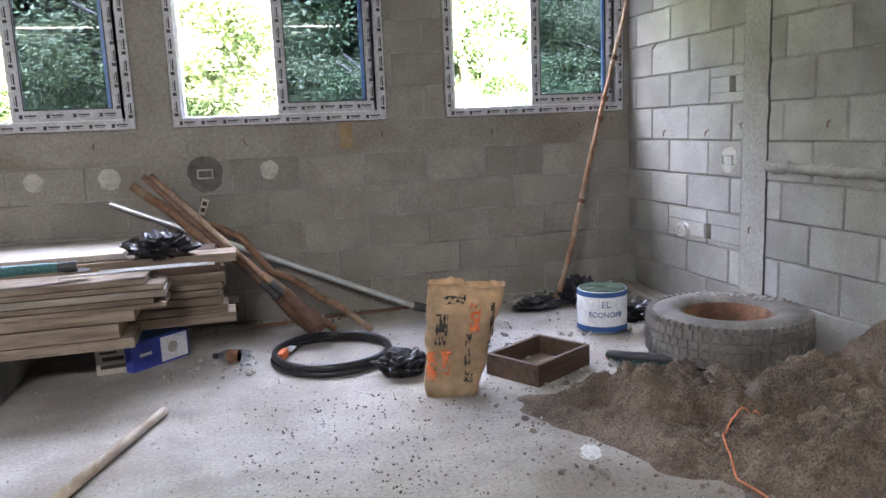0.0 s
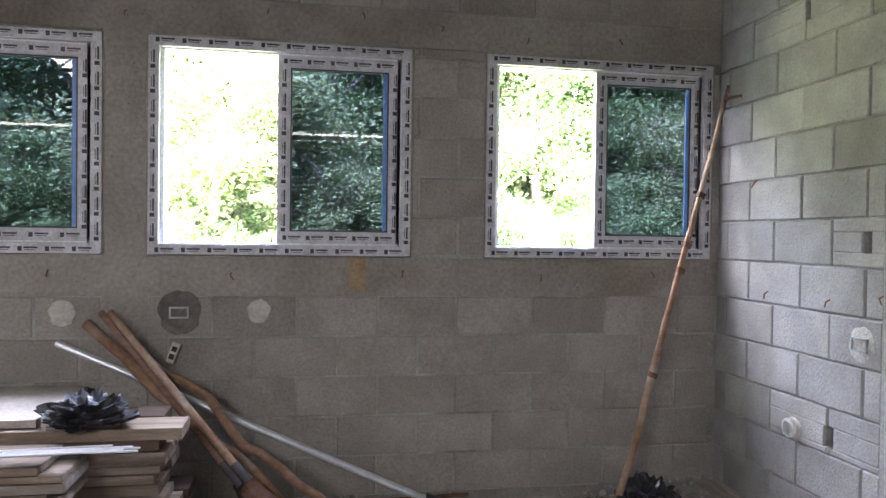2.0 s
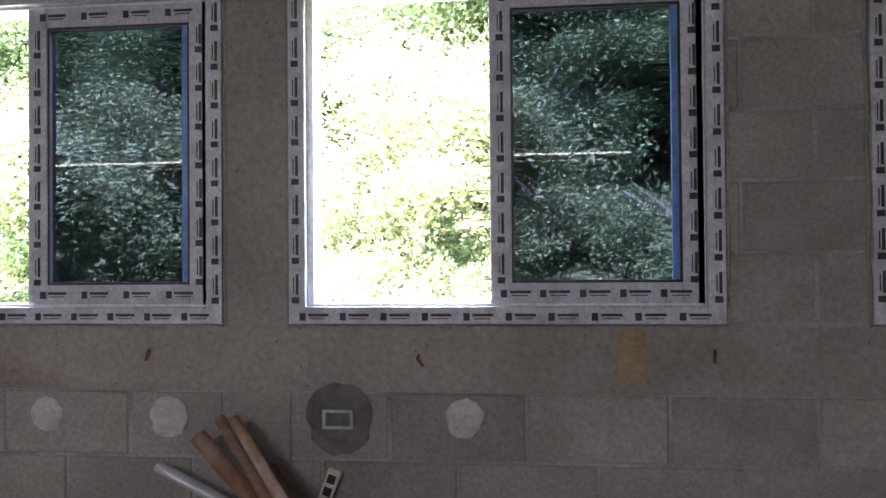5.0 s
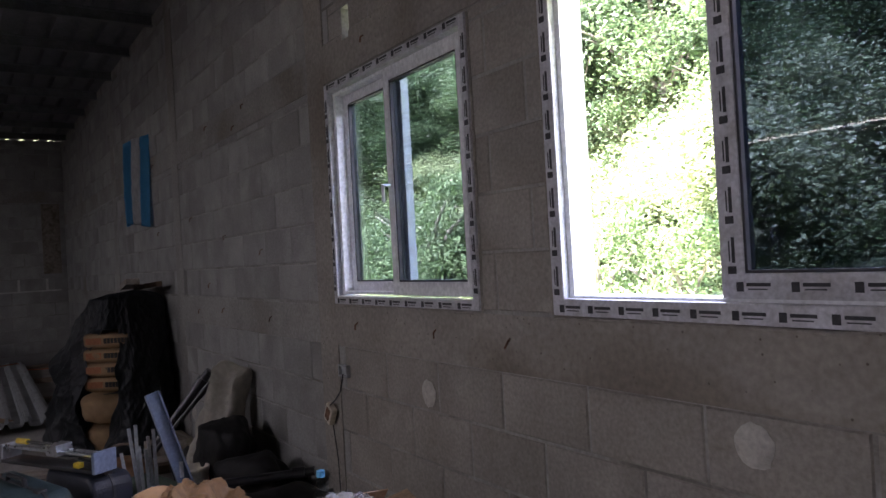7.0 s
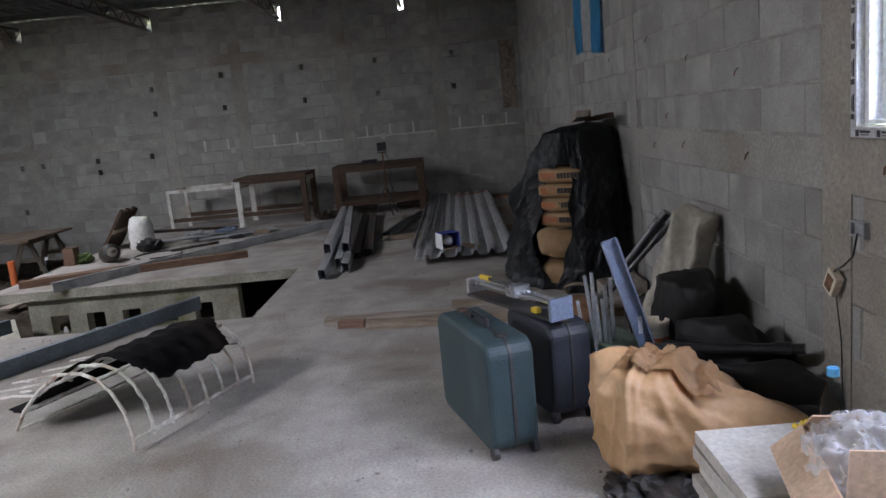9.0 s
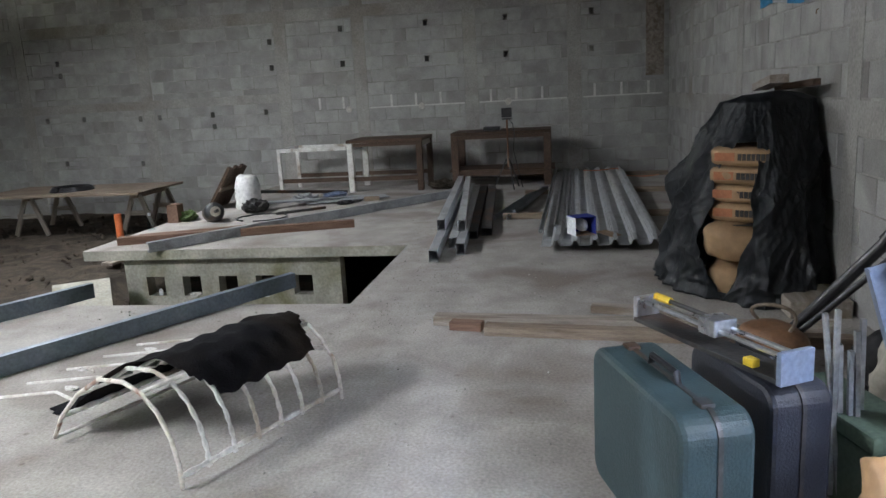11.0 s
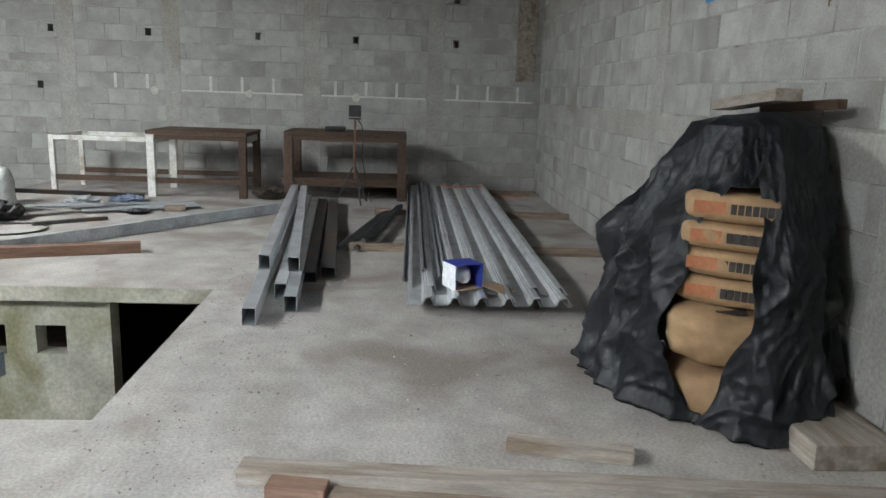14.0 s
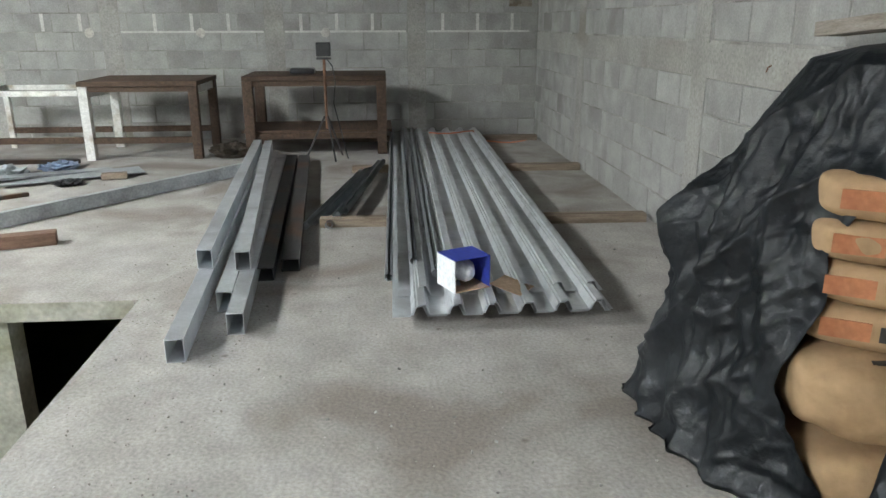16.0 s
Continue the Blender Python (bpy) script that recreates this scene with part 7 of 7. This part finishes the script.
for k, (y, w, h, mt) in enumerate(((-0.46, 0.05, 0.1, M_WHITEC), (-0.09, 0.13, 0.05, M_WHITEP), (0.3, 0.12, 0.03, M_GALVD), (0.68, 0.13, 0.02, M_WHITEC))):
    o = obj("litter", crumple(w / 2, h, 80 + k, 3, 0.3), mt); o.location = (-8.36, y, -0.52); tagged(o, "bit of pale litter in a vent opening", "litter", "litter in the vents")
pebbles("debris", 60, (-6.1, -5.6, 0.3, 1.6), 0.004, 0.012, M_PEBBLE, "crumbs by the stairwell edge", 12)

# flag
bm = bmesh.new()
gr = []
for i in range(25):
    row = []
    for j in range(17):
        f, q = i / 24, j / 16
        x = -8.15 + 1.15 * f
        z = 2.72 - 0.84 * q - 0.05 * f + 0.02 * math.sin(f * 5)
        row.append(bm.verts.new((x, Y_WALL - 0.02 - 0.012 * math.sin(f * 17 + q * 3) - 0.006 * noise.noise(Vector((f * 9, q * 9, 0))), z)))
    gr.append(row)
g = thing("flag", pose(0, 0, 0), "pale blue and white striped flag pinned to the wall", "flag")
for name, i0, i1, mt in (("blue_stripe", 0, 8, M_FLAGB), ("white_stripe", 8, 16, M_WHITEW), ("blue_stripe", 16, 24, M_FLAGB)):
    b2 = bmesh.new()
    vm = {}
    for i in range(i0, i1):
        for j in range(16):
            q = []
            for a, b in ((i, j), (i + 1, j), (i + 1, j + 1), (i, j + 1)):
                if (a, b) not in vm:
                    vm[a, b] = b2.verts.new(gr[a][b].co)
                q.append(vm[a, b])
            b2.faces.new(q)
    bmesh.ops.solidify(b2, geom=b2.faces[:], thickness=0.001)
    part(name, b2, mt, g, "", True)
bm.free()

# ---------------- wall pieces ----------------
lay_blocks(wall_north, north, "n", X_BACK, X_RIGHT, 0.0, ROOF, sk + cn + beams_n, [], (-3.3, 2.7, 0.0, 2.6), 0.08, rng=rng)
lay_blocks(wall_east, east, "e", Y_OPEN, Y_WALL, 0.0, ROOF, ce, pits_e, (0.5, 5.2, 0.0, 2.6), 0.1, rng=rng)
lay_blocks(wall_west, west, "w", Y_OPEN, Y_WALL, -0.6, ROOF - 0.02, cw + bw + notch_w, pits_w, (-3.4, 5.2, 0.0, 1.9), 0.0, rng=rng)
